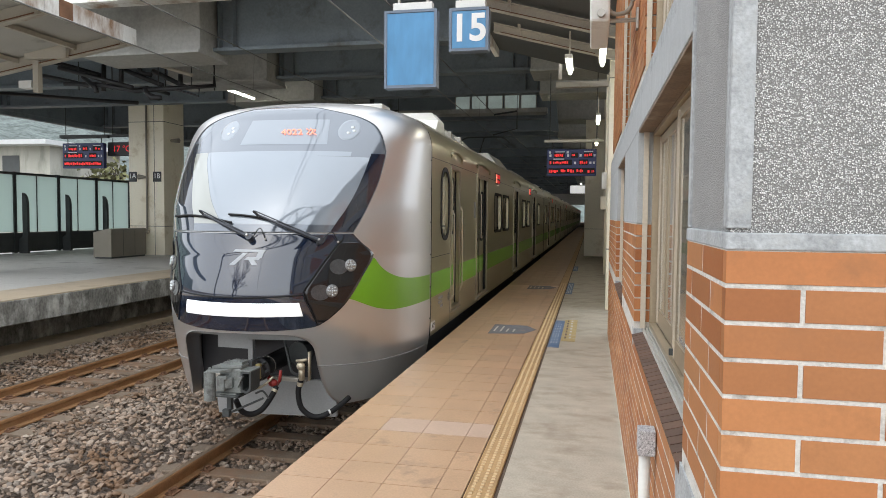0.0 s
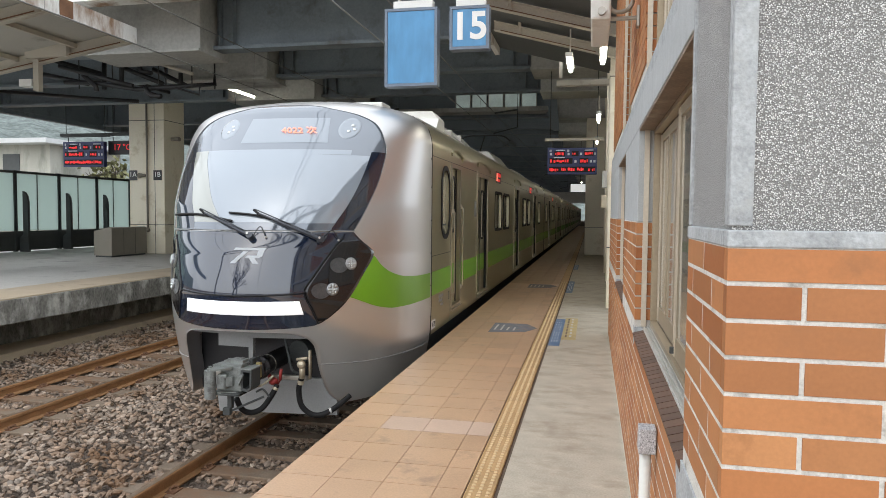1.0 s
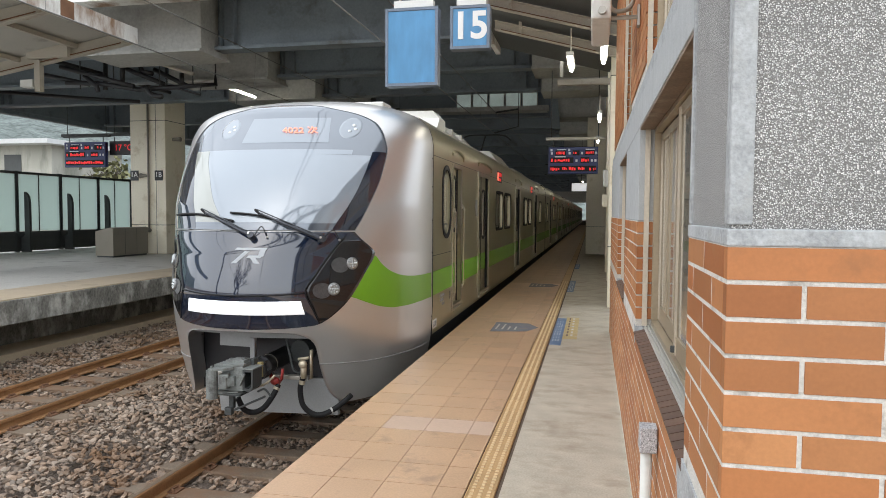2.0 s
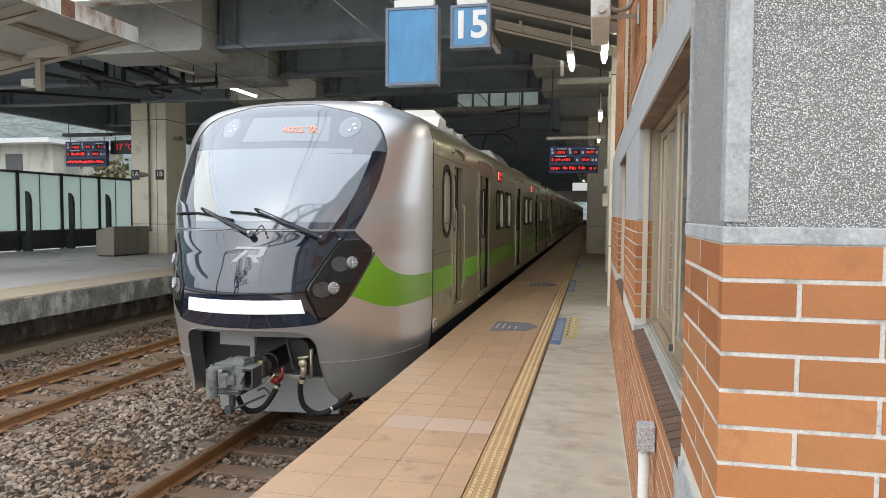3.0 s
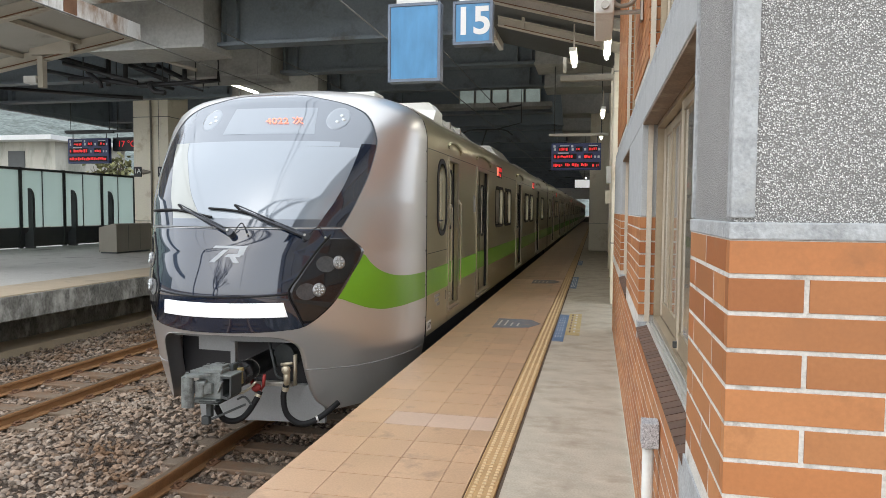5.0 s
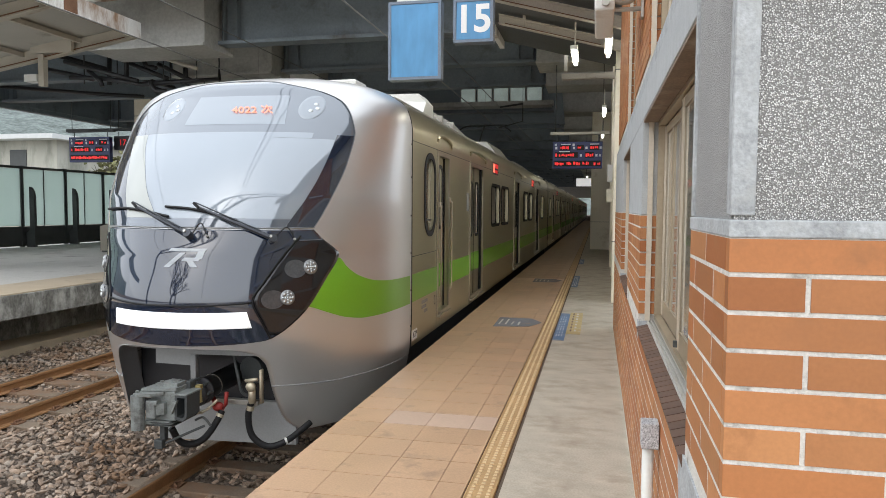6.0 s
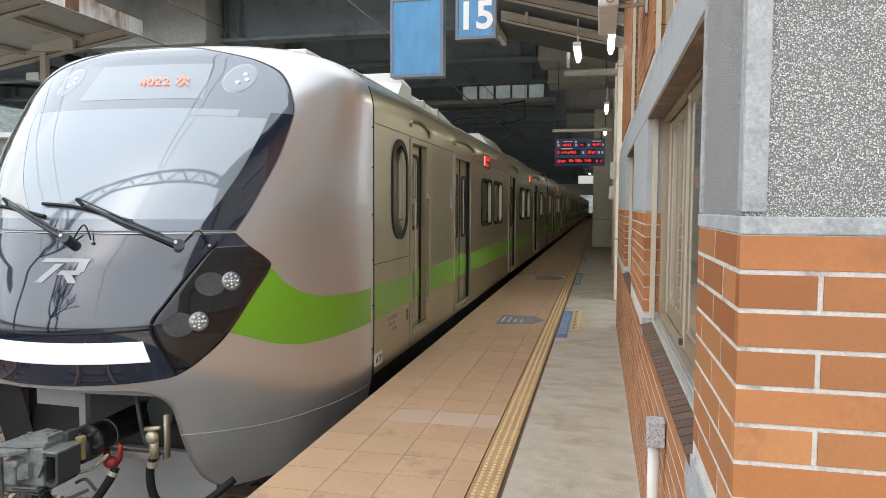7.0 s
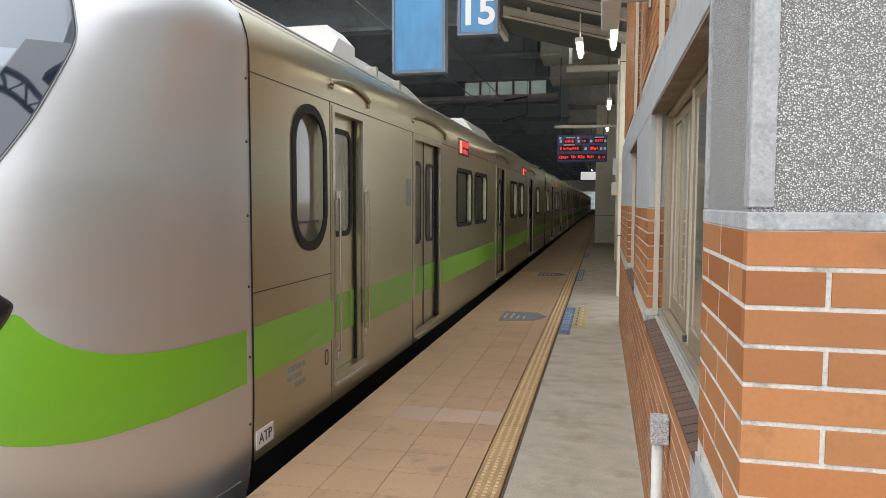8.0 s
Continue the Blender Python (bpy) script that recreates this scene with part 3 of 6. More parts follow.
def eased(a, b, n):
    return [a + (b - a) * (0.5 - 0.5 * math.cos(math.pi * k / n)) for k in range(n + 1)]


SCREEN_Z = (1.285, 1.40, 1.60, 1.84, 2.085, 2.24, 2.40, 2.50, 2.57, 2.61, 2.63)
screen_w = smooth_table(SCREEN_Z, (0.978, 1.027, 1.093, 1.14, 1.155, 1.117, 1.019, 0.828, 0.527, 0.328, 0.057))


def screen_l(z):
    """The glass ends a little earlier on the far cheek."""
    return screen_w(z) * (1 - 0.085 * math.sin(math.pi * min(max((z - 1.285) / 1.345, 0), 1)) ** 0.7)


mask_w = smooth_table((0.358, 0.364, 0.372, 0.386, 0.42, 0.47, 0.624, 0.889, 1.03, 1.065, 1.10, 1.2, 1.272), (0.2, 0.42, 0.57, 0.704, 0.775, 0.838, 0.965, 1.075, 1.122, 1.126, 1.11, 1.03, 0.978))
mouth_w = smooth_table((-0.52, -0.44, -0.31, -0.06, 0.16, 0.24, 0.29, 0.32, 0.335), (0.95, 0.82, 0.74, 0.70, 0.685, 0.65, 0.58, 0.45, 0.0))


def nose(car):
    bm = bmesh.new()
    nose_patch(bm, eased(0.335, 2.768, 90), lambda z: -half_w(z), lambda z: half_w(z), 72, 0, lip=False)
    body = part("nose", bm, M["silver"], car, "silver metallic painted cab nose", True)
    for s in (-1, 1):
        bm = bmesh.new()
        if s > 0:
            nose_patch(bm, eased(-0.46, 0.335, 40), mouth_w, lambda z: half_w(z), 36, 0, lip=False)
            for z0, z1 in zip(eased(-0.46, 0.335, 40), eased(-0.46, 0.335, 40)[1:]):
                q = [nose_point(mouth_w(z0), z0), nose_point(mouth_w(z1), z1)]
                bm.faces.new([bm.verts.new(p) for p in (q[0], q[1], q[1] + Vector((0, 0.16, 0)), q[0] + Vector((0, 0.16, 0)))])
        else:
            nose_patch(bm, eased(-0.46, 0.335, 40), lambda z: -half_w(z), lambda z: -mouth_w(z), 36, 0, lip=False)
            for z0, z1 in zip(eased(-0.46, 0.335, 40), eased(-0.46, 0.335, 40)[1:]):
                q = [nose_point(-mouth_w(z0), z0), nose_point(-mouth_w(z1), z1)]
                bm.faces.new([bm.verts.new(p) for p in (q[0], q[1], q[1] + Vector((0, 0.24, 0)), q[0] + Vector((0, 0.24, 0)))])
        bmesh.ops.remove_doubles(bm, verts=bm.verts, dist=0.0005)
        part("skirt", bm, M["silver"], car, "silver lower skirt cheek", True)
        bm = bmesh.new()
        pts = [nose_point(s * x, -0.045 + 0.075 * max(0, 1.1 - x), 0.002) for x in span(0.70, 1.41, 24)]
        part("skirt_seam", tube(bm, pts, 0.005, 6), M["grey"], car, "thin grey seam line")
    bm = bmesh.new()
    nose_patch(bm, eased(1.285, 2.63, 60), lambda z: -screen_l(z), lambda z: screen_w(z), 48, 0.008)
    scr = part("windscreen", bm, M["screen"], car, "large raked reflective windscreen", True)
    # blind and cab wall behind the glass; the dark edges are painted roof reflections
    edge_r = smooth_table((1.30, 1.40, 1.52, 1.72, 1.98, 2.10), (0.80, 0.85, 0.91, 0.975, 1.02, 1.03))
    edge_l = smooth_table((1.30, 1.38, 1.58, 1.82, 2.02, 2.14), (-0.20, -0.26, -0.42, -0.56, -0.68, -0.72))
    wall_l = smooth_table((1.30, 1.40, 1.54, 1.78, 2.04, 2.20), (-0.58, -0.61, -0.68, -0.78, -0.90, -0.95))
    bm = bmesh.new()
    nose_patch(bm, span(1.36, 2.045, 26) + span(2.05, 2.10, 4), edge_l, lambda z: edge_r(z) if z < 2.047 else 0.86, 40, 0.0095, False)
    part("sun_blind", bm, M["blind"], scr, "pale sun blind behind the glass, sky reflection in its tone", True)
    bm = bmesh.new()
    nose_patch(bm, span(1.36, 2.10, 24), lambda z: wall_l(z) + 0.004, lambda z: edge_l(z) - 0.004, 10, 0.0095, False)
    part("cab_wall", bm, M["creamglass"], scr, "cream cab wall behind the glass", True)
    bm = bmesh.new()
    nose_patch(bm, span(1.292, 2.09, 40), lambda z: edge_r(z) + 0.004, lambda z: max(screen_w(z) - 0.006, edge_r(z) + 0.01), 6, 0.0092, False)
    part("dark_border", bm, M["reflectdark"], scr, "dark roof reflection painted along the glass edge", True)
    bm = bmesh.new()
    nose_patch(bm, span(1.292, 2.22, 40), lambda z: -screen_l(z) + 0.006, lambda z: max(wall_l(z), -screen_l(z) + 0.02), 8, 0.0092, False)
    part("dark_border", bm, M["reflectdark"], scr, "dark roof reflection painted along the glass edge", True)
    # greyer band along the bottom of the glass
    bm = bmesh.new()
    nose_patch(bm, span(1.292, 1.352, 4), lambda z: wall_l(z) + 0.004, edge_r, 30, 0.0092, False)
    part("dark_border", bm, M["blindlow"], scr, "grey band along the foot of the glass", True)
    # rubber seal round the glass
    edge = [nose_point(screen_w(z), z, 0.01) for z in eased(1.285, 2.63, 50)]
    edge += [nose_point(-screen_l(z), z, 0.01) for z in eased(1.285, 2.63, 50)[::-1]]
    bm = tube(bmesh.new(), edge + [nose_point(x, 1.285, 0.01) for x in span(-0.975, 0.975, 20)], 0.0035, 6)
    part("seal", bm, M["lampbase"], scr, "thin dark grey seal", True)
    bm = bmesh.new()
    nose_patch(bm, [0.358, 0.361, 0.364, 0.368, 0.372, 0.379] + span(0.386, 1.03, 36) + span(1.045, 1.272, 18), lambda z: -mask_w(z), lambda z: mask_w(z), 56, 0.007)
    mask = part("front_mask", bm, M["maskblack"], car, "gloss black front mask below the windscreen", True)
    # darker clear covers over the lamps
    rib_x = smooth_table((0.40, 0.54, 0.715, 0.86, 1.06, 1.22), (0.735, 0.69, 0.635, 0.70, 0.80, 0.90))
    for s in (-1, 1):
        bm = bmesh.new()
        nose_patch(bm, span(0.43, 1.19, 30), lambda z: s * (rib_x(z) + 0.006) if s > 0 else -mask_w(z) + 0.006, lambda z: mask_w(z) - 0.006 if s > 0 else -rib_x(z) - 0.006, 14, 0.0085)
        part("lamp_cover", bm, M["lampcover"], mask, "smoked cover over the headlights", True)
    # raised bezel lines of the mask
    for s in (-1, 1):
        pts = [nose_point(s * x, z, 0.009) for x, z in curve_ptsz(((0.90, 1.22), (0.80, 1.06), (0.70, 0.86), (0.635, 0.715), (0.69, 0.54), (0.735, 0.40)))]
        part("mask_rib", tube(bmesh.new(), pts, 0.008, 6), M["rubber"], mask, "", True)
    pts = [nose_point(x, 0.70 - 0.02 * (1 - (x / 0.63) ** 2), 0.009) for x in span(-0.635, 0.635, 24)]
    part("mask_rib", tube(bmesh.new(), pts, 0.008, 6), M["rubber"], mask, "", True)
    bm = bmesh.new()
    nose_patch(bm, span(0.50, 0.628, 8), lambda z: -0.53 - 0.2 * (0.63 - z), lambda z: 0.60 + 0.2 * (0.63 - z), 30, 0.016)
    part("light_bar", bm, M["whitelamp"], mask, "white glowing light bar", True)
    for s in (-1, 1):
        for x, z in ((0.968, 0.963), (0.848, 0.727)):
            m = nose_frame(s * x, z, 0.008)
            bm = bmesh.new()
            tube(bm, [m @ Vector((0, 0, -0.01)), m @ Vector((0, 0, 0.010)), m @ Vector((0, 0, 0.016))], [0.062, 0.062, 0.05], 24)
            lamp = part("headlight", bm, M["lampbase"], mask, "round clear headlight behind a dark cover", True)
            bm = bmesh.new()
            for k in range(13):
                a = k * math.pi / 4 if k < 8 else k * math.pi / 2
                rr = 0.040 if k < 8 else 0.019 if k < 12 else 0.0
                bmesh.ops.create_icosphere(bm, subdivisions=1, radius=0.0125, matrix=m @ Matrix.Translation((rr * math.cos(a), rr * math.sin(a), 0.014)))
            part("lens", bm, M["lens"], lamp, "faceted clear lens", True)
            m2 = nose_frame(s * (x - 0.085), z - 0.01, 0.006)
            bm = bmesh.new()
            out = [(0.095 * math.cos(a), 0.075 * math.sin(a)) for a in np.linspace(0, 2 * math.pi, 28, endpoint=False)]
            inn = [(0.083 * math.cos(a), 0.063 * math.sin(a)) for a in np.linspace(0, 2 * math.pi, 28, endpoint=False)]
            ring(bm, out, inn, 0.006, m2)
            part("lamp_ring", bm, M["lampglass"], mask, "faint lamp housing outline")
            part("lamp_bowl", prism(bmesh.new(), inn, 0.003, m2), M["lampglass"], mask, "dim clear lamp bowl")
        cx, cz = s * 0.665 + 0.115, 2.345
        bm = bmesh.new()
        hub = bm.verts.new(nose_point(cx, cz, 0.0098))
        prev = None
        for r, o in ((0.4, 0.0098), (0.8, 0.0098), (1.0, 0.0098), (1.02, 0.0075)):
            loop = [bm.verts.new(nose_point(cx + 0.105 * r * math.cos(a), cz + 0.118 * r * math.sin(a), o)) for a in np.linspace(0, 2 * math.pi, 32, endpoint=False)]
            for k in range(32):
                if prev is None:
                    bm.faces.new((hub, loop[k], loop[(k + 1) % 32]))
                else:
                    bm.faces.new((prev[k], loop[k], loop[(k + 1) % 32], prev[(k + 1) % 32]))
            prev = loop
        hl = part("upper_headlight", bm, M["panelgrey"], scr, "pale round headlight behind the windscreen", True)
        for u, v in ((0.025, 0.03), (0.05, -0.012), (0.0, -0.035)):
            bm = bmesh.new()
            bmesh.ops.create_icosphere(bm, subdivisions=2, radius=0.022, matrix=nose_frame(cx + u, cz + v, 0.008) @ Matrix.Diagonal((1, 1, 0.4, 1)))
            part("lens", bm, M["lens"], hl, "clear lamp lens", True)
    bm = bmesh.new()
    nose_patch(bm, span(2.175, 2.46, 8), lambda z: -0.33 + 0.05 * (z - 2.175), lambda z: 0.61 - 0.2 * (z - 2.175), 20, 0.0095, False)
    disp = part("destination_display", bm, M["panelgrey"], scr, "pale destination display with orange-red characters", True)
    m = nose_frame(0.28, 2.305, 0.017)
    text = letters("4022 次", 0.118, m, M["ledo"], disp, 0.0015, "lettering", 0.0)
    text.data.transform(Matrix(((1, -0.3, 0, 0), (0, 1, 0, 0), (0, 0, 1, 0), (0, 0, 0, 1))))
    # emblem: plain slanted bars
    bm = bmesh.new()
    for poly in (((-0.13, 0.06), (0.17, 0.06), (0.155, 0.035), (-0.15, 0.035)),
                 ((-0.045, 0.025), (0.005, 0.025), (-0.11, -0.095), (-0.165, -0.095)),
                 ((0.10, 0.035), (0.155, 0.035), (0.14, -0.025), (0.085, -0.03)),
                 ((0.0, -0.015), (0.13, -0.015), (0.115, -0.042), (-0.022, -0.042)),
                 ((0.02, -0.042), (0.072, -0.042), (0.115, -0.095), (0.06, -0.095))):
        a, b, c, d = [Vector((0.115 + u, 1.065 + 0.93 * v, 0)) for u, v in poly]
        rows = [[bm.verts.new(nose_point(*a.lerp(b, k / 6).lerp(d.lerp(c, k / 6), j / 6).xy, 0.0105)) for k in range(7)] for j in range(7)]
        for r, q in zip(rows, rows[1:]):
            for k in range(6):
                bm.faces.new((q[k], q[k + 1], r[k + 1], r[k]))
    bmesh.ops.remove_doubles(bm, verts=bm.verts, dist=0.0005)
    part("emblem", bm, M["emblem"], mask, "pale grey slanted emblem")
    # green sweep on the cheek
    for s in (-1, 1):
        bm = bmesh.new()
        top = smooth_table((0.93, 1.02, 1.125, 1.175, 1.24, 1.33, 1.40, 1.438), (0.66, 0.84, 1.03, 0.945, 0.86, 0.795, 0.775, 0.772))
        bot = smooth_table((0.93, 1.0, 1.06, 1.19, 1.28, 1.35, 1.40, 1.438), (0.655, 0.625, 0.585, 0.503, 0.475, 0.474, 0.480, 0.486))
        cols = []
        for th in span(math.asin(0.955 / 1.44), math.asin(0.9995), 60):
            x = 1.44 * math.sin(th)
            zt, zb = top(x), bot(x)
            cols.append([bm.verts.new(nose_point(s * min(x, half_w(z)), z, 0.004)) for z in span(zb, zt, 10)])
        for a, b in zip(cols, cols[1:]):
            for k in range(10):
                bm.faces.new((a[k], b[k], b[k + 1], a[k + 1]) if s > 0 else (a[k], a[k + 1], b[k + 1], b[k]))
        part("green_sweep", bm, M["green"], car, "bright green swept stripe", True)
        bm = tube(bmesh.new(), [Vector((s * (half_w(z) + 0.001), SEAM, z)) for z in span(0.03, 2.6, 30)], 0.006, 6)
        part("panel_seam", bm, M["rubber"], car)
        for z in (0.25, 0.62, 1.0, 1.38, 1.77, 2.1):
            bm = bmesh.new()
            bmesh.ops.create_icosphere(bm, subdivisions=1, radius=0.009, matrix=Matrix.Translation((s * half_w(z), SEAM - 0.035, z)))
            part("rivet", bm, M["dark"], car)
    # wipers
    for (px, pz), arm, blade in (((0.117, 1.215), ((-0.18, 1.335), (-0.47, 1.445)), ((-0.93, 1.425), (-0.55, 1.43), (-0.12, 1.365))),
                                 ((0.723, 1.194), ((0.42, 1.325), (0.12, 1.44)), ((-0.17, 1.445), (0.12, 1.42), (0.46, 1.34)))):
        bm = bmesh.new()
        pts = [nose_point(px, pz, 0.05)] + [nose_point(x, z, 0.05) for x, z in arm]
        tube(bm, pts, [0.022, 0.014, 0.009], 8)
        m = nose_frame(px, pz, 0)
        tube(bm, [m @ Vector((0, 0, 0)), m @ Vector((0, 0, 0.075))], 0.033, 14)
        w = part("wiper", bm, M["wiperarm"], car, "dark grey windscreen wiper arm")
        pts = [nose_point(x, z, 0.025) for x, z in curve_ptsz(blade)]
        part("wiper_blade", tube(bmesh.new(), pts, 0.012, 6), M["rubber"], w)
        bm = tube(bmesh.new(), curve_pts([nose_point(px + 0.02, pz + 0.02, 0.02), nose_point(px + 0.08, pz + 0.09, 0.05), nose_point(px + 0.14, pz + 0.0, 0.02)], 6), 0.005, 6)
        part("washer_hose", bm, M["rubber"], w)
        bm = bmesh.new()
        bmesh.ops.create_icosphere(bm, subdivisions=1, radius=0.013, matrix=Matrix.Translation(nose_point(px + 0.14, pz, 0.02)))
        part("nozzle", bm, M["track"], w, "small bright washer nozzle")
        m = nose_frame(px, pz, 0.0)
        part("cap", tube(bmesh.new(), [m @ Vector((-0.02, 0.012, 0.07)), m @ Vector((-0.02, 0.012, 0.086))], 0.011, 10), M["track"], w, "bright pivot bolt")
        side = [p + Vector((0.0, -0.004, 0.026)) for p in (nose_point(px * 0.75 + arm[0][0] * 0.25, pz * 0.75 + arm[0][1] * 0.25, 0.052), nose_point(arm[0][0], arm[0][1], 0.052), nose_point(arm[1][0], arm[1][1], 0.052))]
        part("link", tube(bmesh.new(), side, 0.006, 6), M["wiperarm"], w, "thin parallel link")
        part("clip", tube(bmesh.new(), [nose_point(arm[1][0] + 0.03, arm[1][1] - 0.015, 0.05), nose_point(arm[1][0] - 0.02, arm[1][1] + 0.02, 0.06)], 0.012, 6), M["rubber"], w)
    return body


def curve_ptsz(pts):
    return [(p.x, p.y) for p in curve_pts([(a, b, 0) for a, b in pts], 6)]


def underside(car):
    """Coupler, hoses and the plate under the nose."""
    # black plate stands in for the deep shade behind the coupler
    part("cavity_lining", bx(-0.74, 0.74, 3.30, 3.35, -0.40, 0.4), M["black"], car, "black plate for the shade inside the coupler opening")
    bm = bmesh.new()
    prism(bm, [(-0.72, 0.36), (0.72, 0.36), (0.72, 0.24), (0.60, 0.235), (0.0, 0.22), (-0.017, 0.125), (-0.35, 0.13), (-0.35, 0.25), (-0.72, 0.26)], 0.04, on_y(3.0))
    part("apron", bm, M["grey"], car, "grey apron plate above the coupler")
    bm = bmesh.new()
    prism(bm, [(-0.55, -0.22), (0.80, -0.22), (0.80, -0.58), (-0.50, -0.62)], 0.05, on_y(3.28))
    part("plough", bm, M["grey"], car, "grey obstacle deflector plate")
    part("beam", bx(-0.45, 0.60, 2.93, 2.99, -0.17, -0.13, 0.005), M["alum"], car, "pale steel cross bar")
    # coupler head
    flat_z = lambda z: Matrix.Translation((0, 0, z))
    bm = bx(-0.075, 0.165, 2.38, 2.62, -0.20, 0.06, 0.012)
    prism(bm, [(-0.13, 2.33), (0.06, 2.36), (0.165, 2.40), (0.165, 2.60), (0.0, 2.62), (-0.10, 2.56)], 0.022, flat_z(0.062))
    prism(bm, [(-0.05, 2.42), (0.15, 2.44), (0.15, 2.58), (0.0, 2.60)], 0.03, flat_z(0.084))
    prism(bm, [(-0.16, 2.30), (-0.02, 2.35), (0.12, 2.36), (0.14, 2.56), (-0.08, 2.56)], 0.03, flat_z(-0.23))
    c = part("coupler", bm, M["castiron"], car, "worn grey-green automatic coupler head")
    out = [(-0.135 + 0.062 * math.cos(a), 2.29 + 0.05 * math.sin(a)) for a in np.linspace(0, 2 * math.pi, 16, endpoint=False)]
    part("knuckle", prism(bmesh.new(), out, 0.295, flat_z(-0.265)), M["castiron"], c, "heavy upright knuckle jaw")
    bm = prism(bmesh.new(), [(-0.155, 2.26), (-0.10, 2.235), (0.0, 2.27), (0.07, 2.36), (-0.02, 2.44), (-0.12, 2.42)], 0.024, flat_z(0.033))
    part("lock_plate", bm, M["castiron"], c, "curved plate over the knuckle")
    bm = bx(-0.06, 0.03, 2.285, 2.39, -0.165, -0.005, 0.014)
    prism(bm, [(0.02, 2.30), (0.085, 2.34), (0.09, 2.40), (0.01, 2.40)], 0.10, flat_z(-0.135))
    box(bm, 0.0, 0.05, 2.285, 2.31, -0.045, -0.005, 0.01)
    part("jaw", bm, M["castiron"], c, "stepped inner jaw")
    bm = ring(bmesh.new(), [(0.165, -0.185), (0.235, -0.20), (0.275, -0.16), (0.28, 0.03), (0.165, 0.03)], [(0.185, -0.16), (0.23, -0.17), (0.255, -0.145), (0.26, 0.008), (0.185, 0.008)], -0.20, on_y(2.38))
    part("pocket", bm, M["dark"], c, "dark open pocket beside the head")
    bm = prism(bmesh.new(), [(0.15, -0.13), (0.205, -0.01), (0.15, -0.02)], 0.03, on_y(2.375))
    part("pocket_lip", bm, M["castiron"], c, "pale slanted lip")
    part("pocket_back", bx(0.17, 0.26, 2.54, 2.57, -0.18, 0.02), M["rubber"], c)
    part("shelf", bx(0.16, 0.285, 2.37, 2.60, 0.03, 0.045, 0.004), M["castiron"], c)
    part("block", bx(0.15, 0.20, 2.56, 2.66, -0.02, 0.11, 0.008), M["dark"], c, "dark block behind the head")
    part("tag", bx(0.205, 0.255, 2.62, 2.67, -0.10, 0.06, 0.004), M["yellowtag"], c, "dull yellow tag plate")
    for x, y in ((-0.02, 2.47), (0.10, 2.48), (0.10, 2.55), (-0.135, 2.29)):
        part("bolt", tube(bmesh.new(), [(x, y, 0.055), (x, y, 0.125 if x > -0.1 else 0.075)], 0.016, 8), M["castiron"], c)
    for z in (-0.215, -0.235):
        part("web", bx(-0.10, 0.16, 2.34, 2.60, z - 0.006, z + 0.004, 0.002), M["dark"], c, "dark worn rib")
    bm = bx(-0.02, 0.03, 2.42, 2.48, -0.40, -0.22, 0.006)
    box(bm, -0.05, 0.03, 2.38, 2.44, -0.46, -0.38, 0.008)
    tube(bm, [(0.0, 2.42, -0.43), (0.30, 2.62, -0.30)], 0.012, 8)
    tube(bm, curve_pts([(0.22, 2.6, -0.25), (0.30, 2.6, -0.22), (0.36, 2.62, -0.30)], 5), 0.011, 8)
    part("release_lever", bm, M["dark"], c, "dark release lever linkage")
    axis = lambda y: (0.15 + 0.07 * (y - 2.6), y, -0.045 + 0.06 * (y - 2.6))
    bm = tube(bmesh.new(), [axis(y) for y in (2.60, 2.66, 2.665, 2.70, 2.705, 2.78, 2.785, 2.82, 2.825, 3.45)], [0.085, 0.085, 0.12, 0.125, 0.112, 0.112, 0.125, 0.125, 0.105, 0.105], 24)
    part("drawbar", bm, M["black"], c, "round black drawbar with flanges", True)
    for k in range(8):
        a = 2 * math.pi * k / 8
        p = Vector(axis(2.70)) + Vector((0.118 * math.cos(a), 0, 0.118 * math.sin(a)))
        part("flange_bolt", tube(bmesh.new(), [p, p + Vector((0.005, 0.085, 0.005))], 0.014, 8), M["dark"], c)
    bm = tube(bmesh.new(), [axis(2.955), axis(2.965)], 0.1075, 24)
    part("collar", bm, M["alum"], c, "thin bright collar ring")
    part("bracket", bx(-0.02, 0.03, 2.95, 3.0, -0.02, 0.22, 0.004), M["grey"], car, "grey hanger plate beside the drawbar")
    part("air_pipe", tube(bmesh.new(), curve_pts([(0.30, 3.1, 0.2), (0.36, 3.05, 0.05), (0.40, 3.05, -0.1), (0.52, 3.0, -0.12)], 6), 0.014, 8), M["dark"], car)
    part("reservoir", tube(bmesh.new(), [(0.40, 3.2, 0.05), (0.42, 3.3, 0.05)], 0.12, 16), M["dark"], car, "dark round equipment in the opening")
    fit = Matrix.Translation((0.17, 2.62, -0.05)) @ Matrix.Scale(0.88, 4) @ Matrix.Translation((-0.15, -2.6, 0.055))
    for o in (c, *c.children):
        o.data.transform(fit)
    # hoses
    for pts, r in ((((0.335, 2.84, -0.20), (0.31, 2.80, -0.28), (0.24, 2.74, -0.40), (0.16, 2.68, -0.44), (0.09, 2.62, -0.40), (0.06, 2.56, -0.28)), 0.027),
                   (((0.57, 2.90, -0.12), (0.535, 2.90, -0.25), (0.56, 2.92, -0.42), (0.68, 2.96, -0.51), (0.82, 3.03, -0.47), (0.95, 3.2, -0.36)), 0.027)):
        part("hose", tube(bmesh.new(), curve_pts(pts, 7), r, 10), M["rubber"], car, "black rubber brake hose", True)
        a, b = Vector(pts[0]), Vector(pts[1])
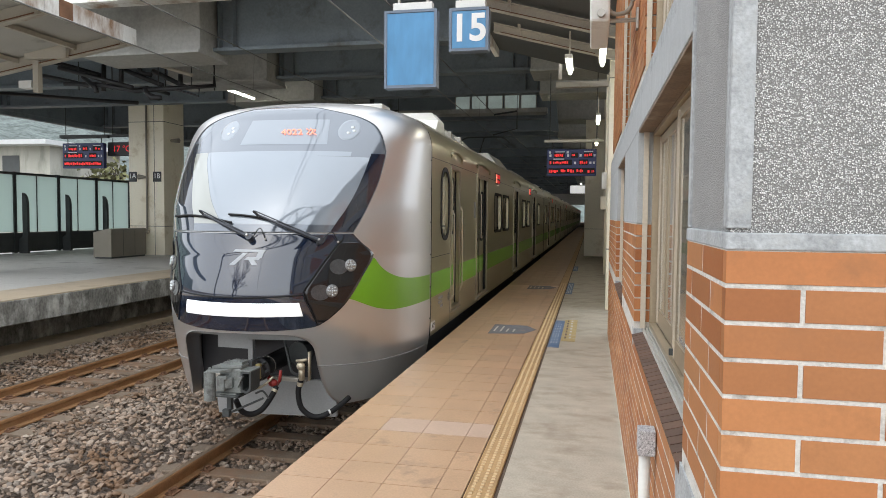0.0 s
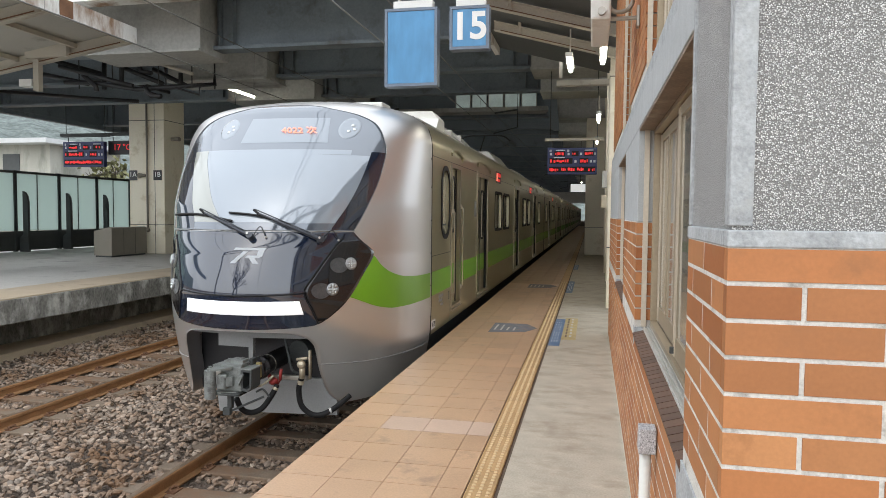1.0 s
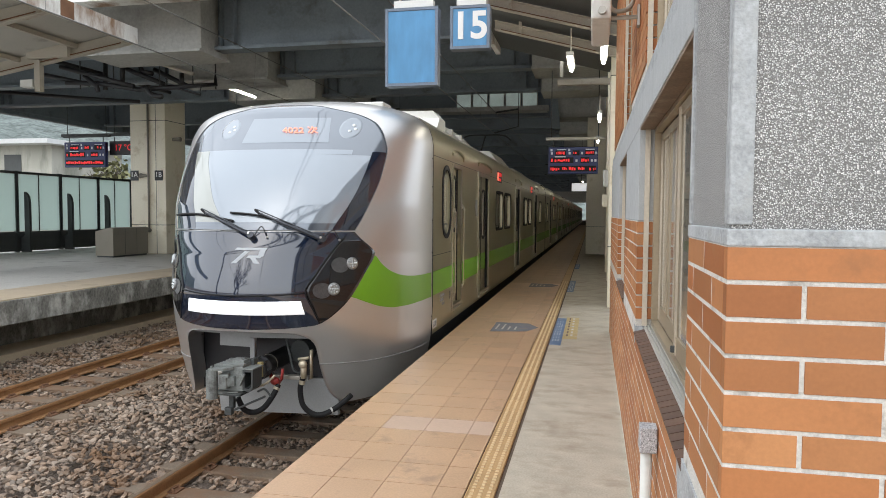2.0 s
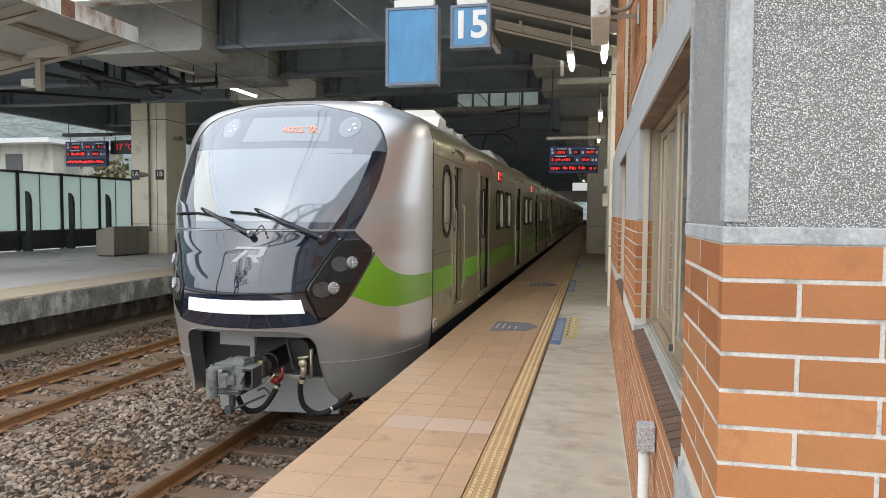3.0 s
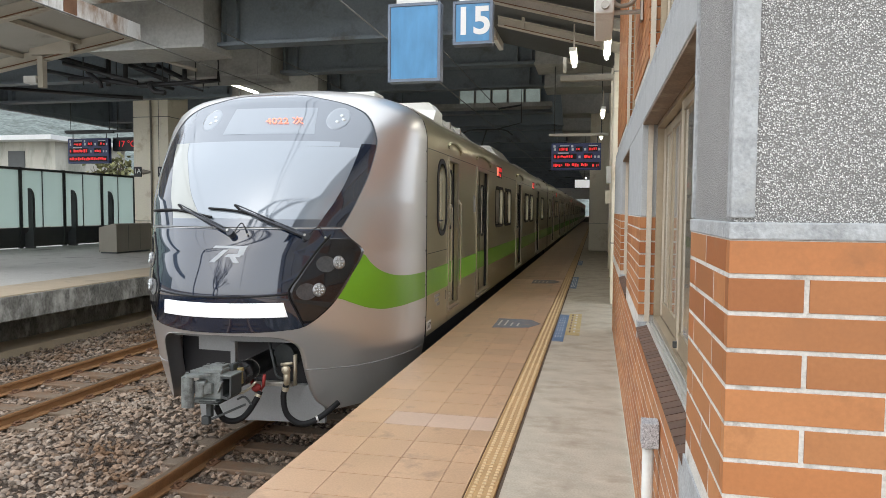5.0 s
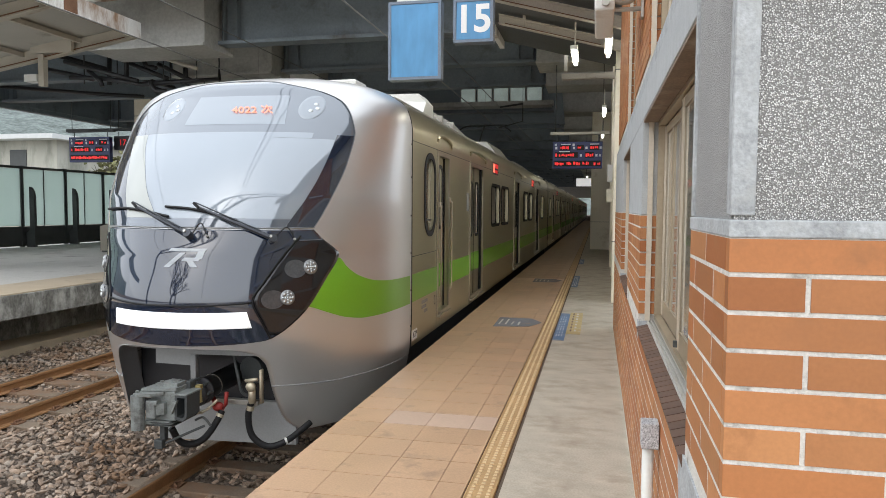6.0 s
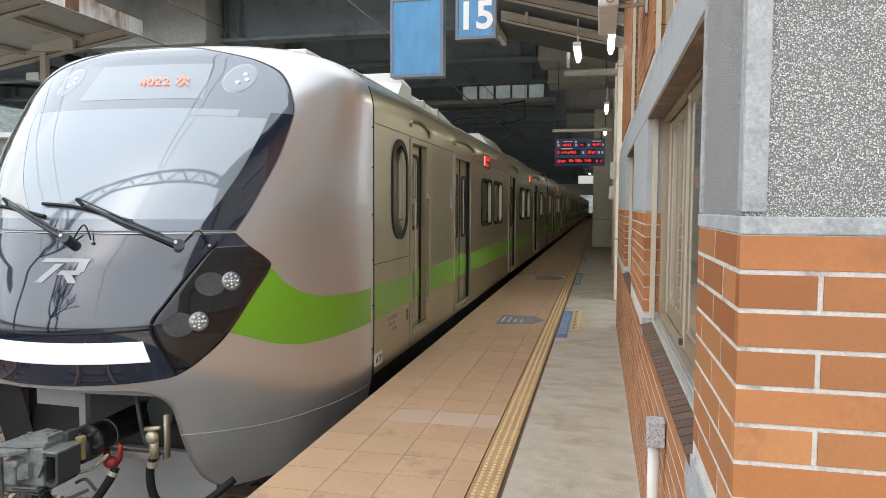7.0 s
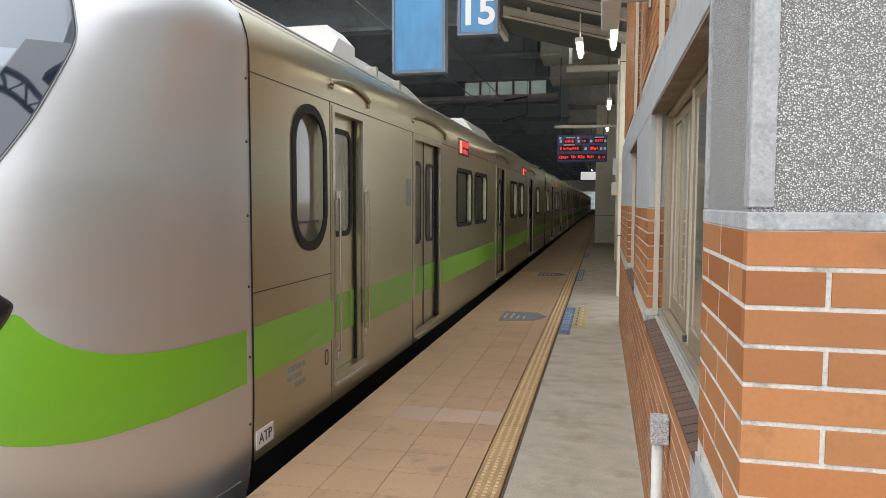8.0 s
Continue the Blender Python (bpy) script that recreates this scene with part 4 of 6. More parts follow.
        part("hose_fitting", tube(bmesh.new(), [a, a + (b - a) * 0.3, a + (b - a) * 0.32, a + (b - a) * 0.6], [0.02, 0.022, 0.031, 0.031], 12), M["brass"], car, "pale metal hose end")
    part("hose_clamp", tube(bmesh.new(), [(0.80, 3.02, -0.478), (0.815, 3.03, -0.473)], 0.031, 12), M["track"], car, "bright hose clamp")
    bm = bmesh.new()
    bmesh.ops.create_icosphere(bm, subdivisions=2, radius=0.05, matrix=Matrix.Translation((0.30, 2.84, -0.17)) @ Matrix.Diagonal((1, 0.8, 0.8, 1)))
    tube(bm, [(0.33, 2.83, -0.24), (0.38, 2.82, -0.14), (0.39, 2.82, -0.04)], 0.016, 8)
    tube(bm, [(0.28, 2.84, -0.17), (0.22, 2.9, -0.12)], 0.02, 8)
    part("valve", bm, M["red"], car, "red cock valve", True)
    bm = bmesh.new()
    bmesh.ops.create_icosphere(bm, subdivisions=2, radius=0.045, matrix=Matrix.Translation((0.57, 2.88, 0.0)) @ Matrix.Diagonal((1, 0.7, 1, 1)))
    tube(bm, [(0.57, 2.9, 0.0), (0.57, 2.9, -0.14)], 0.03, 10)
    tube(bm, [(0.53, 2.87, 0.05), (0.64, 2.86, 0.07)], 0.014, 8)
    box(bm, 0.625, 0.64, 2.92, 2.97, -0.15, 0.13)
    part("valve", bm, M["brass"], car, "pale metal cock valve", True)
    pts = [Vector((0.16 + 0.16 * k / 8, 2.70 + 0.012 * k, -0.20 + 0.10 * k / 8 - 0.03 * math.sin(math.pi * k / 8))) for k in range(9)]
    part("chain", tube(bmesh.new(), pts, [0.009 + 0.005 * (k % 2) for k in range(9)], 6), M["brass"], car, "short steel chain")


def body_shell(car, y0, y1, openings):
    """Car body with real openings in the platform side."""
    bm = bmesh.new()
    ys = sorted({y0, y1, *[o[0] for o in openings], *[o[1] for o in openings]})
    zs = sorted({0.03, 2.2, *[o[2] for o in openings], *[o[3] for o in openings]})
    for a, b in zip(ys, ys[1:]):
        for c, d in zip(zs, zs[1:]):
            if any(o[0] <= a and b <= o[1] and o[2] <= c and d <= o[3] for o in openings):
                continue
            bm.faces.new([bm.verts.new((HALF, *q)) for q in ((a, c), (b, c), (b, d), (a, d))])
    for o in openings:
        a, b, c, d = o[:4]
        dep = HALF - 0.10
        for q in (((a, c), (a, d)), ((b, c), (b, d)), ((a, c), (b, c)), ((a, d), (b, d))):
            bm.faces.new([bm.verts.new((x, *p)) for x, p in ((HALF, q[0]), (HALF, q[1]), (dep, q[1]), (dep, q[0]))])
    bmesh.ops.remove_doubles(bm, verts=bm.verts, dist=0.0005)
    bm.faces.new([bm.verts.new(p) for p in ((-HALF, y0, 0.03), (-HALF, y1, 0.03), (-HALF, y1, 2.2), (-HALF, y0, 2.2))])
    bmesh.ops.recalc_face_normals(bm, faces=bm.faces)
    part("side_wall", bm, M["stainless"], car, "brushed stainless steel side panels")
    bm = bmesh.new()
    prof = [(half_w(z), z) for z in span(2.2, 2.768, 16)]
    prof[0] = (HALF, 2.2)
    prof = prof + [(-x, z) for x, z in prof[::-1]]
    lines = [[bm.verts.new((x, y, z)) for x, z in prof] for y in (y0, y1)]
    for k in range(len(prof) - 1):
        bm.faces.new((lines[0][k], lines[0][k + 1], lines[1][k + 1], lines[1][k]))
    bmesh.ops.recalc_face_normals(bm, faces=bm.faces)
    part("roof", bm, M["stainless"], car, "curved stainless roof", True)
    bm = bx(-HALF + 0.02, HALF - 0.12, y1 - 0.04, y1, 0.0, 2.6)
    part("end_wall", bm, M["dark"], car, "dark car end")
    bm = bx(-1.25, 1.30, y0 + 0.2, y1 - 0.1, -0.35, 0.03)
    part("underframe", bm, M["black"], car, "dark underframe")
    for y in np.arange(y0 + 1.2, y1 - 1.5, 2.7):
        part("equipment_box", bx(-1.1, 1.36, y, y + 1.5, -0.75, -0.36, 0.02), M["black"], car)
    part("gutter", tube(bmesh.new(), [(HALF - 0.09, y0, 2.49), (HALF - 0.09, y1, 2.49)], 0.012, 6), M["alum"], car, "thin roof gutter")
    # solid dark box, the unlit interior given as a colour
    part("interior", bx(-1.2, HALF - 0.35, y0 + 0.1, y1 - 0.1, 0.05, 2.3), M["dark"], car, "dark box for the dim interior behind the windows")


def stripe(car, spans):
    bm = bmesh.new()
    for a, b in spans:
        box(bm, HALF - 0.002, HALF + 0.004, a, b, 0.488, 0.772)
    part("green_stripe", bm, M["green"], car, "bright green waist stripe")


def window(car, a, b, c=1.15, d=1.89):
    f = part("window", ring(bmesh.new(), rounded(a - 0.02, b + 0.02, c - 0.02, d + 0.02, 0.13), rounded(a + 0.03, b - 0.03, c + 0.03, d - 0.03, 0.10), 0.012, on_x(HALF - 0.004)), M["rubber"], car, "rounded side window with black rubber frame")
    part("pane", bx(HALF - 0.05, HALF - 0.035, a, b, c, d), M["pane"], f, "dark reflective glass")
    corner_plate(car, a, b, c, d, 0.12)


def corner_plate(car, a, b, c, d, r, n=6):
    """Fills the corners of a square opening up to the rounded frame."""
    part("corner_plate", ring(bmesh.new(), rounded(a - 0.005, b + 0.005, c - 0.005, d + 0.005, 0.004, n), rounded(a + 0.004, b - 0.004, c + 0.004, d - 0.004, r, n), 0.003, on_x(HALF - 0.004)), M["stainless"], car)


def visor(car, a, b):
    pts = curve_pts([(HALF + 0.005, a, 2.235), (HALF + 0.012, a + 0.05, 2.29), (HALF + 0.012, (a + b) / 2, 2.32), (HALF + 0.012, b - 0.05, 2.27), (HALF + 0.005, b, 2.20)], 6)
    part("door_gutter", tube(bmesh.new(), pts, 0.018, 6), M["stainless"], car, "arched rain gutter above the door")


def passenger_door(car, a, b):
    mid = (a + b) / 2
    part("door_frame", ring(bmesh.new(), [(a - 0.05, 0.10), (b + 0.05, 0.10), (b + 0.05, 2.14), (a - 0.05, 2.14)], [(a, 0.15), (b, 0.15), (b, 2.08), (a, 2.08)], 0.02, on_x(HALF - 0.006)), M["warmsteel"], car, "bright metal door surround")
    for p, q in ((a, mid - 0.004), (mid + 0.004, b)):
        leaf = part("door_leaf", bx(HALF - 0.075, HALF - 0.05, p, q, 0.13, 2.1, 0.006), M["stainless"], car, "stainless sliding door leaf")
        w0, w1 = p + 0.12, q - 0.12
        win = part("door_window", ring(bmesh.new(), rounded(w0 - 0.02, w1 + 0.02, 1.02, 1.88, 0.09), rounded(w0 + 0.02, w1 - 0.02, 1.06, 1.84, 0.07), 0.008, on_x(HALF - 0.052)), M["rubber"], leaf)
        part("pane", prism(bmesh.new(), rounded(w0, w1, 1.04, 1.86, 0.08), 0.004, on_x(HALF - 0.049)), M["pane"], leaf)
        part("leaf_stripe", bx(HALF - 0.052, HALF - 0.047, p, q, 0.488, 0.772), M["green"], leaf, "green stripe")
    # black strips: door seals, widened to darken the recess at the jamb
    part("door_seal", bx(HALF - 0.055, HALF - 0.012, b - 0.035, b - 0.002, 0.13, 2.1), M["rubber"], car)
    part("door_seal", bx(HALF - 0.052, HALF - 0.044, mid - 0.012, mid + 0.012, 0.13, 2.1), M["rubber"], car)
    part("door_step", bx(HALF - 0.01, HALF + 0.05, a - 0.03, b + 0.03, 0.075, 0.105, 0.004), M["warmsteel"], car, "worn metal door sill")
    visor(car, a - 0.05, b + 0.25)


def side_display(car, a, b):
    d = part("side_display", bx(HALF - 0.01, HALF + 0.006, a, b, 2.08, 2.30, 0.004), M["black"], car, "small lit side destination display")
    bm = bx(HALF + 0.004, HALF + 0.010, a + 0.33 * (b - a), b - 0.06, 2.20, 2.275)
    box(bm, HALF + 0.004, HALF + 0.010, a + 0.38 * (b - a), b - 0.14, 2.11, 2.165)
    part("lit_bar", bm, M["led"], d, "red lit bars")
    part("lit_panel", bx(HALF + 0.004, HALF + 0.010, a + 0.05, a + 0.27 * (b - a), 2.11, 2.27), M["ledo"], d, "bright lit panel")


def lines(car, y0, y1, ys):
    bm = bmesh.new()
    box(bm, HALF - 0.002, HALF + 0.002, y0, y1, 2.14, 2.147)
    for y in ys:
        box(bm, HALF - 0.002, HALF + 0.002, y - 0.003, y + 0.003, 0.03, 2.14)
    part("panel_joint", bm, M["dark"], car, "thin dark panel joints")


def roof_unit(car, a, b, w=0.95, h=3.0, material="acwhite"):
    bm = bmesh.new()
    prism(bm, [(-w, 2.6), (w, 2.6), (w, 2.78), (w - 0.22, h), (-w + 0.22, h), (-w, 2.78)], b - a, Matrix(((1, 0, 0, 0), (0, 0, 1, a), (0, 1, 0, 0), (0, 0, 0, 1))))
    u = part("roof_unit", bm, M[material], car, "air conditioning unit on the roof")
    for y in np.arange(a + 0.35, b - 0.4, 0.55):
        for k in range(5):
            part("louvre", bx(w - 0.02, w + 0.02, y, y + 0.38, 2.655 + 0.027 * k, 2.668 + 0.027 * k), M["dark"], u)
    return u


def cab_car():
    car = tagged(empty("train_car", XC), "silver commuter train cab car with green stripe and black mask", "train")
    nose(car)
    underside(car)
    doors = ((7.96, 9.06), (13.50, 14.60), (19.05, 20.2))
    wins = ((10.05, 11.12), (11.36, 12.45), (15.5, 16.6), (16.85, 17.95), (21.1, 22.2))
    openings = [(a, b, 0.13, 2.1) for a, b in doors] + [(a, b, 1.15, 1.89) for a, b in wins] + [(5.82, 6.40, 0.22, 2.08), (5.18, 5.66, 1.17, 2.05)]
    body_shell(car, SEAM, 24.2, openings)
    stripe(car, ((SEAM + 0.008, 5.82), (6.40, 7.91), (9.11, 13.45), (14.65, 19.0), (20.25, 24.2)))
    for a, b in wins:
        window(car, a, b)
    for a, b in doors:
        passenger_door(car, a, b)
    # cab window, tall and rounded
    f = part("cab_window", ring(bmesh.new(), rounded(5.15, 5.69, 1.14, 2.075, 0.255, 10), rounded(5.20, 5.64, 1.20, 2.015, 0.20, 10), 0.014, on_x(HALF - 0.004)), M["rubber"], car, "tall rounded cab side window")
    part("pane", bx(HALF - 0.06, HALF - 0.045, 5.18, 5.66, 1.17, 2.05), M["cabglass"], f, "cab glass with the beige-lit interior in its colour")
    corner_plate(car, 5.18, 5.66, 1.17, 2.05, 0.23, 10)
    part("glass_bar", bx(HALF - 0.045, HALF - 0.035, 5.2, 5.64, 1.315, 1.33), M["dark"], f)
    # cab door
    leaf = part("cab_door", bx(HALF - 0.085, HALF - 0.06, 5.82, 6.40, 0.22, 2.08, 0.006), M["stainless"], car, "narrow stainless cab door")
    part("door_window", ring(bmesh.new(), rounded(5.90, 6.32, 1.20, 1.99, 0.10), rounded(5.94, 6.28, 1.24, 1.95, 0.07), 0.012, on_x(HALF - 0.064)), M["rubber"], leaf)
    part("pane", prism(bmesh.new(), rounded(5.92, 6.30, 1.22, 1.97, 0.08), 0.004, on_x(HALF - 0.061)), M["pane"], leaf)
    part("leaf_stripe", bx(HALF - 0.062, HALF - 0.056, 5.82, 6.40, 0.488, 0.772), M["green"], leaf)
    part("latch", bx(HALF - 0.06, HALF - 0.03, 5.84, 5.90, 1.50, 1.56, 0.005), M["alum"], leaf, "bright latch")
    part("door_frame", ring(bmesh.new(), [(5.78, 0.17), (6.46, 0.17), (6.46, 2.12), (5.78, 2.12)], [(5.82, 0.22), (6.40, 0.22), (6.40, 2.08), (5.82, 2.08)], 0.02, on_x(HALF - 0.006)), M["warmsteel"], car, "bright metal door surround")
    for y, z0, z1 in ((5.86, 0.36, 1.50), (6.47, 0.42, 1.56)):
        bm = tube(bmesh.new(), curve_pts([(HALF, y, z0), (HALF + 0.035, y, z0 + 0.02), (HALF + 0.035, y, z0 + 0.1), (HALF + 0.035, y, (z0 + z1) / 2), (HALF + 0.035, y, z1 - 0.1), (HALF + 0.035, y, z1 - 0.02), (HALF, y, z1)], 4), 0.0095, 8)
        part("grab_rail", bm, M["warmsteel"], car, "bright vertical grab rail", True)
        for z in (z0, z1):
            part("rail_bracket", bx(HALF, HALF + 0.03, y - 0.03, y + 0.03, z - 0.03, z + 0.03, 0.005), M["warmsteel"], car)
    # black jamb strips hold the seal and the shade of the door recess
    part("door_seal", bx(HALF - 0.062, HALF - 0.045, 6.372, 6.398, 0.22, 2.08), M["rubber"], car, "black strip for the door seal and recess shade")
    part("door_seal", bx(HALF - 0.062, HALF - 0.045, 5.822, 5.85, 0.22, 2.08), M["rubber"], car, "black strip for the door seal and recess shade")
    part("door_step", bx(HALF - 0.02, HALF + 0.04, 5.80, 6.44, 0.15, 0.18, 0.004), M["warmsteel"], car, "worn metal door sill")
    visor(car, 5.78, 6.56)
    lines(car, SEAM, 24.2, (5.76, 7.90, 9.14, 13.42, 14.68, 18.98, 20.3))
    part("panel_joint", bx(HALF - 0.002, HALF + 0.002, SEAM, 5.76, 0.955, 0.962), M["dark"], car)
    # small plates
    p = part("plate", bx(HALF - 0.002, HALF + 0.005, 4.66, 4.86, 0.085, 0.19), M["white"], car, "white plate with dark letters")
    letters("ATP", 0.085, Matrix.Translation((HALF + 0.007, 4.76, 0.137)) @ Matrix(((0, 0, 1, 0), (1, 0, 0, 0), (0, 1, 0, 0), (0, 0, 0, 1))), M["dark"], p, 0.001)
    bm = bmesh.new()
    for r in range(3):
        for k in range(5):
            if (r, k) not in ((2, 0), (2, 1), (1, 4)):
                box(bm, HALF - 0.001, HALF + 0.003, 5.06 + 0.055 * k, 5.10 + 0.055 * k, 0.415 - 0.055 * r, 0.45 - 0.055 * r)
    part("marking", bm, M["grey"], car, "small grey unreadable markings")
    part("marking", ring(bmesh.new(), rounded(5.64, 5.70, 0.33, 0.44, 0.028), rounded(5.65, 5.69, 0.34, 0.43, 0.018), 0.003, on_x(HALF)), M["dark"], car)
    part("notice", bx(HALF - 0.001, HALF + 0.003, 7.66, 7.84, 1.42, 1.68), M["grey"], car, "small grey notice with a pictogram")
    side_display(car, 10.16, 10.86)
    side_display(car, 17.6, 18.3)
    bm = bmesh.new()
    front = [(-0.95, 2.62), (0.95, 2.62), (0.95, 2.92), (0.84, 3.04), (-0.84, 3.04), (-0.95, 2.92)]
    prism(bm, front, 0.42, Matrix(((1, 0, 0, 0), (0, 0, 1, 7.18), (0, 1, 0, 0), (0, 0, 0, 1))))
    for v in bm.verts:
        if v.co.y < 7.3 and v.co.z < 2.7:
            v.co.y -= 0.3
    part("roof_fairing", bm, M["acwhite"], car, "white sloping front of the roof equipment")
    roof_unit(car, 7.61, 10.4, 0.90, 3.0, "sheet")
    for y0, y1, dz in ((7.62, 7.68, 0.02), (8.35, 8.41, 0.03), (9.2, 9.26, 0.03)):
        part("roof_rib", bx(-0.90, 0.92, y0, y1, 2.6, 2.86 + dz, 0.008), M["alum"], car, "dull metal rib of the roof equipment")
    roof_unit(car, 14.2, 16.6, 0.9, 3.05)
    roof_unit(car, 19.5, 22.5, 0.9, 2.95)
    part("aerial", bx(0.42, 0.80, 4.75, 5.1, 2.66, 2.80, 0.02), M["acwhite"], car, "flat pale aerial box on the roof")
    part("roof_edge_rail", tube(bmesh.new(), [(1.24, SEAM + 0.03, 2.58), (1.24, 24.1, 2.58)], 0.014, 8), M["track"], car, "bright metal edge strip of the roof")
    # pantograph
    bm = bx(-0.6, 0.6, 17.0, 18.4, 2.76, 2.86)
    tube(bm, [(0, 18.2, 2.86), (0, 17.2, 3.35), (0, 18.0, 3.85)], 0.03, 8)
    tube(bm, curve_pts([(-0.8, 18.0, 3.7), (-0.55, 18.0, 3.86), (0, 18.0, 3.88), (0.55, 18.0, 3.86), (0.8, 18.0, 3.7)], 6), 0.022, 8)
    for x in (-0.4, 0.4):
        tube(bm, [(x, 17.1, 2.8), (x, 17.1, 2.98)], [0.06, 0.05], 10)
    part("pantograph", bm, M["dark"], car, "dark folded arm pantograph")
    return car


def middle_car():
    car = tagged(empty("train_car", XC), "stainless passenger car of the commuter train with green stripe", "train")
    doors = ((27.3, 28.4), (33.2, 34.3), (39.1, 40.2))
    wins = ((25.2, 26.2), (29.6, 30.7), (31.0, 32.1), (35.5, 36.6), (36.9, 38.0), (41.4, 42.5))
    body_shell(car, 24.6, 44.2, [(a, b, 0.13, 2.1) for a, b in doors] + [(a, b, 1.15, 1.89) for a, b in wins])
    stripe(car, ((24.6, 27.25), (28.45, 33.15), (34.35, 39.05), (40.25, 44.2)))
    for a, b in wins:
        window(car, a, b)
    for a, b in doors:
        passenger_door(car, a, b)
    lines(car, 24.6, 44.2, (27.2, 28.5, 33.1, 34.4, 39.0, 40.3))
    side_display(car, 30.0, 30.7)
    roof_unit(car, 29, 33, 0.9, 2.95)
    roof_unit(car, 37, 41, 0.9, 2.95)
    part("gangway", bx(-0.6, 0.6, 24.15, 24.65, 0.1, 2.3), M["rubber"], car, "black gangway bellows")
    return car


cars = [cab_car(), middle_car()]
for k in range(1, 5):
    cars.append(copy_thing(cars[1], Matrix.Translation((XC, 20.0 * k, 0))))
for c in cars:
    c["group"] = "cars of the train"

MOVES = ((0.0, 0.03), (1.0, 0.03), (2.0, 0.03), (3.0, 0.028), (3.5, 0.0), (4.0, -0.083), (4.5, -0.211), (5.25, -0.525), (6.0, -1.041), (6.5, -1.596), (7.0, -2.346), (7.5, -3.292), (8.0, -4.454))


def motions():
    for k, c in enumerate(cars):
        base = 0.0 if k < 2 else 20.0 * (k - 1)
        walk(c, [(t, pose(XC, base + d, 0)) for t, d in MOVES])


# ---------------------------------------------------------------- station building
WX = 1.91            # wall face towards the track
FY = -2.02           # end face of the building
COURSE = 0.0628
TOP = 1.411


def piece_mesh(name, sx, sy, sz, material, bevel=0.003):
    bm = bx(-sx / 2, sx / 2, -sy / 2, sy / 2, -sz / 2, sz / 2, bevel) if bevel else bx(-sx / 2, sx / 2, -sy / 2, sy / 2, -sz / 2, sz / 2)
    me = bpy.data.meshes.new(name)
    bm.to_mesh(me)
    bm.free()
    me.materials.append(material)
    return me


PIECES = {}


def piece(name, parent, x0, x1, y0, y1, z0, z1, material, bevel=0.0006):
    key = (name, round(x1 - x0, 3), round(y1 - y0, 3), round(z1 - z0, 3), material.name)
    if key not in PIECES:
        PIECES[key] = piece_mesh(name, x1 - x0, y1 - y0, z1 - z0, material, bevel)
    ob = new(name, PIECES[key])
    ob.parent = parent
    ob.location = ((x0 + x1) / 2, (y0 + y1) / 2, (z0 + z1) / 2)
    return ob


def blocks(name, cells, material, parent, label=""):
    """Many small blocks in one mesh, for pieces too far off to tell apart singly."""
    v, f = [], []
    for x0, x1, y0, y1, z0, z1 in cells:
        k = len(v)
        v += [(x0, y0, z0), (x1, y0, z0), (x1, y1, z0), (x0, y1, z0), (x0, y0, z1), (x1, y0, z1), (x1, y1, z1), (x0, y1, z1)]
        f += [(k, k + 3, k + 2, k + 1), (k + 4, k + 5, k + 6, k + 7), (k, k + 1, k + 5, k + 4), (k + 1, k + 2, k + 6, k + 5), (k + 2, k + 3, k + 7, k + 6), (k + 3, k, k + 4, k + 7)]
    me = bpy.data.meshes.new(name)
    me.from_pydata(v, [], f)
    me.materials.append(material)
    ob = new(name, me)
    ob.parent = parent
    return tagged(ob, label, kind="stuff")


BAYS = ((-1.53, 0.38), (1.75, 3.05))           # window bays along the wall
PIERS = ((0.38, 1.75), (3.05, 5.4))


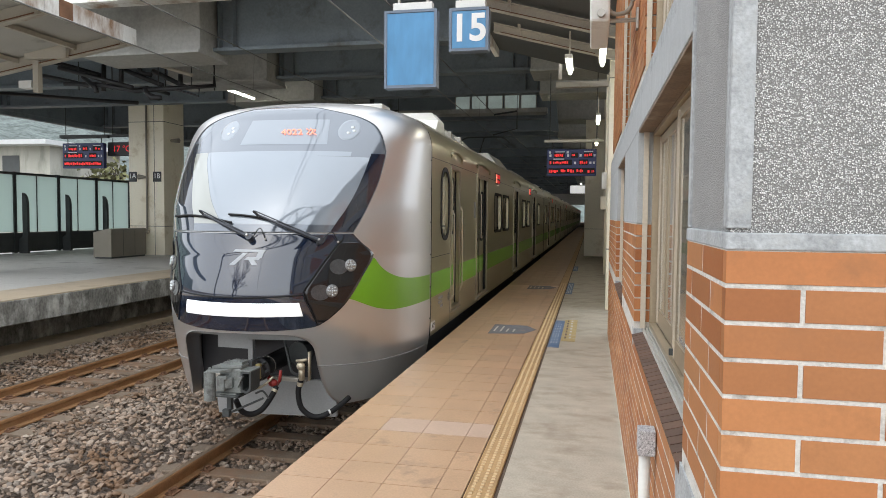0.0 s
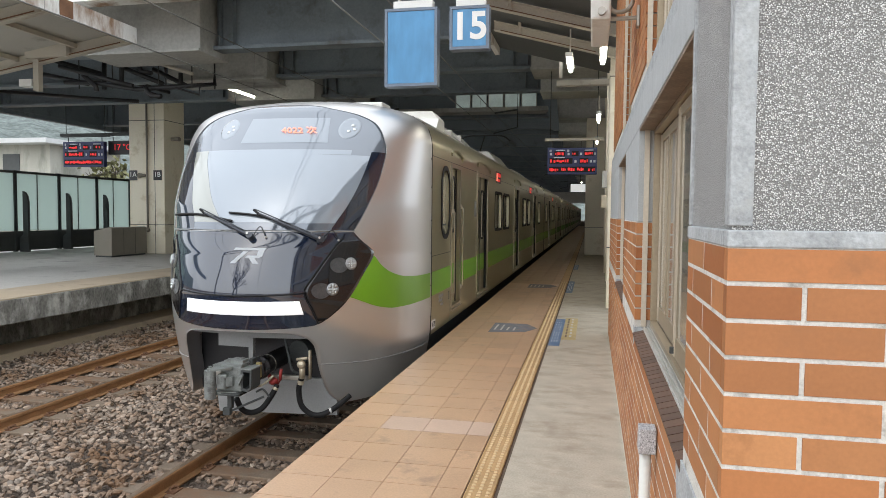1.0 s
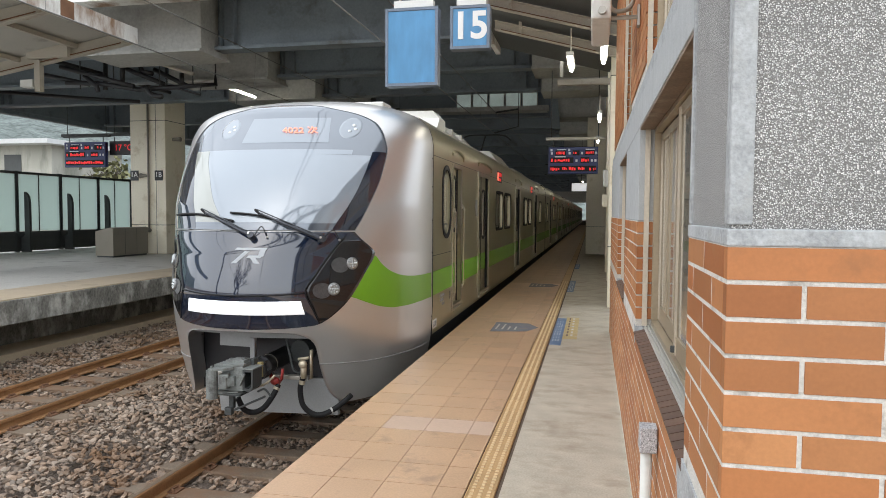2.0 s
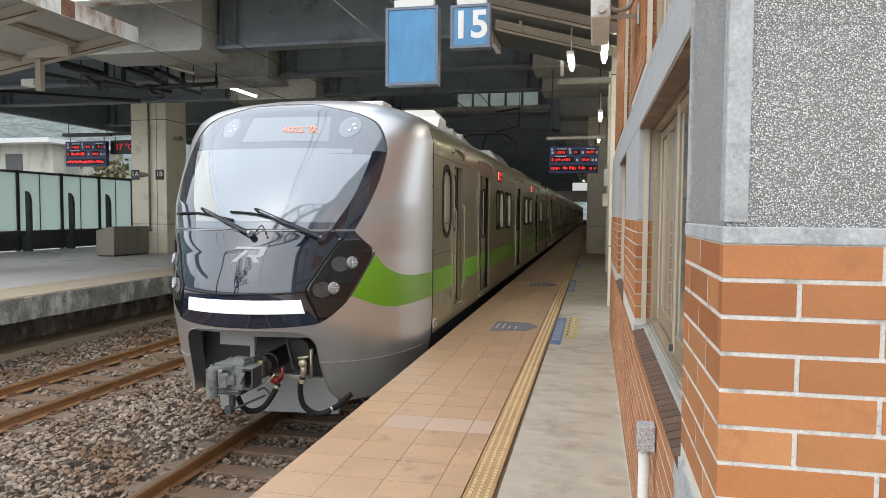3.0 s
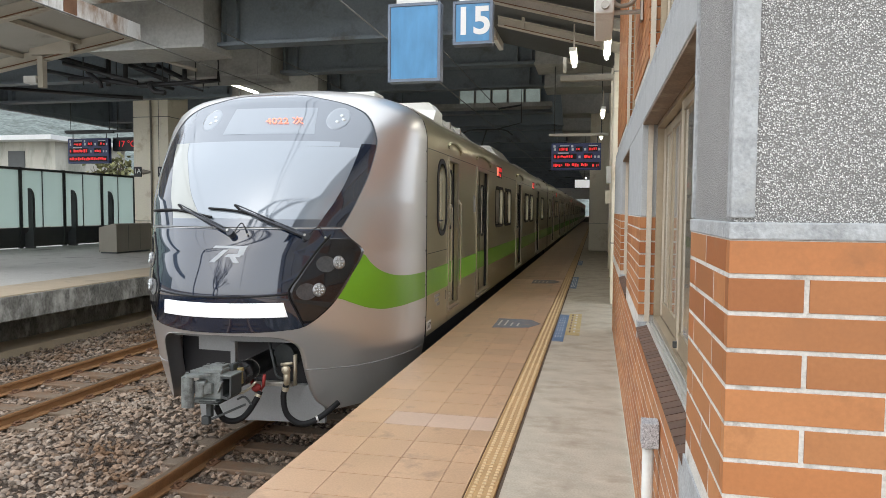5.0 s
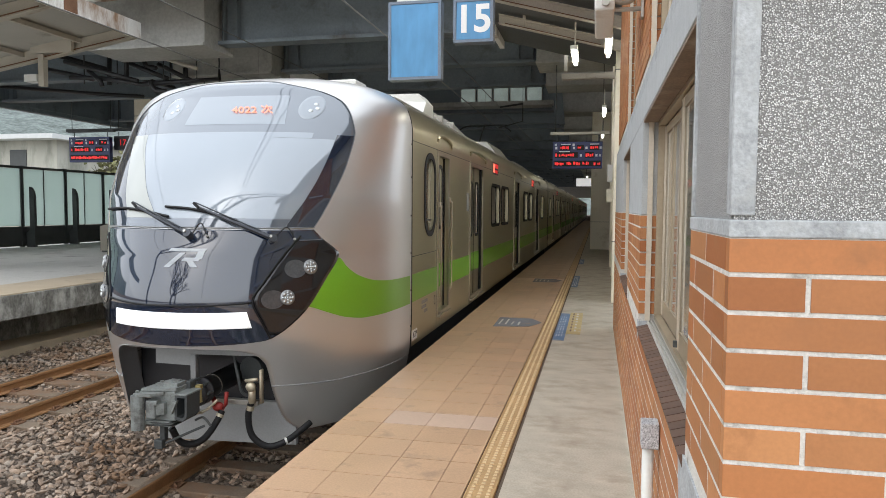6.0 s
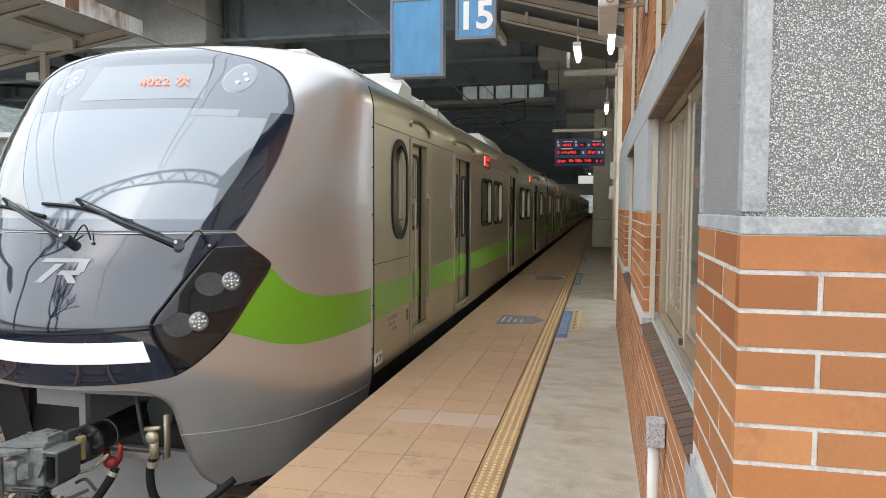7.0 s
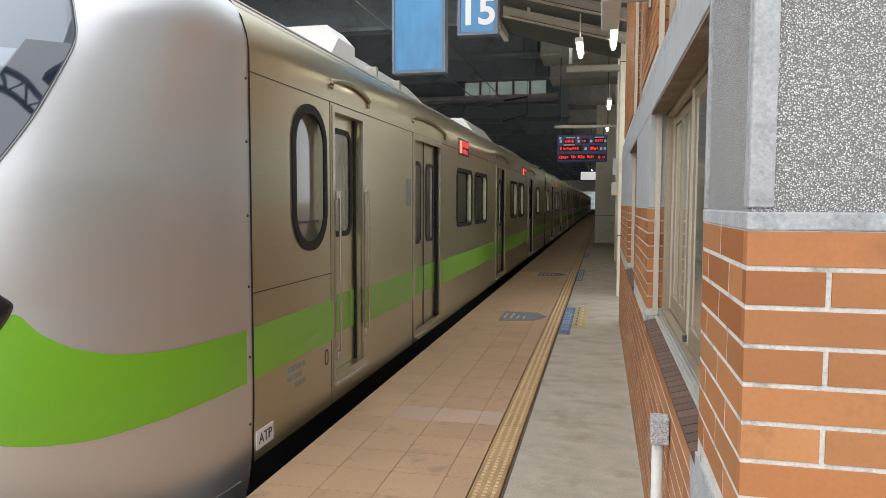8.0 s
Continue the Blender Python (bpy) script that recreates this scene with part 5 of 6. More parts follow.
def building():
    w = structure(finish("wall_building", bx(2.06, 7.0, FY + 0.012, 5.4, -0.02, 4.6), M["mortar"]), "station building wall of orange brick and grey pebble render", "wall")
    # end pier: brick below, pebble render with smooth margins above
    bm = bx(WX + 0.0006, 2.07, FY + 0.0025, -1.536, -0.01, TOP)
    box(bm, 2.07, 7.0, FY + 0.0025, FY + 0.03, -0.01, TOP)
    part("mortar_bed", bm, M["mortar"], w, "pale recessed mortar")
    bm = bx(WX + 0.006, 2.2, FY + 0.006, -1.53, TOP + 0.02, 4.6)
    box(bm, 2.2, 7.0, FY + 0.006, FY + 0.05, TOP + 0.02, 4.6)
    part("pebble_render", bm, M["pebble"], w, "grey exposed pebble render")
    bm = bx(WX, WX + 0.038, FY, FY + 0.012, TOP + 0.036, 4.6, 0.002)
    box(bm, WX, WX + 0.012, FY + 0.0125, FY + 0.04, TOP + 0.036, 4.6, 0.003)
    box(bm, WX, WX + 0.012, -1.56, -1.53, TOP + 0.03, 4.6, 0.003)
    part("corner_margin", bm, M["smooth"], w, "smooth grey render margin")
    bm = bx(WX - 0.002, 7.0, FY - 0.002, FY + 0.03, TOP, TOP + 0.029, 0.003)
    box(bm, WX - 0.002, WX + 0.03, FY + 0.031, -1.53, TOP, TOP + 0.029, 0.003)
    part("base_margin", bm, M["smooth"], w, "smooth grey render band above the brick")
    far = []
    for i in range(23):
        z1 = TOP - 0.002 - COURSE * i
        z0 = z1 - 0.0545
        if z0 < 0:
            break
        x, k = WX, 0
        first = 0.243 if i % 2 == 0 else 0.117
        while x < 6.9:
            x1 = x + (first if k == 0 else 0.243)
            if k < 4:
                piece("brick", w, x, x1, FY, FY + 0.03, z0, z1, M["brick"])
            else:
                far.append((x, x1, FY, FY + 0.03, z0, z1))
            x, k = x1 + 0.0085, k + 1
        cuts = (-1.988, -1.765, -1.53) if i % 2 == 0 else (-1.988, -1.865, -1.62, -1.53)
        for a, b in zip(cuts, cuts[1:]) if z0 > 0.86 else ():
            piece("brick", w, WX, WX + 0.03, a + 0.0, b - 0.008, z0, z1, M["brick"])
    # low wall under the windows
    part("mortar_bed", bx(WX + 0.0006, 2.07, -1.53, 5.4, -0.01, 0.84), M["mortar"], w, "pale recessed mortar")
    for i in range(13):
        z1 = 0.838 - COURSE * i
        y = -1.525 - (0.125 if i % 2 else 0)
        while y < 5.39:
            y0, y1 = max(y, -1.525), min(y + 0.243, 5.4)
            if y1 - y0 > 0.03:
                if y < 1.6:
                    piece("brick", w, WX, WX + 0.03, y0, y1, z1 - 0.0545, z1, M["brick"])
                else:
                    far.append((WX, WX + 0.03, y0, y1, z1 - 0.0545, z1))
            y += 0.2515
    # brown brick sill, sloping outwards
    for a, b in BAYS:
        part("sill_bed", bx(WX + 0.01, 2.07, a, b, 0.83, 0.868), M["mortar"], w)
        y = a + 0.004
        while y < b - 0.05:
            ob = piece("sill_brick", w, -0.031, 0.031, 0.0, 0.058, -0.02, 0.02, M["brown"])
            ob.matrix_basis = Matrix.Translation((WX + 0.022, y + 0.029, 0.863)) @ pose(0, 0, 0, 0, -16, 0)
            y += 0.064
    # piers between the windows
    for a, b in PIERS:
        part("mortar_bed", bx(WX + 0.0006, 2.07, a + 0.008, b, 0.83, TOP + 0.02), M["mortar"], w, "pale recessed mortar")
        part("pier_foot", bx(WX - 0.001, 2.06, a, a + 0.09, 0.80, 0.895, 0.004), M["smooth"], w, "grey concrete foot of the pier")
        for i in range(8):
            z1 = TOP + 0.015 - COURSE * i
            z0 = z1 - 0.0545
            piece("brick", w, WX + 0.0, 2.0, a, a + 0.03, z0, z1, M["brick"])
            y, k = a + 0.034, 0
            while y < b - 0.03:
                y1 = min(y + (0.243 if (k or i % 2) else 0.117), b)
                if a < 1:
                    piece("brick", w, WX, WX + 0.03, y, y1, z0, z1, M["brick"])
                else:
                    far.append((WX, WX + 0.03, y, y1, z0, z1))
                y, k = y1 + 0.0085, k + 1
        part("pier_render", bx(WX + 0.002, 2.07, a, b, TOP + 0.02, 1.9, 0.004), M["lintel"], w, "smooth grey render pier")
        # upper storey piers
        part("mortar_bed", bx(WX + 0.03, 2.07, a + 0.01, b, 2.12, 4.6), M["mortar"], w, "pale recessed mortar")
        for i in range(38):
            z1 = 4.6 - COURSE * i
            if z1 < 2.2:
                break
            far.append((WX + 0.022, 2.07, a, a + 0.03, z1 - 0.0545, z1))
            y = a + 0.034
            while y < b - 0.03:
                y1 = min(y + 0.243, b)
                far.append((WX + 0.022, WX + 0.05, y, y1, z1 - 0.0545, z1))
                y = y1 + 0.0085
    part("lintel", bx(WX + 0.0015, 2.07, -1.53, 5.4, 1.90, 2.05, 0.004), M["lintel"], w, "pale grey rendered lintel band")
    for a, b in BAYS:
        part("lintel_soffit", bx(WX + 0.004, 1.985, a + 0.002, b - 0.002, 1.888, 1.8985, 0.002), M["soffit"], w, "brown-stained underside of the lintel")
    part("lintel", bx(WX + 0.006, 2.07, -1.53, 5.4, 2.05, 2.12, 0.006), M["smooth"], w, "sloped grey ledge above the lintel")
    blocks("brick", far, M["brick_far"], w, "orange facing bricks")
    # unseen slab, added so the windscreen mirrors something dark on its right
    part("eaves", bx(1.45, 7.2, FY - 0.1, 4.88, 4.6, 4.8, 0.01), M["shadesheet"], w, "dark eaves slab out of view, added to darken reflections")
    # grey foot at the end of the sill
    bm = bmesh.new()
    prism(bm, [(-1.985, 0.0), (-1.52, 0.0), (-1.475, 0.74), (-1.42, 0.875), (-1.985, 0.875)], 0.034, on_x(WX - 0.004))
    part("render_patch", bm, M["smooth"], w, "rough grey render patch beside the pier")
    for n, (a, b) in enumerate(BAYS):
        g = structure(empty("window_%d" % (n + 1)), "bronze aluminium sliding window with curtained panes", "window")
        for z0, z1 in ((0.90, 1.90), (2.14, 3.6)):
            fx = 1.985
            bm = bmesh.new()
            ring(bm, [(a, z0), (b, z0), (b, z1), (a, z1)], [(a + 0.02, z0 + 0.03), (b - 0.02, z0 + 0.03), (b - 0.02, z1 - 0.03), (a + 0.02, z1 - 0.03)], 0.035, on_x(fx))
            part("window_frame", bm, M["bronze"], g, "bronze aluminium outer frame")
            for dx in (0.0, 0.014, 0.028):
                part("track_rail", bx(fx - 0.002 - dx, fx + 0.004 - dx, a, b, z0 - 0.016, z0 + 0.007 - dx * 0.3), M["track"], g, "silver aluminium sliding track")
            part("jamb_strip", bx(fx - 0.045, fx - 0.02, b - 0.014, b - 0.002, z0, z1 - 0.004), M["bead"], g, "pale metal strip at the jamb")
            part("track_bed", bx(fx - 0.035, fx + 0.01, a, b, z0 - 0.02, z0 - 0.008), M["track"], g)
            w3 = (b - a) / 2
            for k in range(2):
                p, q = a + 0.03 + k * (w3 - 0.03), a + 0.03 + (k + 1) * (w3 - 0.03) + (0.03 if k == 0 else 0)
                xs = fx + 0.012 + 0.022 * k
                sash = part("sash", ring(bmesh.new(), [(p, z0 + 0.036), (q, z0 + 0.036), (q, z1 - 0.036), (p, z1 - 0.036)], [(p + 0.04, z0 + 0.11), (q - 0.04, z0 + 0.11), (q - 0.04, z1 - 0.075), (p + 0.04, z1 - 0.075)], -0.02, on_x(xs + 0.02)), M["bronze"], g, "sliding sash")
                for yy in (p + 0.004, p + 0.036, q - 0.044, q - 0.012):
                    part("bead", bx(xs - 0.004, xs + 0.002, yy, yy + 0.007, z0 + 0.04, z1 - 0.04), M["bead"], sash, "pale bright edge of the sash")
                part("gasket", bx(xs - 0.0015, xs + 0.003, p + 0.0135, p + 0.0195, z0 + 0.04, z1 - 0.04), M["dark"], sash, "dark groove in the sash")
                for u in (0.3, 0.62):
                    part("sash_bar", bx(xs - 0.001, xs + 0.018, p + u * (q - p) - 0.014, p + u * (q - p) + 0.014, z0 + 0.11, z1 - 0.075), M["bronze"], sash)
                part("pane", bx(xs + 0.006, xs + 0.011, p + 0.03, q - 0.03, z0 + 0.1, z1 - 0.06), M["curtain"], sash, "pane with pale curtains behind")
            part("catch", bx(fx - 0.006, fx + 0.012, (a + b) / 2 - 0.008, (a + b) / 2 + 0.008, z0 + 0.05, z0 + 0.075, 0.003), M["dark"], g)
            # dark sheet in place of the unlit room
            part("reveal", bx(2.05, 2.058, a, b, z0, z1), M["dark"], g, "dark sheet for the unlit room behind")
    return w


building()


def junction_box():
    j = tagged(empty("drain_outlet", WX - 0.035, -0.9, 0), "grey granite-textured outlet box with white pipe on the brick wall", "drainpipe")
    part("cover", bx(-0.024, 0.032, -0.035, 0.035, 0.68, 0.765, 0.004), M["granite"], j, "grey speckled cover")
    part("pipe", tube(bmesh.new(), [(0.0, 0, 0.0), (0.0, 0, 0.68)], 0.019, 14), M["pvc"], j, "white plastic pipe", True)


def cream_columns():
    c = structure(finish("column", bx(1.93, 2.10, 7.85, 8.03, 0.0, 4.9, 0.008), M["cream"]), "slim cream-painted steel column on the platform", "column")
    part("joint", bx(1.926, 2.104, 7.846, 8.034, 0.95, 0.962), M["dark"], c)
    part("joint", bx(1.926, 2.104, 7.846, 8.034, 3.6, 3.612), M["dark"], c)
    for y in (9.2, 11.0):
        part("pipe", tube(bmesh.new(), [(1.97, y, 0.3), (1.97, y, 4.6)], 0.03, 10), M["cream"], c, "cream conduit pipe", True)
    part("wall_box", bx(1.86, 1.97, 9.4, 9.6, 1.95, 2.25, 0.01), M["acwhite"], c, "small pale wall box")
    part("wall_box", bx(1.86, 1.97, 10.4, 10.55, 1.6, 1.85, 0.01), M["cream"], c, "small cream wall box")
    c = structure(finish("column", bx(1.45, 2.15, 22.6, 23.4, 0.0, 6.3, 0.02), M["cream"]), "large cream-clad column under the deck", "column")
    part("joint", bx(1.446, 2.154, 22.596, 23.404, 1.0, 1.012), M["dark"], c)
    structure(finish("wall_platform", bx(2.12, 2.4, 8.03, 300, 0.0, 5.2), M["cream"]), "cream wall along the covered platform", "wall")
    structure(finish("column", bx(1.45, 2.1, 46, 46.8, 0.0, 6.3, 0.02), M["cream"]), "large cream-clad column under the deck", "column")


junction_box()
cream_columns()


# ---------------------------------------------------------------- platform canopy, lamps and signs
def sloped(bm, a, b, y0, y1, h):
    """A plank in the x-z plane from a to b, h high, between y0 and y1."""
    (x0, z0), (x1, z1) = a, b
    prism(bm, [(x0, z0), (x1, z1), (x1, z1 + h), (x0, z0 + h)], y1 - y0, Matrix(((1, 0, 0, 0), (0, 0, 1, y0), (0, 1, 0, 0), (0, 0, 0, 1))))
    return bm


def near_canopy():
    c = structure(finish("canopy", sloped(bmesh.new(), (0.0, 4.48), (2.3, 3.865), 4.9, 9.4, 0.03), M["shadesheet"]), "grey sheet canopy over the platform on cream rafters", "canopy")
    for y in (6.0, 7.25):
        bm = sloped(bmesh.new(), (0.2, 4.225), (2.0, 3.742), y - 0.05, y + 0.05, 0.014)
        sloped(bm, (0.2, 4.225), (2.0, 3.742), y - 0.006, y + 0.006, 0.13)
        sloped(bm, (0.2, 4.355), (2.0, 3.872), y - 0.05, y + 0.05, 0.014)
        part("rafter", bm, M["canopy"], c, "cream painted steel rafter with rust")
        part("rust_streak", sloped(bmesh.new(), (0.3, 4.21), (1.7, 3.834), y - 0.054, y - 0.0505, 0.012), M["rust"], c, "rust along the rafter flange")
        part("bracket", bx(0.56, 0.60, y - 0.04, y + 0.04, 4.14, 4.36), M["canopy"], c)
    part("edge_beam", bx(-0.08, 0.0, 4.9, 9.4, 4.35, 4.62), M["fascia"], c, "pale canopy edge beam")
    part("tie", bx(1.02, 1.95, 9.6, 9.72, 3.80, 3.90, 0.005), M["canopy"], c, "cream horizontal tie")
    part("hanger", bx(1.06, 1.12, 9.62, 9.68, 3.95, 4.75), M["canopy"], c)


def tube_lamp(x, y, z, l, label="lit fluorescent tube lamp under the canopy"):
    t = tagged(empty("tube_lamp", x, y, z), label, "lamp", "tube lamps")
    part("lit_tube", tube(bmesh.new(), [(0, -l / 2, 0), (0, l / 2, 0)], 0.028, 12), M["tube"], t, "glowing white tube")
    part("housing", bx(-0.05, 0.05, -l / 2 - 0.05, l / 2 + 0.05, 0.035, 0.09, 0.006), M["acwhite"], t, "white lamp housing")
    part("stem", tube(bmesh.new(), [(0, 0, 0.09), (0, 0, 0.5)], 0.012, 6), M["canopy"], t)
    return t


def floodlight():
    f = tagged(empty("floodlight", 1.72, 0.9, 2.66), "cream floodlight box on a wall bracket with a looped cable", "lamp")
    part("body", bx(-0.06, 0.05, -0.12, 0.55, -0.10, 0.10, 0.012), M["acwhite"], f, "cream white lamp body")
    part("lid", bx(-0.065, 0.055, -0.125, 0.555, 0.085, 0.115, 0.006), M["canopy"], f, "cream lid")
    part("bracket", tube(bmesh.new(), [(0.0, -0.02, -0.06), (0.06, -0.02, -0.075), (0.21, -0.02, -0.075)], 0.013, 8), M["alum"], f, "metal bracket arm")
    part("foot", bx(0.195, 0.21, -0.05, 0.01, -0.13, -0.01, 0.003), M["alum"], f)
    part("cable", tube(bmesh.new(), curve_pts([(0.02, -0.06, 0.30), (0.02, -0.07, 0.08), (0.045, -0.08, -0.03), (0.10, -0.08, -0.055), (0.16, -0.07, -0.02), (0.19, -0.05, 0.12), (0.20, -0.03, 0.32)], 8), 0.013, 8), M["boxmetal"], f, "brown looped cable", True)
    part("knob", tube(bmesh.new(), [(0.0, -0.15, -0.06), (0.0, -0.11, -0.06)], 0.022, 12), M["alum"], f)


def hanging_sign(name, x0, x1, z0, z1, y, label, text=""):
    s = tagged(empty(name, (x0 + x1) / 2, y, z0), label, "sign")
    w, h = (x1 - x0) / 2, z1 - z0
    part("case", bx(-w, w, 0.0, 0.14, 0.0, h, 0.008), M["signframe"], s, "blue-grey metal case")
    part("face", bx(-w + 0.035, w - 0.035, -0.004, 0.01, 0.035, h - 0.035), M["blue"], s, "faded blue face")
    part("rim", ring(bmesh.new(), [(-w, 0), (w, 0), (w, h), (-w, h)], [(-w + 0.03, 0.03), (w - 0.03, 0.03), (w - 0.03, h - 0.03), (-w + 0.03, h - 0.03)], 0.012, on_y(0.0)), M["signframe"], s)
    for x in (-w * 0.5, w * 0.6):
        part("hanger", tube(bmesh.new(), [(x, 0.07, h), (x, 0.07, h + 0.75)], 0.018, 8), M["alum"], s, "steel hanger")
    part("mount", bx(-w * 0.7, w * 0.8, 0.02, 0.12, h + 0.01, h + 0.09, 0.004), M["acwhite"], s, "pale mounting bar")
    if text:
        letters(text, 0.42, Matrix.Translation((0.0, -0.006, h / 2 + 0.005)) @ pose(0, 0, 0, 90, 0, 0), M["white"], s, 0.002, "number", 0.025)
    return s


def led_board(x0, x1, z0, z1, y, label, seed):
    rs = random.Random(seed)
    b = tagged(empty("led_board", (x0 + x1) / 2, y, z0), label, "departure board", "departure boards")
    w, h = (x1 - x0) / 2, z1 - z0
    part("case", bx(-w, w, 0, 0.16, 0, h, 0.01), M["navy"], b, "navy blue case")
    rows = ((0.70, 0.15, ((-0.72, -0.28), (-0.02, 0.26), (0.48, 0.86))), (0.42, 0.17, ((-0.92, 0.02), (0.30, 0.66))), (0.10, 0.17, ((-0.94, 0.94),)))
    for v, hh, spans in rows:
        for a, c in spans:
            part("window_strip", bx(a * w, c * w, -0.004, 0.002, (v - 0.02) * h, (v + hh + 0.02) * h), M["rubber"], b)
            bm = bmesh.new()
            u = a + 0.03
            while u < c - 0.05:
                du = rs.uniform(0.03, 0.085)
                lo, hi = rs.uniform(0.1, 0.3), rs.uniform(0.6, 0.9)
                if rs.random() > 0.18:
                    box(bm, u * w, min(u + du, c - 0.02) * w, -0.008, -0.004, (v + lo * hh) * h, (v + hi * hh) * h)
                u += du + rs.uniform(0.008, 0.03)
            if not bm.faces:
                box(bm, (a + 0.03) * w, (a + 0.1) * w, -0.008, -0.004, v * h, (v + hh) * h)
            tagged(part("lit_strip", bm, M["led"], b, "red lit strip"), kind="stuff")
    for a, v in ((-0.86, 0.72), (-0.14, 0.72), (0.36, 0.72), (0.92, 0.72), (0.14, 0.44), (0.76, 0.44), (0.9, 0.44), (-0.88, 0.84), (-0.16, 0.84)):
        part("legend", bx(a * w - 0.025, a * w + 0.025, -0.006, 0.0, v * h, (v + 0.09) * h), M["pale"], b)
    for a, c in ((-0.66, -0.28), (0.5, 0.86), (-0.74, -0.3)):
        part("legend", bx(a * w, c * w, -0.006, 0.0, 0.885 * h, 0.92 * h) if a != -0.74 else bx(a * w, c * w, -0.006, 0.0, 0.615 * h, 0.65 * h), M["pale"], b)
    part("top_bar", bx(-w - 0.07, w + 0.17, 0.02, 0.12, h + 0.17, h + 0.24, 0.005), M["canopy"] if x0 > 0 else M["dark"], b, "painted hanging bar")
    for x in (-w * 0.8, w * 0.85):
        part("hanger", tube(bmesh.new(), [(x, 0.07, h), (x, 0.07, h + 0.18)], 0.015, 8), M["dark"], b)
    for x in (-w * 0.9, w):
        part("rod", tube(bmesh.new(), [(x, 0.07, h + 0.24), (x, 0.07, 5.6 - z0)], 0.012, 6), M["dark"], b, "thin suspension rod")
    return b


near_canopy()
for x, y, z, l in ((1.80, 6.4, 3.60, 0.9), (1.35, 6.7, 3.55, 0.75), (1.80, 12.3, 3.55, 1.0), (1.80, 17.0, 3.55, 1.0), (1.78, 25.0, 3.55, 1.2), (1.0, 32.0, 3.6, 1.2), (1.0, 44.0, 3.6, 1.2), (1.0, 60.0, 3.6, 1.2)):
    tube_lamp(x, y, z, l)
for x, y in ((-8.57, 15.75), (-8.57, 27.0), (-8.57, 38.0)):
    tube_lamp(x, y, 5.0, 1.7, "lit fluorescent tube lamp under the deck")
floodlight()
hanging_sign("hanging_sign", -0.68, -0.062, 2.92, 3.80, 4.5, "blank faded blue hanging light box sign")
hanging_sign("platform_sign", 0.08, 0.53, 3.31, 3.79, 4.5, "blue hanging platform sign with white number fifteen", "15")
led_board(0.60, 1.79, 2.45, 3.10, 14.0, "navy departure board with red lit rows above the platform", 3)
led_board(-16.65, -15.0, 3.0, 3.88, 18.0, "navy departure board with red lit rows over the far platform", 8)


def temperature_board():
    b = tagged(empty("temperature_board", -14.30, 18.3, 3.45), "black board showing a red lit temperature", "display")
    part("case", bx(-0.76, 0.76, 0, 0.14, 0, 0.48, 0.01), M["black"], b)
    letters("17 °C", 0.30, Matrix.Translation((-0.20, -0.006, 0.24)) @ pose(0, 0, 0, 90, 0, 0), M["led"], b, 0.002, "digits")
    part("bar", bx(-2.75, 0.2, 0.02, 0.1, 0.66, 0.76), M["dark"], b, "dark hanging bar")
    for x in (-0.6, 0.6):
        part("hanger", tube(bmesh.new(), [(x, 0.06, 0.48), (x, 0.06, 0.62)], 0.015, 6), M["dark"], b)
    part("rod", tube(bmesh.new(), [(-0.6, 0.06, 0.7), (-0.6, 0.06, 2.0)], 0.012, 6), M["dark"], b)


def exit_sign():
    s = tagged(empty("exit_sign", 1.15, 30.0, 2.5), "small lit pale hanging sign far along the platform", "sign")
    part("case", bx(-0.5, 0.5, 0, 0.12, 0, 0.45, 0.01), M["dark"], s)
    part("lit_face", bx(-0.45, 0.45, -0.006, 0.0, 0.04, 0.41), M["whitelamp"], s)
    part("rod", tube(bmesh.new(), [(0, 0.06, 0.45), (0, 0.06, 3.7)], 0.012, 6), M["dark"], s)


temperature_board()
exit_sign()


# ---------------------------------------------------------------- far platform furniture
def far_pillar():
    c = structure(finish("column", bx(-13.93, -12.58, 17.9, 19.1, 0.0, 5.7, 0.02), M["cream"]), "large cream-clad column on the far platform", "column")
    for z in (0.99, 4.55):
        part("joint", bx(-13.935, -12.575, 17.895, 19.105, z, z + 0.018), M["dark"], c)
    part("joint", bx(-12.95, -12.935, 17.894, 17.90, 0.0, 5.7), M["dark"], c)
    part("conduit", tube(bmesh.new(), [(-13.2, 17.84, 0.85), (-13.2, 17.84, 5.5)], 0.035, 10), M["boxmetal"], c, "brown conduit pipe", True)
    part("outlet", tube(bmesh.new(), [(-13.2, 17.8, 0.84), (-13.2, 17.88, 0.80)], 0.07, 12), M["boxmetal"], c)
    part("tap", tube(bmesh.new(), [(-13.5, 17.82, 2.68), (-13.25, 17.82, 2.68)], [0.09, 0.04], 12), M["boxmetal"], c)
    part("tap", tube(bmesh.new(), [(-12.56, 18.3, 3.95), (-12.25, 18.3, 3.95)], [0.05, 0.08], 12), M["boxmetal"], c)
    for x, t in ((-13.77, "1A"), (-12.83, "1B")):
        p = part("sign_plate", bx(x - 0.15, x + 0.15, 17.87, 17.9, 2.52, 2.86), M["black"], c, "small black sign with white letters")
        letters(t, 0.24, Matrix.Translation((x, 17.866, 2.71)) @ pose(0, 0, 0, 90, 0, 0), M["white"], p, 0.002)
    c2 = structure(finish("column", bx(-13.0, -12.12, 9.4, 10.3, 0.0, 5.0, 0.02), M["cream"]), "cream column carrying the far canopy", "column")


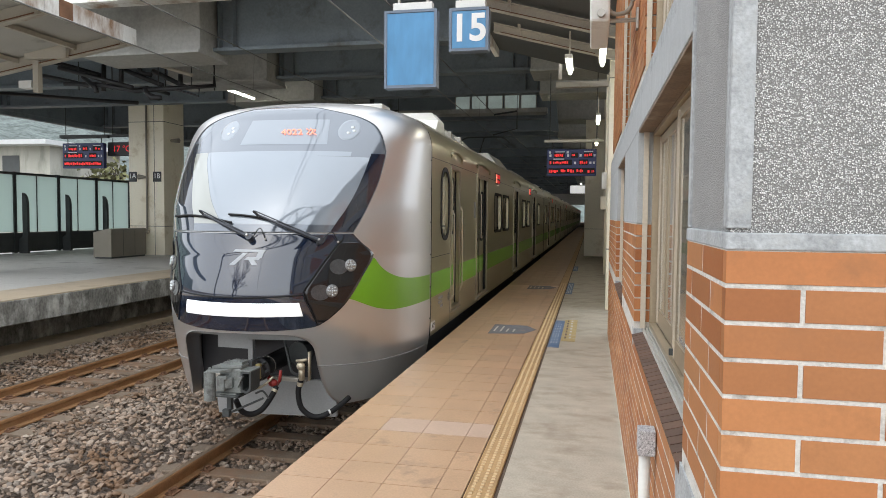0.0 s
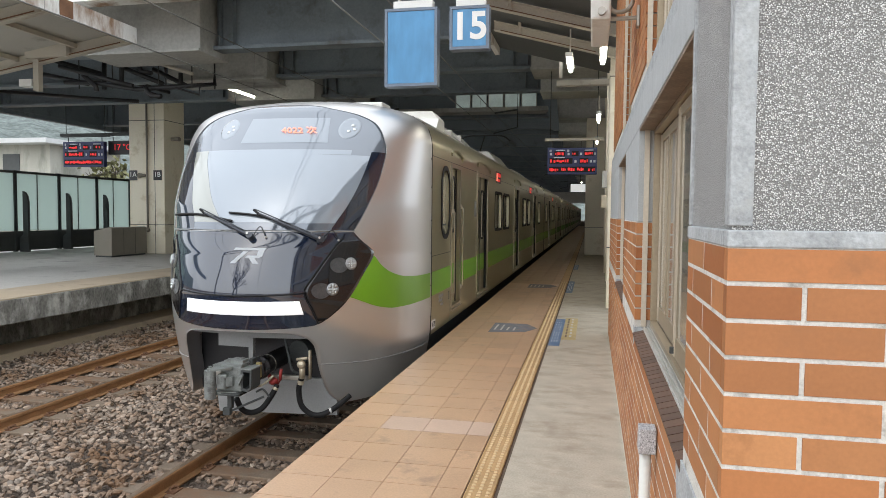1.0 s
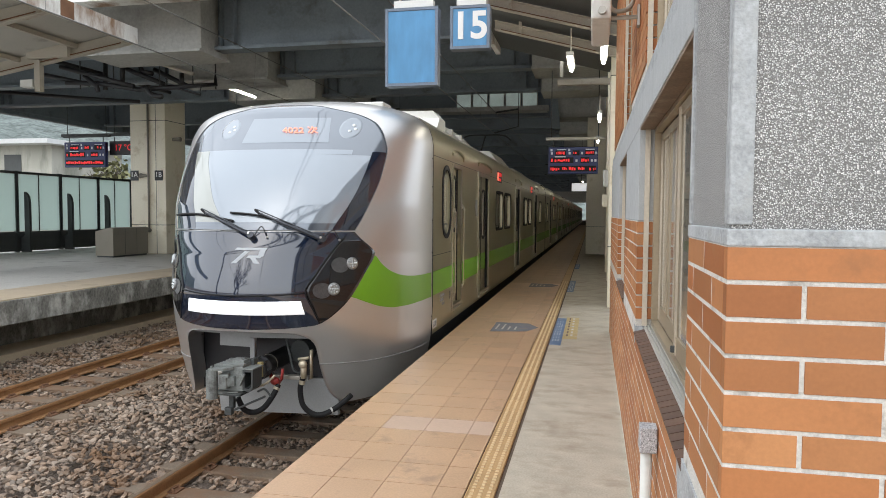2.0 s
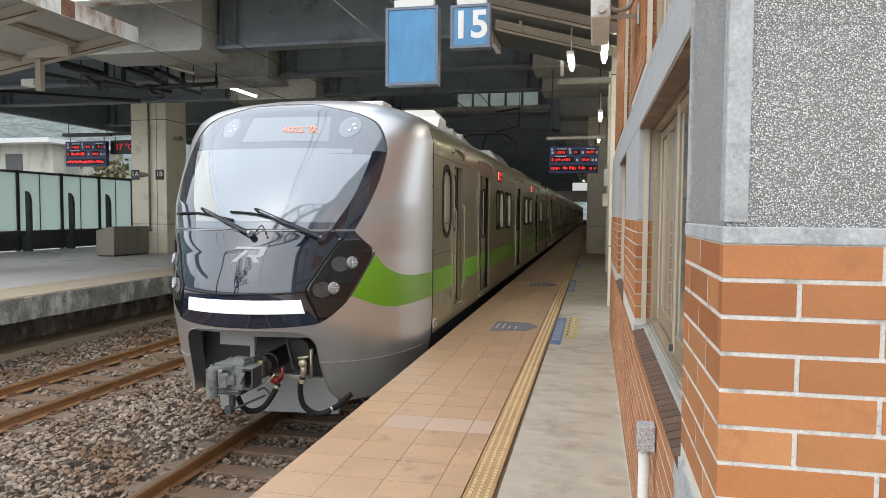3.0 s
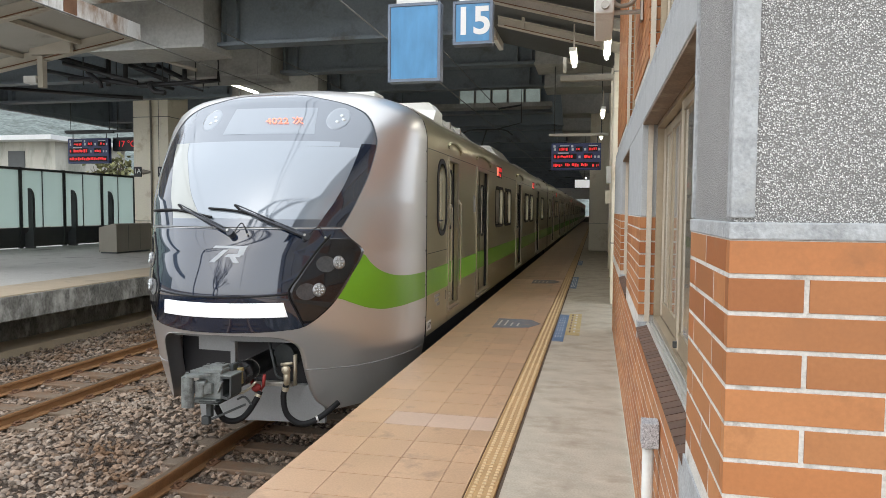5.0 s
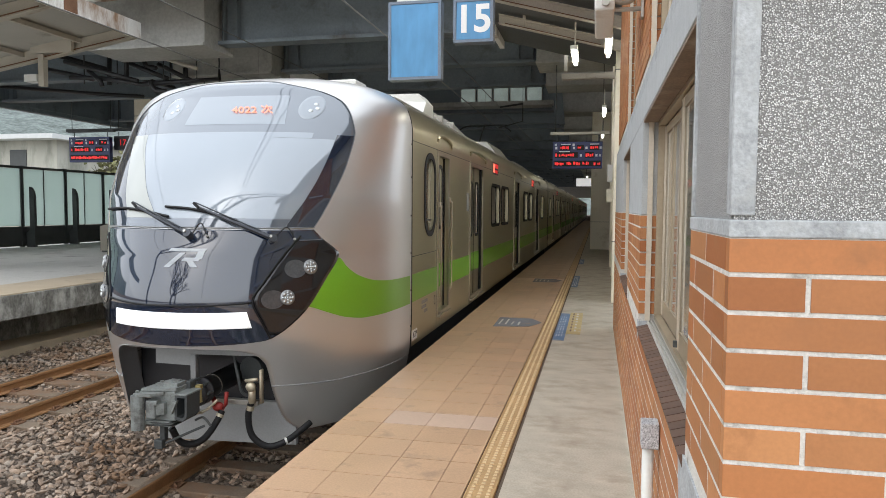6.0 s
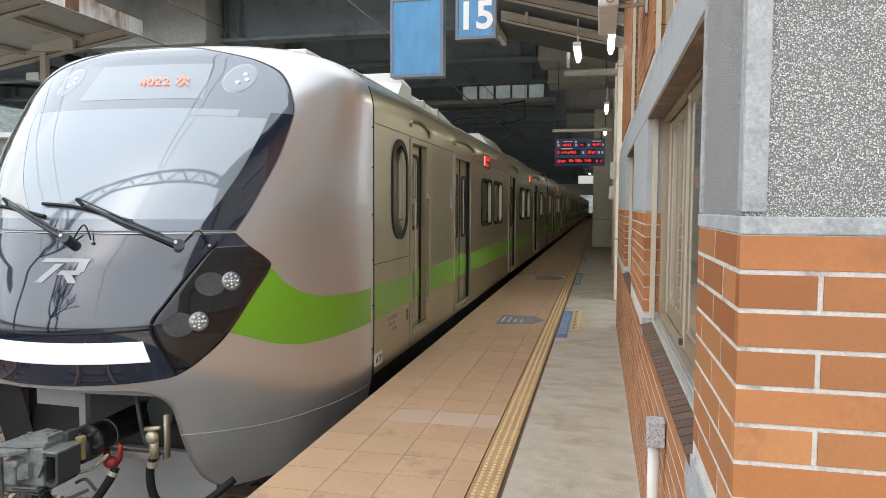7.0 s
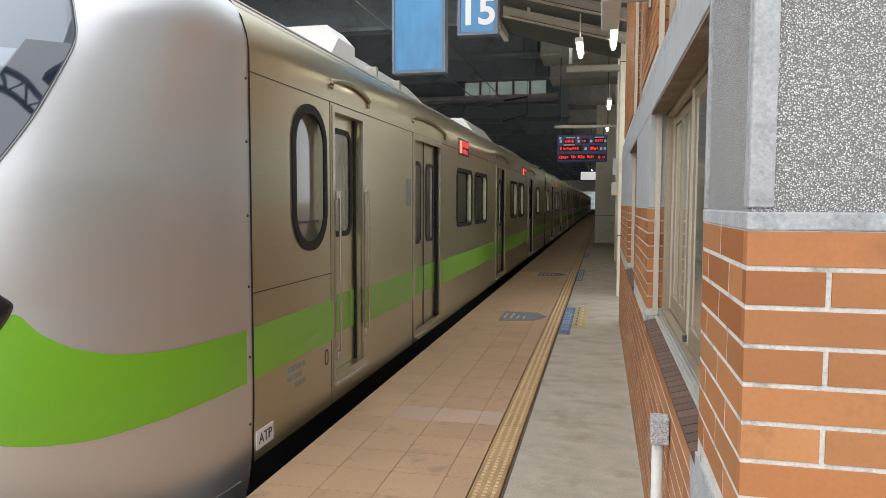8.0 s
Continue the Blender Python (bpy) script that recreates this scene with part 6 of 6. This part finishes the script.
def cabinet():
    c = tagged(empty("metal_cabinet", -13.35, 16.65, 0), "brown-grey metal cabinet with sloping top beside the column", "cabinet")
    bm = bmesh.new()
    prism(bm, [(-0.32, 0.05), (0.32, 0.05), (0.32, 0.93), (0.24, 0.95), (-0.32, 0.82)], 1.75, Matrix(((1, 0, 0, 0), (0, 0, 1, -0.87), (0, 1, 0, 0), (0, 0, 0, 1))))
    part("body", bm, M["boxmetal"], c)
    for y in (-0.3, 0.28):
        part("door_gap", bx(0.319, 0.323, y, y + 0.012, 0.08, 0.9), M["dark"], c)
    part("base", bx(-0.29, 0.29, -0.84, 0.85, 0.0, 0.05), M["dark"], c)


def fence():
    f = structure(empty("fence", -18.0), "glass noise screen with dark steel posts along the far platform", "fence")
    y = 5.0
    post = pane = stay = None
    while y < 40:
        for name, bm, m, lb in (("post", bx(-0.06, 0.06, y - 0.06, y + 0.06, 0, 2.85), M["dark"], "dark steel post"),
                                ("frosted_pane", bx(-0.02, 0.02, y + 0.06, y + 0.98, 0.74, 2.74), M["frosted"], "pale green frosted glass pane"),
                                ("frosted_pane", bx(-0.02, 0.02, y + 1.02, y + 1.98, 0.74, 2.74), M["frosted"], "pale green frosted glass pane"),
                                ("top_rail", bx(-0.05, 0.05, y + 0.06, y + 1.98, 2.75, 2.83), M["dark"], ""),
                                ("glazing_bar", bx(-0.025, 0.025, y + 0.98, y + 1.02, 0.7, 2.75), M["dark"], ""),
                                ("kick_panel", bx(-0.04, 0.04, y + 0.06, y + 1.98, 0.04, 0.72), M["dark"], "dark lower panel")):
            part(name, bm, m, f, lb)
        bm = bmesh.new()
        pr = [(0.06, 0.0), (0.42, 0.0), (0.42, 1.75), (0.38, 1.95), (0.30, 2.08), (0.22, 2.12), (0.22, 0.6), (0.06, 0.5)]
        prism(bm, pr, 0.10, Matrix(((1, 0, 0, 0), (0, 0, 1, y + 0.12), (0, 1, 0, 0), (0, 0, 0, 1))))
        part("stay", bm, M["dark"], f, "rounded steel stay in front of the screen")
        y += 2.04


def far_canopy():
    """Sloping canopy over the near end of the far platform, with a rusty white edge."""
    c = structure(finish("canopy", sloped(bmesh.new(), (-7.5, 5.13), (-13.6, 4.14), 5.2, 9.35, 0.03), M["sheet"]), "grey sheet canopy over the far platform with rusty white fascia", "canopy")
    part("fascia", bx(-7.54, -7.44, 5.2, 9.4, 4.86, 5.18, 0.004), M["fascia"], c, "white fascia with rust stains")
    part("splice_plate", bx(-7.438, -7.43, 7.3, 7.62, 4.87, 5.17), M["rust"], c, "rusty bolted splice plate")
    for y in (9.3, 7.1, 5.3):
        bm = sloped(bmesh.new(), (-7.5, 4.86), (-13.6, 3.87), y - 0.07, y + 0.07, 0.02)
        sloped(bm, (-7.5, 4.86), (-13.6, 3.87), y - 0.01, y + 0.01, 0.26)
        part("rafter", bm, M["canopy"], c, "cream steel rafter with rust")
        part("rust_streak", sloped(bmesh.new(), (-7.7, 4.855), (-12.9, 4.012), y - 0.076, y - 0.0705, 0.022), M["rust"], c, "rust along the rafter flange")
    for x in (-8.8, -10.2, -11.6, -13.0):
        z = 5.02 + (x + 7.5) * 0.1624
        part("purlin", bx(x - 0.04, x + 0.04, 5.2, 9.35, z, z + 0.09), M["canopy"], c)
    part("hanger", bx(-9.75, -9.62, 9.2, 9.32, 3.95, 4.6), M["canopy"], c)
    part("valve_box", bx(-10.1, -9.8, 9.2, 9.4, 4.05, 4.2), M["acwhite"], c)
    part("stiffener", bx(-9.9, -8.9, 9.15, 9.25, 4.62, 4.9), M["canopy"], c)


def pipes():
    g = structure(empty("pipework"), "black drain pipes hung under the deck beside the column", "pipes")
    runs = [[(-11.72, 12.4, 4.78), (-10.77, 12.4, 4.73), (-9.61, 12.4, 4.54), (-8.48, 12.4, 4.57), (-7.45, 12.4, 4.6), (-7.47, 12.4, 5.5)],
            [(-10.75, 12.64, 5.39), (-9.89, 12.64, 5.03), (-9.04, 12.64, 4.7)],
            [(-9.48, 12.88, 5.13), (-9.03, 12.88, 4.92), (-8.53, 12.88, 4.68)],
            [(-10.14, 12.52, 5.46), (-10.15, 12.52, 4.71)],
            [(-10.83, 12.76, 5.34), (-10.85, 12.76, 4.63)],
            [(-9.35, 12.4, 4.63), (-9.27, 12.4, 4.43), (-8.98, 12.4, 4.33)],
            [(-9.82, 12.64, 5.4), (-9.66, 12.64, 5.04), (-9.37, 12.64, 4.98)],
            [(-8.69, 12.88, 5.01), (-8.69, 12.88, 4.71)],
            [(-12.57, 12.52, 5.05), (-11.13, 12.52, 4.74)],
            [(-18.5, 17.0, 5.55), (-14.2, 17.0, 5.15), (-12.9, 17.0, 5.05)],
            [(-12.6, 12.5, 5.5), (-11.9, 17.2, 5.35)],
            [(-11.71, 12.2, 5.15), (-9.59, 12.2, 4.58)],
            [(-9.24, 12.2, 4.57), (-9.18, 12.2, 4.43), (-9.08, 12.2, 4.33), (-8.8, 12.2, 4.31)],
            [(-11.05, 12.25, 4.91), (-10.69, 12.25, 4.62), (-10.66, 12.25, 4.5)]]
    for r in runs:
        part("pipe", tube(bmesh.new(), r, 0.06, 10), M["black"], g, "black drain pipe", True)
    part("conduit", tube(bmesh.new(), [(-8.4, 12.2, 4.5), (-7.76, 12.2, 4.32), (-7.74, 12.2, 4.52)], 0.025, 8), M["black"], g)
    part("conduit", tube(bmesh.new(), [(-8.94, 12.2, 5.14), (-7.93, 12.2, 4.83)], 0.045, 10), M["canopy"], g, "cream pipe among the black ones", True)
    for x, y in ((-11.3, 12.4), (-10.4, 12.5), (-9.0, 12.4), (-8.2, 12.6), (-9.2, 13.0), (-8.6, 15.5), (-7.8, 13.0)):
        part("hanger", tube(bmesh.new(), [(x, y, 4.6), (x, y, 6.35)], 0.015, 6), M["dark"], g)
    part("tray", bx(-11.2, -10.9, 9.5, 60, 5.42, 5.50), M["steel"], g, "grey cable tray")


def overhead_wires():
    for x, z0, z1 in ((XC, 4.15, 4.85), (XF, 4.20, 4.97)):
        g = tagged(empty("overhead_wire", x), "catenary wires above the track", "wire", "overhead wires")
        part("contact_wire", tube(bmesh.new(), [(0, -30, z0), (0, 120, z0)], 0.011, 6), M["wire"], g)
        part("messenger_wire", tube(bmesh.new(), [(0.03, -30, z1), (0.03, 120, z1)], 0.011, 6), M["wire"], g)
        for y in range(-25, 100, 6):
            part("dropper", tube(bmesh.new(), [(0.0, y, z0), (0.03, y, z1)], 0.004, 4), M["wire"], g)
        for y in (20, 45, 70):
            bm = tube(bmesh.new(), [(0.0, y, z0 + 0.02), (0.8, y, z0 + 0.22), (0.8, y, 6.3)], 0.025, 8)
            tube(bm, [(0.03, y, z1), (0.8, y, z1 + 0.1)], 0.03, 8)
            part("steady_arm", bm, M["dark"], g, "dark insulator arm")


def concourse_windows():
    w = structure(finish("wall_concourse", bx(-6.5, 0.15, 22.3, 22.5, 5.15, 6.35), M["steel"]), "blue-grey concourse wall with a row of windows", "wall")
    for k in range(5):
        x = -3.35 + 0.61 * k
        win = part("window", ring(bmesh.new(), [(x, 5.36), (x + 0.58, 5.36), (x + 0.58, 5.96), (x, 5.96)], [(x + 0.03, 5.39), (x + 0.55, 5.39), (x + 0.55, 5.93), (x + 0.03, 5.93)], 0.03, on_y(22.3)), M["alum"], w)
        part("pane", bx(x + 0.02, x + 0.56, 22.28, 22.295, 5.38, 5.94), M["litpane"], win, "pale lit window pane")
    part("ledge", bx(-6.4, 0.1, 21.6, 22.3, 5.14, 5.30), M["deck"], w, "pale concrete ledge below the windows")
    part("apron_panel", bx(-6.4, 0.1, 26.9, 27.2, 5.14, 6.1), M["steel"], w, "wide blue-grey panel behind the ledge")
    part("apron_panel", bx(-6.4, 0.1, 33.0, 33.3, 5.0, 5.6), M["steel"], w)
    part("haunch", prism(bmesh.new(), [(-0.3, 6.0), (0.35, 6.0), (0.5, 4.5), (0.28, 4.5)], 0.3, on_y(22.3)), M["steel"], w, "dark sloping haunch beside the windows")


M["litpane"] = mat("pale_lit_pane", (0.42, 0.50, 0.47), 0.3, vary=0.3, scale=1.5, emit=0.18)
far_pillar()
cabinet()
fence()
far_canopy()
pipes()
overhead_wires()
concourse_windows()


# ---------------------------------------------------------------- distance
def hills():
    rs = random.Random(4)
    bm = bmesh.new()
    n = 90
    rows = []
    for j in range(7):
        line = []
        for i in range(n + 1):
            a = radians(78 + 110 * i / n)
            r = 330 + 60 * j
            h = (52 + 70 * noise.noise((math.cos(a) * 2.2, math.sin(a) * 2.2, 0.3)) ** 2 + 40 * j / 6) * math.sin(math.pi * min(1, j / 6 + 0.15) / 2) if j else -2
            line.append(bm.verts.new((r * math.cos(a), r * math.sin(a), h + rs.uniform(-2, 2) * (j > 0))))
        rows.append(line)
    for r, s in zip(rows, rows[1:]):
        for k in range(n):
            bm.faces.new((r[k], r[k + 1], s[k + 1], s[k]))
    ob = finish("backdrop_hill", bm, M["hill"], smooth=True)
    structure(ob, "hazy wooded hills in the distance", "hill")


def far_house():
    h = tagged(empty("house", -54.5, 46, BALLAST_Z), "weathered grey low building with a pale sheet roof", "house")
    part("wall", bx(-14, 16, -4, 4, 0, 7.6), M["farwall"], h, "stained grey walls")
    part("roof", bx(-15, 17, -5.5, 5, 7.6, 7.95), M["farroof"], h, "pale sheet roof")
    for k in range(8):
        x = -12 + 3.4 * k
        w = part("window", bx(x, x + 1.5, -4.06, -3.98, 5.2, 6.9), M["dark"], h)
        part("sill", bx(x - 0.1, x + 1.6, -4.15, -3.98, 5.1, 5.2), M["farroof"], w)
    for x0, x1, m in ((-13.6, -9.5, "farroof"), (-3.2, -1.0, "bronze"), (2.0, 4.6, "smooth"), (7.6, 10.0, "lplat")):
        part("wall_sheet", bx(x0, x1, -4.05, -3.99, 4.75, 7.4), M[m], h, "faded wall sheet")
    part("lean_to", bx(-10, 20, -9, -4.02, 0, 4.7), M["farwall"], h, "mossy lower wall")


def tree(x, y, z, h, seed, name="tree", leaves=900, label="bushy small tree behind the fence"):
    rs = random.Random(seed)
    t = tagged(empty(name, x, y, z), label, "tree")
    bm = bmesh.new()
    tips = []

    def grow(p, d, l, r, depth):
        q = p + d * l
        mid = p + d * l * 0.5 + Vector((rs.uniform(-1, 1), rs.uniform(-1, 1), 0)) * l * 0.06
        tube(bm, [p, mid, q], [r, r * 0.85, r * 0.65], 6 if depth < 2 else 4, cap=False)
        if depth == 4:
            tips.append(q)
            return
        for k in range(3 if depth else 4):
            nd = (d + Vector((rs.uniform(-1, 1), rs.uniform(-1, 1), rs.uniform(-0.25, 0.7))) * 0.75).normalized()
            grow(q, nd, l * rs.uniform(0.55, 0.8), r * 0.6, depth + 1)
    grow(Vector((0, 0, 0)), Vector((0, 0, 1)), h * 0.33, h * 0.022, 0)
    part("trunk", bm, M["bark"], t, "thin grey-brown trunk and limbs")
    if leaves:
        v, f = [], []
        for k in range(leaves):
            c = rs.choice(tips) + Vector((rs.gauss(0, 1), rs.gauss(0, 1), rs.gauss(0, 1))) * h * 0.045
            a = Vector((rs.uniform(-1, 1), rs.uniform(-1, 1), rs.uniform(-1, 1))).normalized() * h * 0.022
            b = a.orthogonal().normalized() * h * 0.014
            i = len(v)
            v += [c - a, c + b, c + a, c - b]
            f.append((i, i + 1, i + 2, i + 3))
        me = bpy.data.meshes.new("crown")
        me.from_pydata([p[:] for p in v], [], f)
        me.materials.append(M["leaf"])
        o = new("crown", me)
        o.parent = t
        tagged(o, "sparse yellow-green leaves", kind="stuff")


def gantry(y):
    """Arched truss over the tracks, outside the canopies."""
    g = tagged(empty("catenary_gantry", -0.5, y, BALLAST_Z), "arched steel lattice gantry over the tracks in the open", "gantry")
    n = 18
    top, low = [], []
    for k in range(n + 1):
        u = -1 + 2 * k / n
        top.append(Vector((9.0 * u, 0, 8.7 + 1.1 * (1 - u * u))))
        low.append(Vector((9.0 * u, 0, 7.7 + 1.1 * (1 - u * u))))
    part("top_chord", tube(bmesh.new(), top, 0.09, 8), M["dark"], g)
    part("bottom_chord", tube(bmesh.new(), low, 0.09, 8), M["dark"], g)
    for k in range(n):
        a, b = (low[k], top[k + 1]) if k % 2 == 0 else (top[k], low[k + 1])
        part("lattice_bar", tube(bmesh.new(), [a, b], 0.055, 6), M["dark"], g)
    for s in (-1, 1):
        part("post", tube(bmesh.new(), [(9.0 * s, 0, 0), (9.0 * s, 0, 8.7)], 0.14, 10), M["dark"], g)


structure(finish("deck_edge_beam", bx(-19.5, -19.0, 9.4, 80, 5.1, 6.4, 0.01), M["steel"]), "grey steel edge beam of the overhead deck", "beam")
hills()
far_house()
tree(-24.0, 30.5, BALLAST_Z, 6.5, 3, leaves=260)
tree(-25.6, 33.0, BALLAST_Z, 6.0, 9, leaves=200)
tree(-7.5, -9.5, BALLAST_Z, 11.0, 21, leaves=0, label="bare branched tree beside the open track")
tree(-9.0, -15.0, BALLAST_Z, 12.0, 31, leaves=0, label="bare branched tree beside the open track")
gantry(-4.2)


# ---------------------------------------------------------------- floor tiles and markings
def floor_tiles():
    cols = ((0.0, 0.3), (0.3, 0.6), (0.6, 0.9), (0.9, 1.055))
    meshes = {}
    far = []
    for k in range(-8, 300):
        y = 0.3 * k
        for i, (a, b) in enumerate(cols):
            if k < 38:
                pale = k == 4 and i > 0
                key = (i == 3, pale)
                if key not in meshes:
                    meshes[key] = tile_mesh(b - a, 0.3, "tile", M["tile_pale" if pale else "tile"])
                o = new("tile", meshes[key])
                o.parent = plat
                o.location = (a, y, 0)
            else:
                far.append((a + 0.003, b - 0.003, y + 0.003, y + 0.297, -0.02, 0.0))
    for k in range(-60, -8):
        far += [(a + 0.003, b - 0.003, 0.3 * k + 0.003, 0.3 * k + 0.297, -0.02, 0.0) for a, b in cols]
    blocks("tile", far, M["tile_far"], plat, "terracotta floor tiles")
    bm = bx(0.002, 0.153, 0.002, 0.298, -0.02, 0.002, 0.002)
    for x in (0.006, 0.144):
        box(bm, x, x + 0.005, 0.003, 0.297, 0.0, 0.005)
    for c in range(3):
        for r in range(7):
            x, y = 0.033 + 0.045 * c, 0.024 + 0.042 * r
            t = [bm.verts.new((x + u * 0.7, y + v * 0.7, 0.007)) for u, v in ((-0.011, -0.011), (0.011, -0.011), (0.011, 0.011), (-0.011, 0.011))]
            l = [bm.verts.new((x + u, y + v, 0.0015)) for u, v in ((-0.011, -0.011), (0.011, -0.011), (0.011, 0.011), (-0.011, 0.011))]
            fs = [bm.faces.new(t)] + [bm.faces.new((l[q], l[(q + 1) % 4], t[(q + 1) % 4], t[q])) for q in range(4)]
            for f in fs:
                f.material_index = 1
    me = bpy.data.meshes.new("tactile_tile")
    bm.to_mesh(me)
    bm.free()
    me.materials.append(M["tactile"])
    me.materials.append(M["stud"])
    far = []
    for k in range(-8, 300):
        if k < 40:
            o = new("tactile_tile", me)
            o.parent = plat
            o.location = (1.06, 0.3 * k, 0)
        else:
            y = 0.3 * k
            far.append((1.062, 1.213, y, y + 0.298, -0.02, 0.002))
            for c in range(3):
                far.append((1.082 + 0.0475 * c, 1.098 + 0.0475 * c, y + 0.01, y + 0.29, 0.0, 0.006))
    blocks("tactile_tile", far, M["tactile"], plat, "yellow tactile strip")


M["tile_pale"] = mat("pale_replacement_tile", (0.52, 0.375, 0.28), 0.5, vary=0.08, scale=3, bump=0.05, rand=0.04)
floor_tiles()


def flat_mark(name, outline, material, label, z=0.004):
    ob = tagged(finish(name, prism(bmesh.new(), outline, 0.0025, Matrix.Translation((0, 0, z - 0.0025 + 0.0005))), material), label, "floor marking", "floor markings")
    return ob


def markings():
    rs = random.Random(2)
    for y in (5.2, 10.55):
        m = flat_mark("floor_marking", [(0.46, y), (0.90, y + 0.1), (1.03, y + 0.42), (0.88, y + 0.72), (0.45, y + 0.74)], M["greymark"], "worn grey-blue arrow-shaped waiting mark on the tiles")
        for k in range(4):
            bm = bmesh.new()
            x = 0.5 + 0.08 * k
            box(bm, x, x + 0.022, y + 0.18, y + 0.2 + rs.uniform(0.2, 0.4), 0.0045, 0.0062)
            part("worn_text", bm, M["mortar"], m)
    for y0, y1, yel in ((4.48, 6.5, True), (9.86, 12.1, False), (15.5, 17.2, False)):
        m = flat_mark("floor_marking", [(1.235, y0), (1.36, y0), (1.36, y1), (1.235, y1)], M["bluemark"], "worn blue floor sticker with white characters")
        y = y0 + 0.25
        while y < y1 - 0.25:
            for u in (1.255, 1.285, 1.315):
                part("worn_text", bx(u, u + 0.012, y, y + rs.uniform(0.04, 0.15), 0.0045, 0.006), M["pale"], m)
            y += 0.2
        if yel:
            m = flat_mark("floor_marking", [(1.363, y0 + 0.42), (1.53, y0 + 0.42), (1.53, y1 + 0.1), (1.363, y1 + 0.1)], M["yellowmark"], "worn yellow floor sticker with faded characters")
            y = y0 + 0.6
            while y < y1 - 0.1:
                part("worn_text", bx(1.40, 1.42, y, y + 0.12, 0.0045, 0.006), M["brown"], m)
                part("worn_text", bx(1.45, 1.475, y + 0.02, y + 0.12, 0.0045, 0.006), M["mortar"], m)
                y += 0.22


markings()
motions()
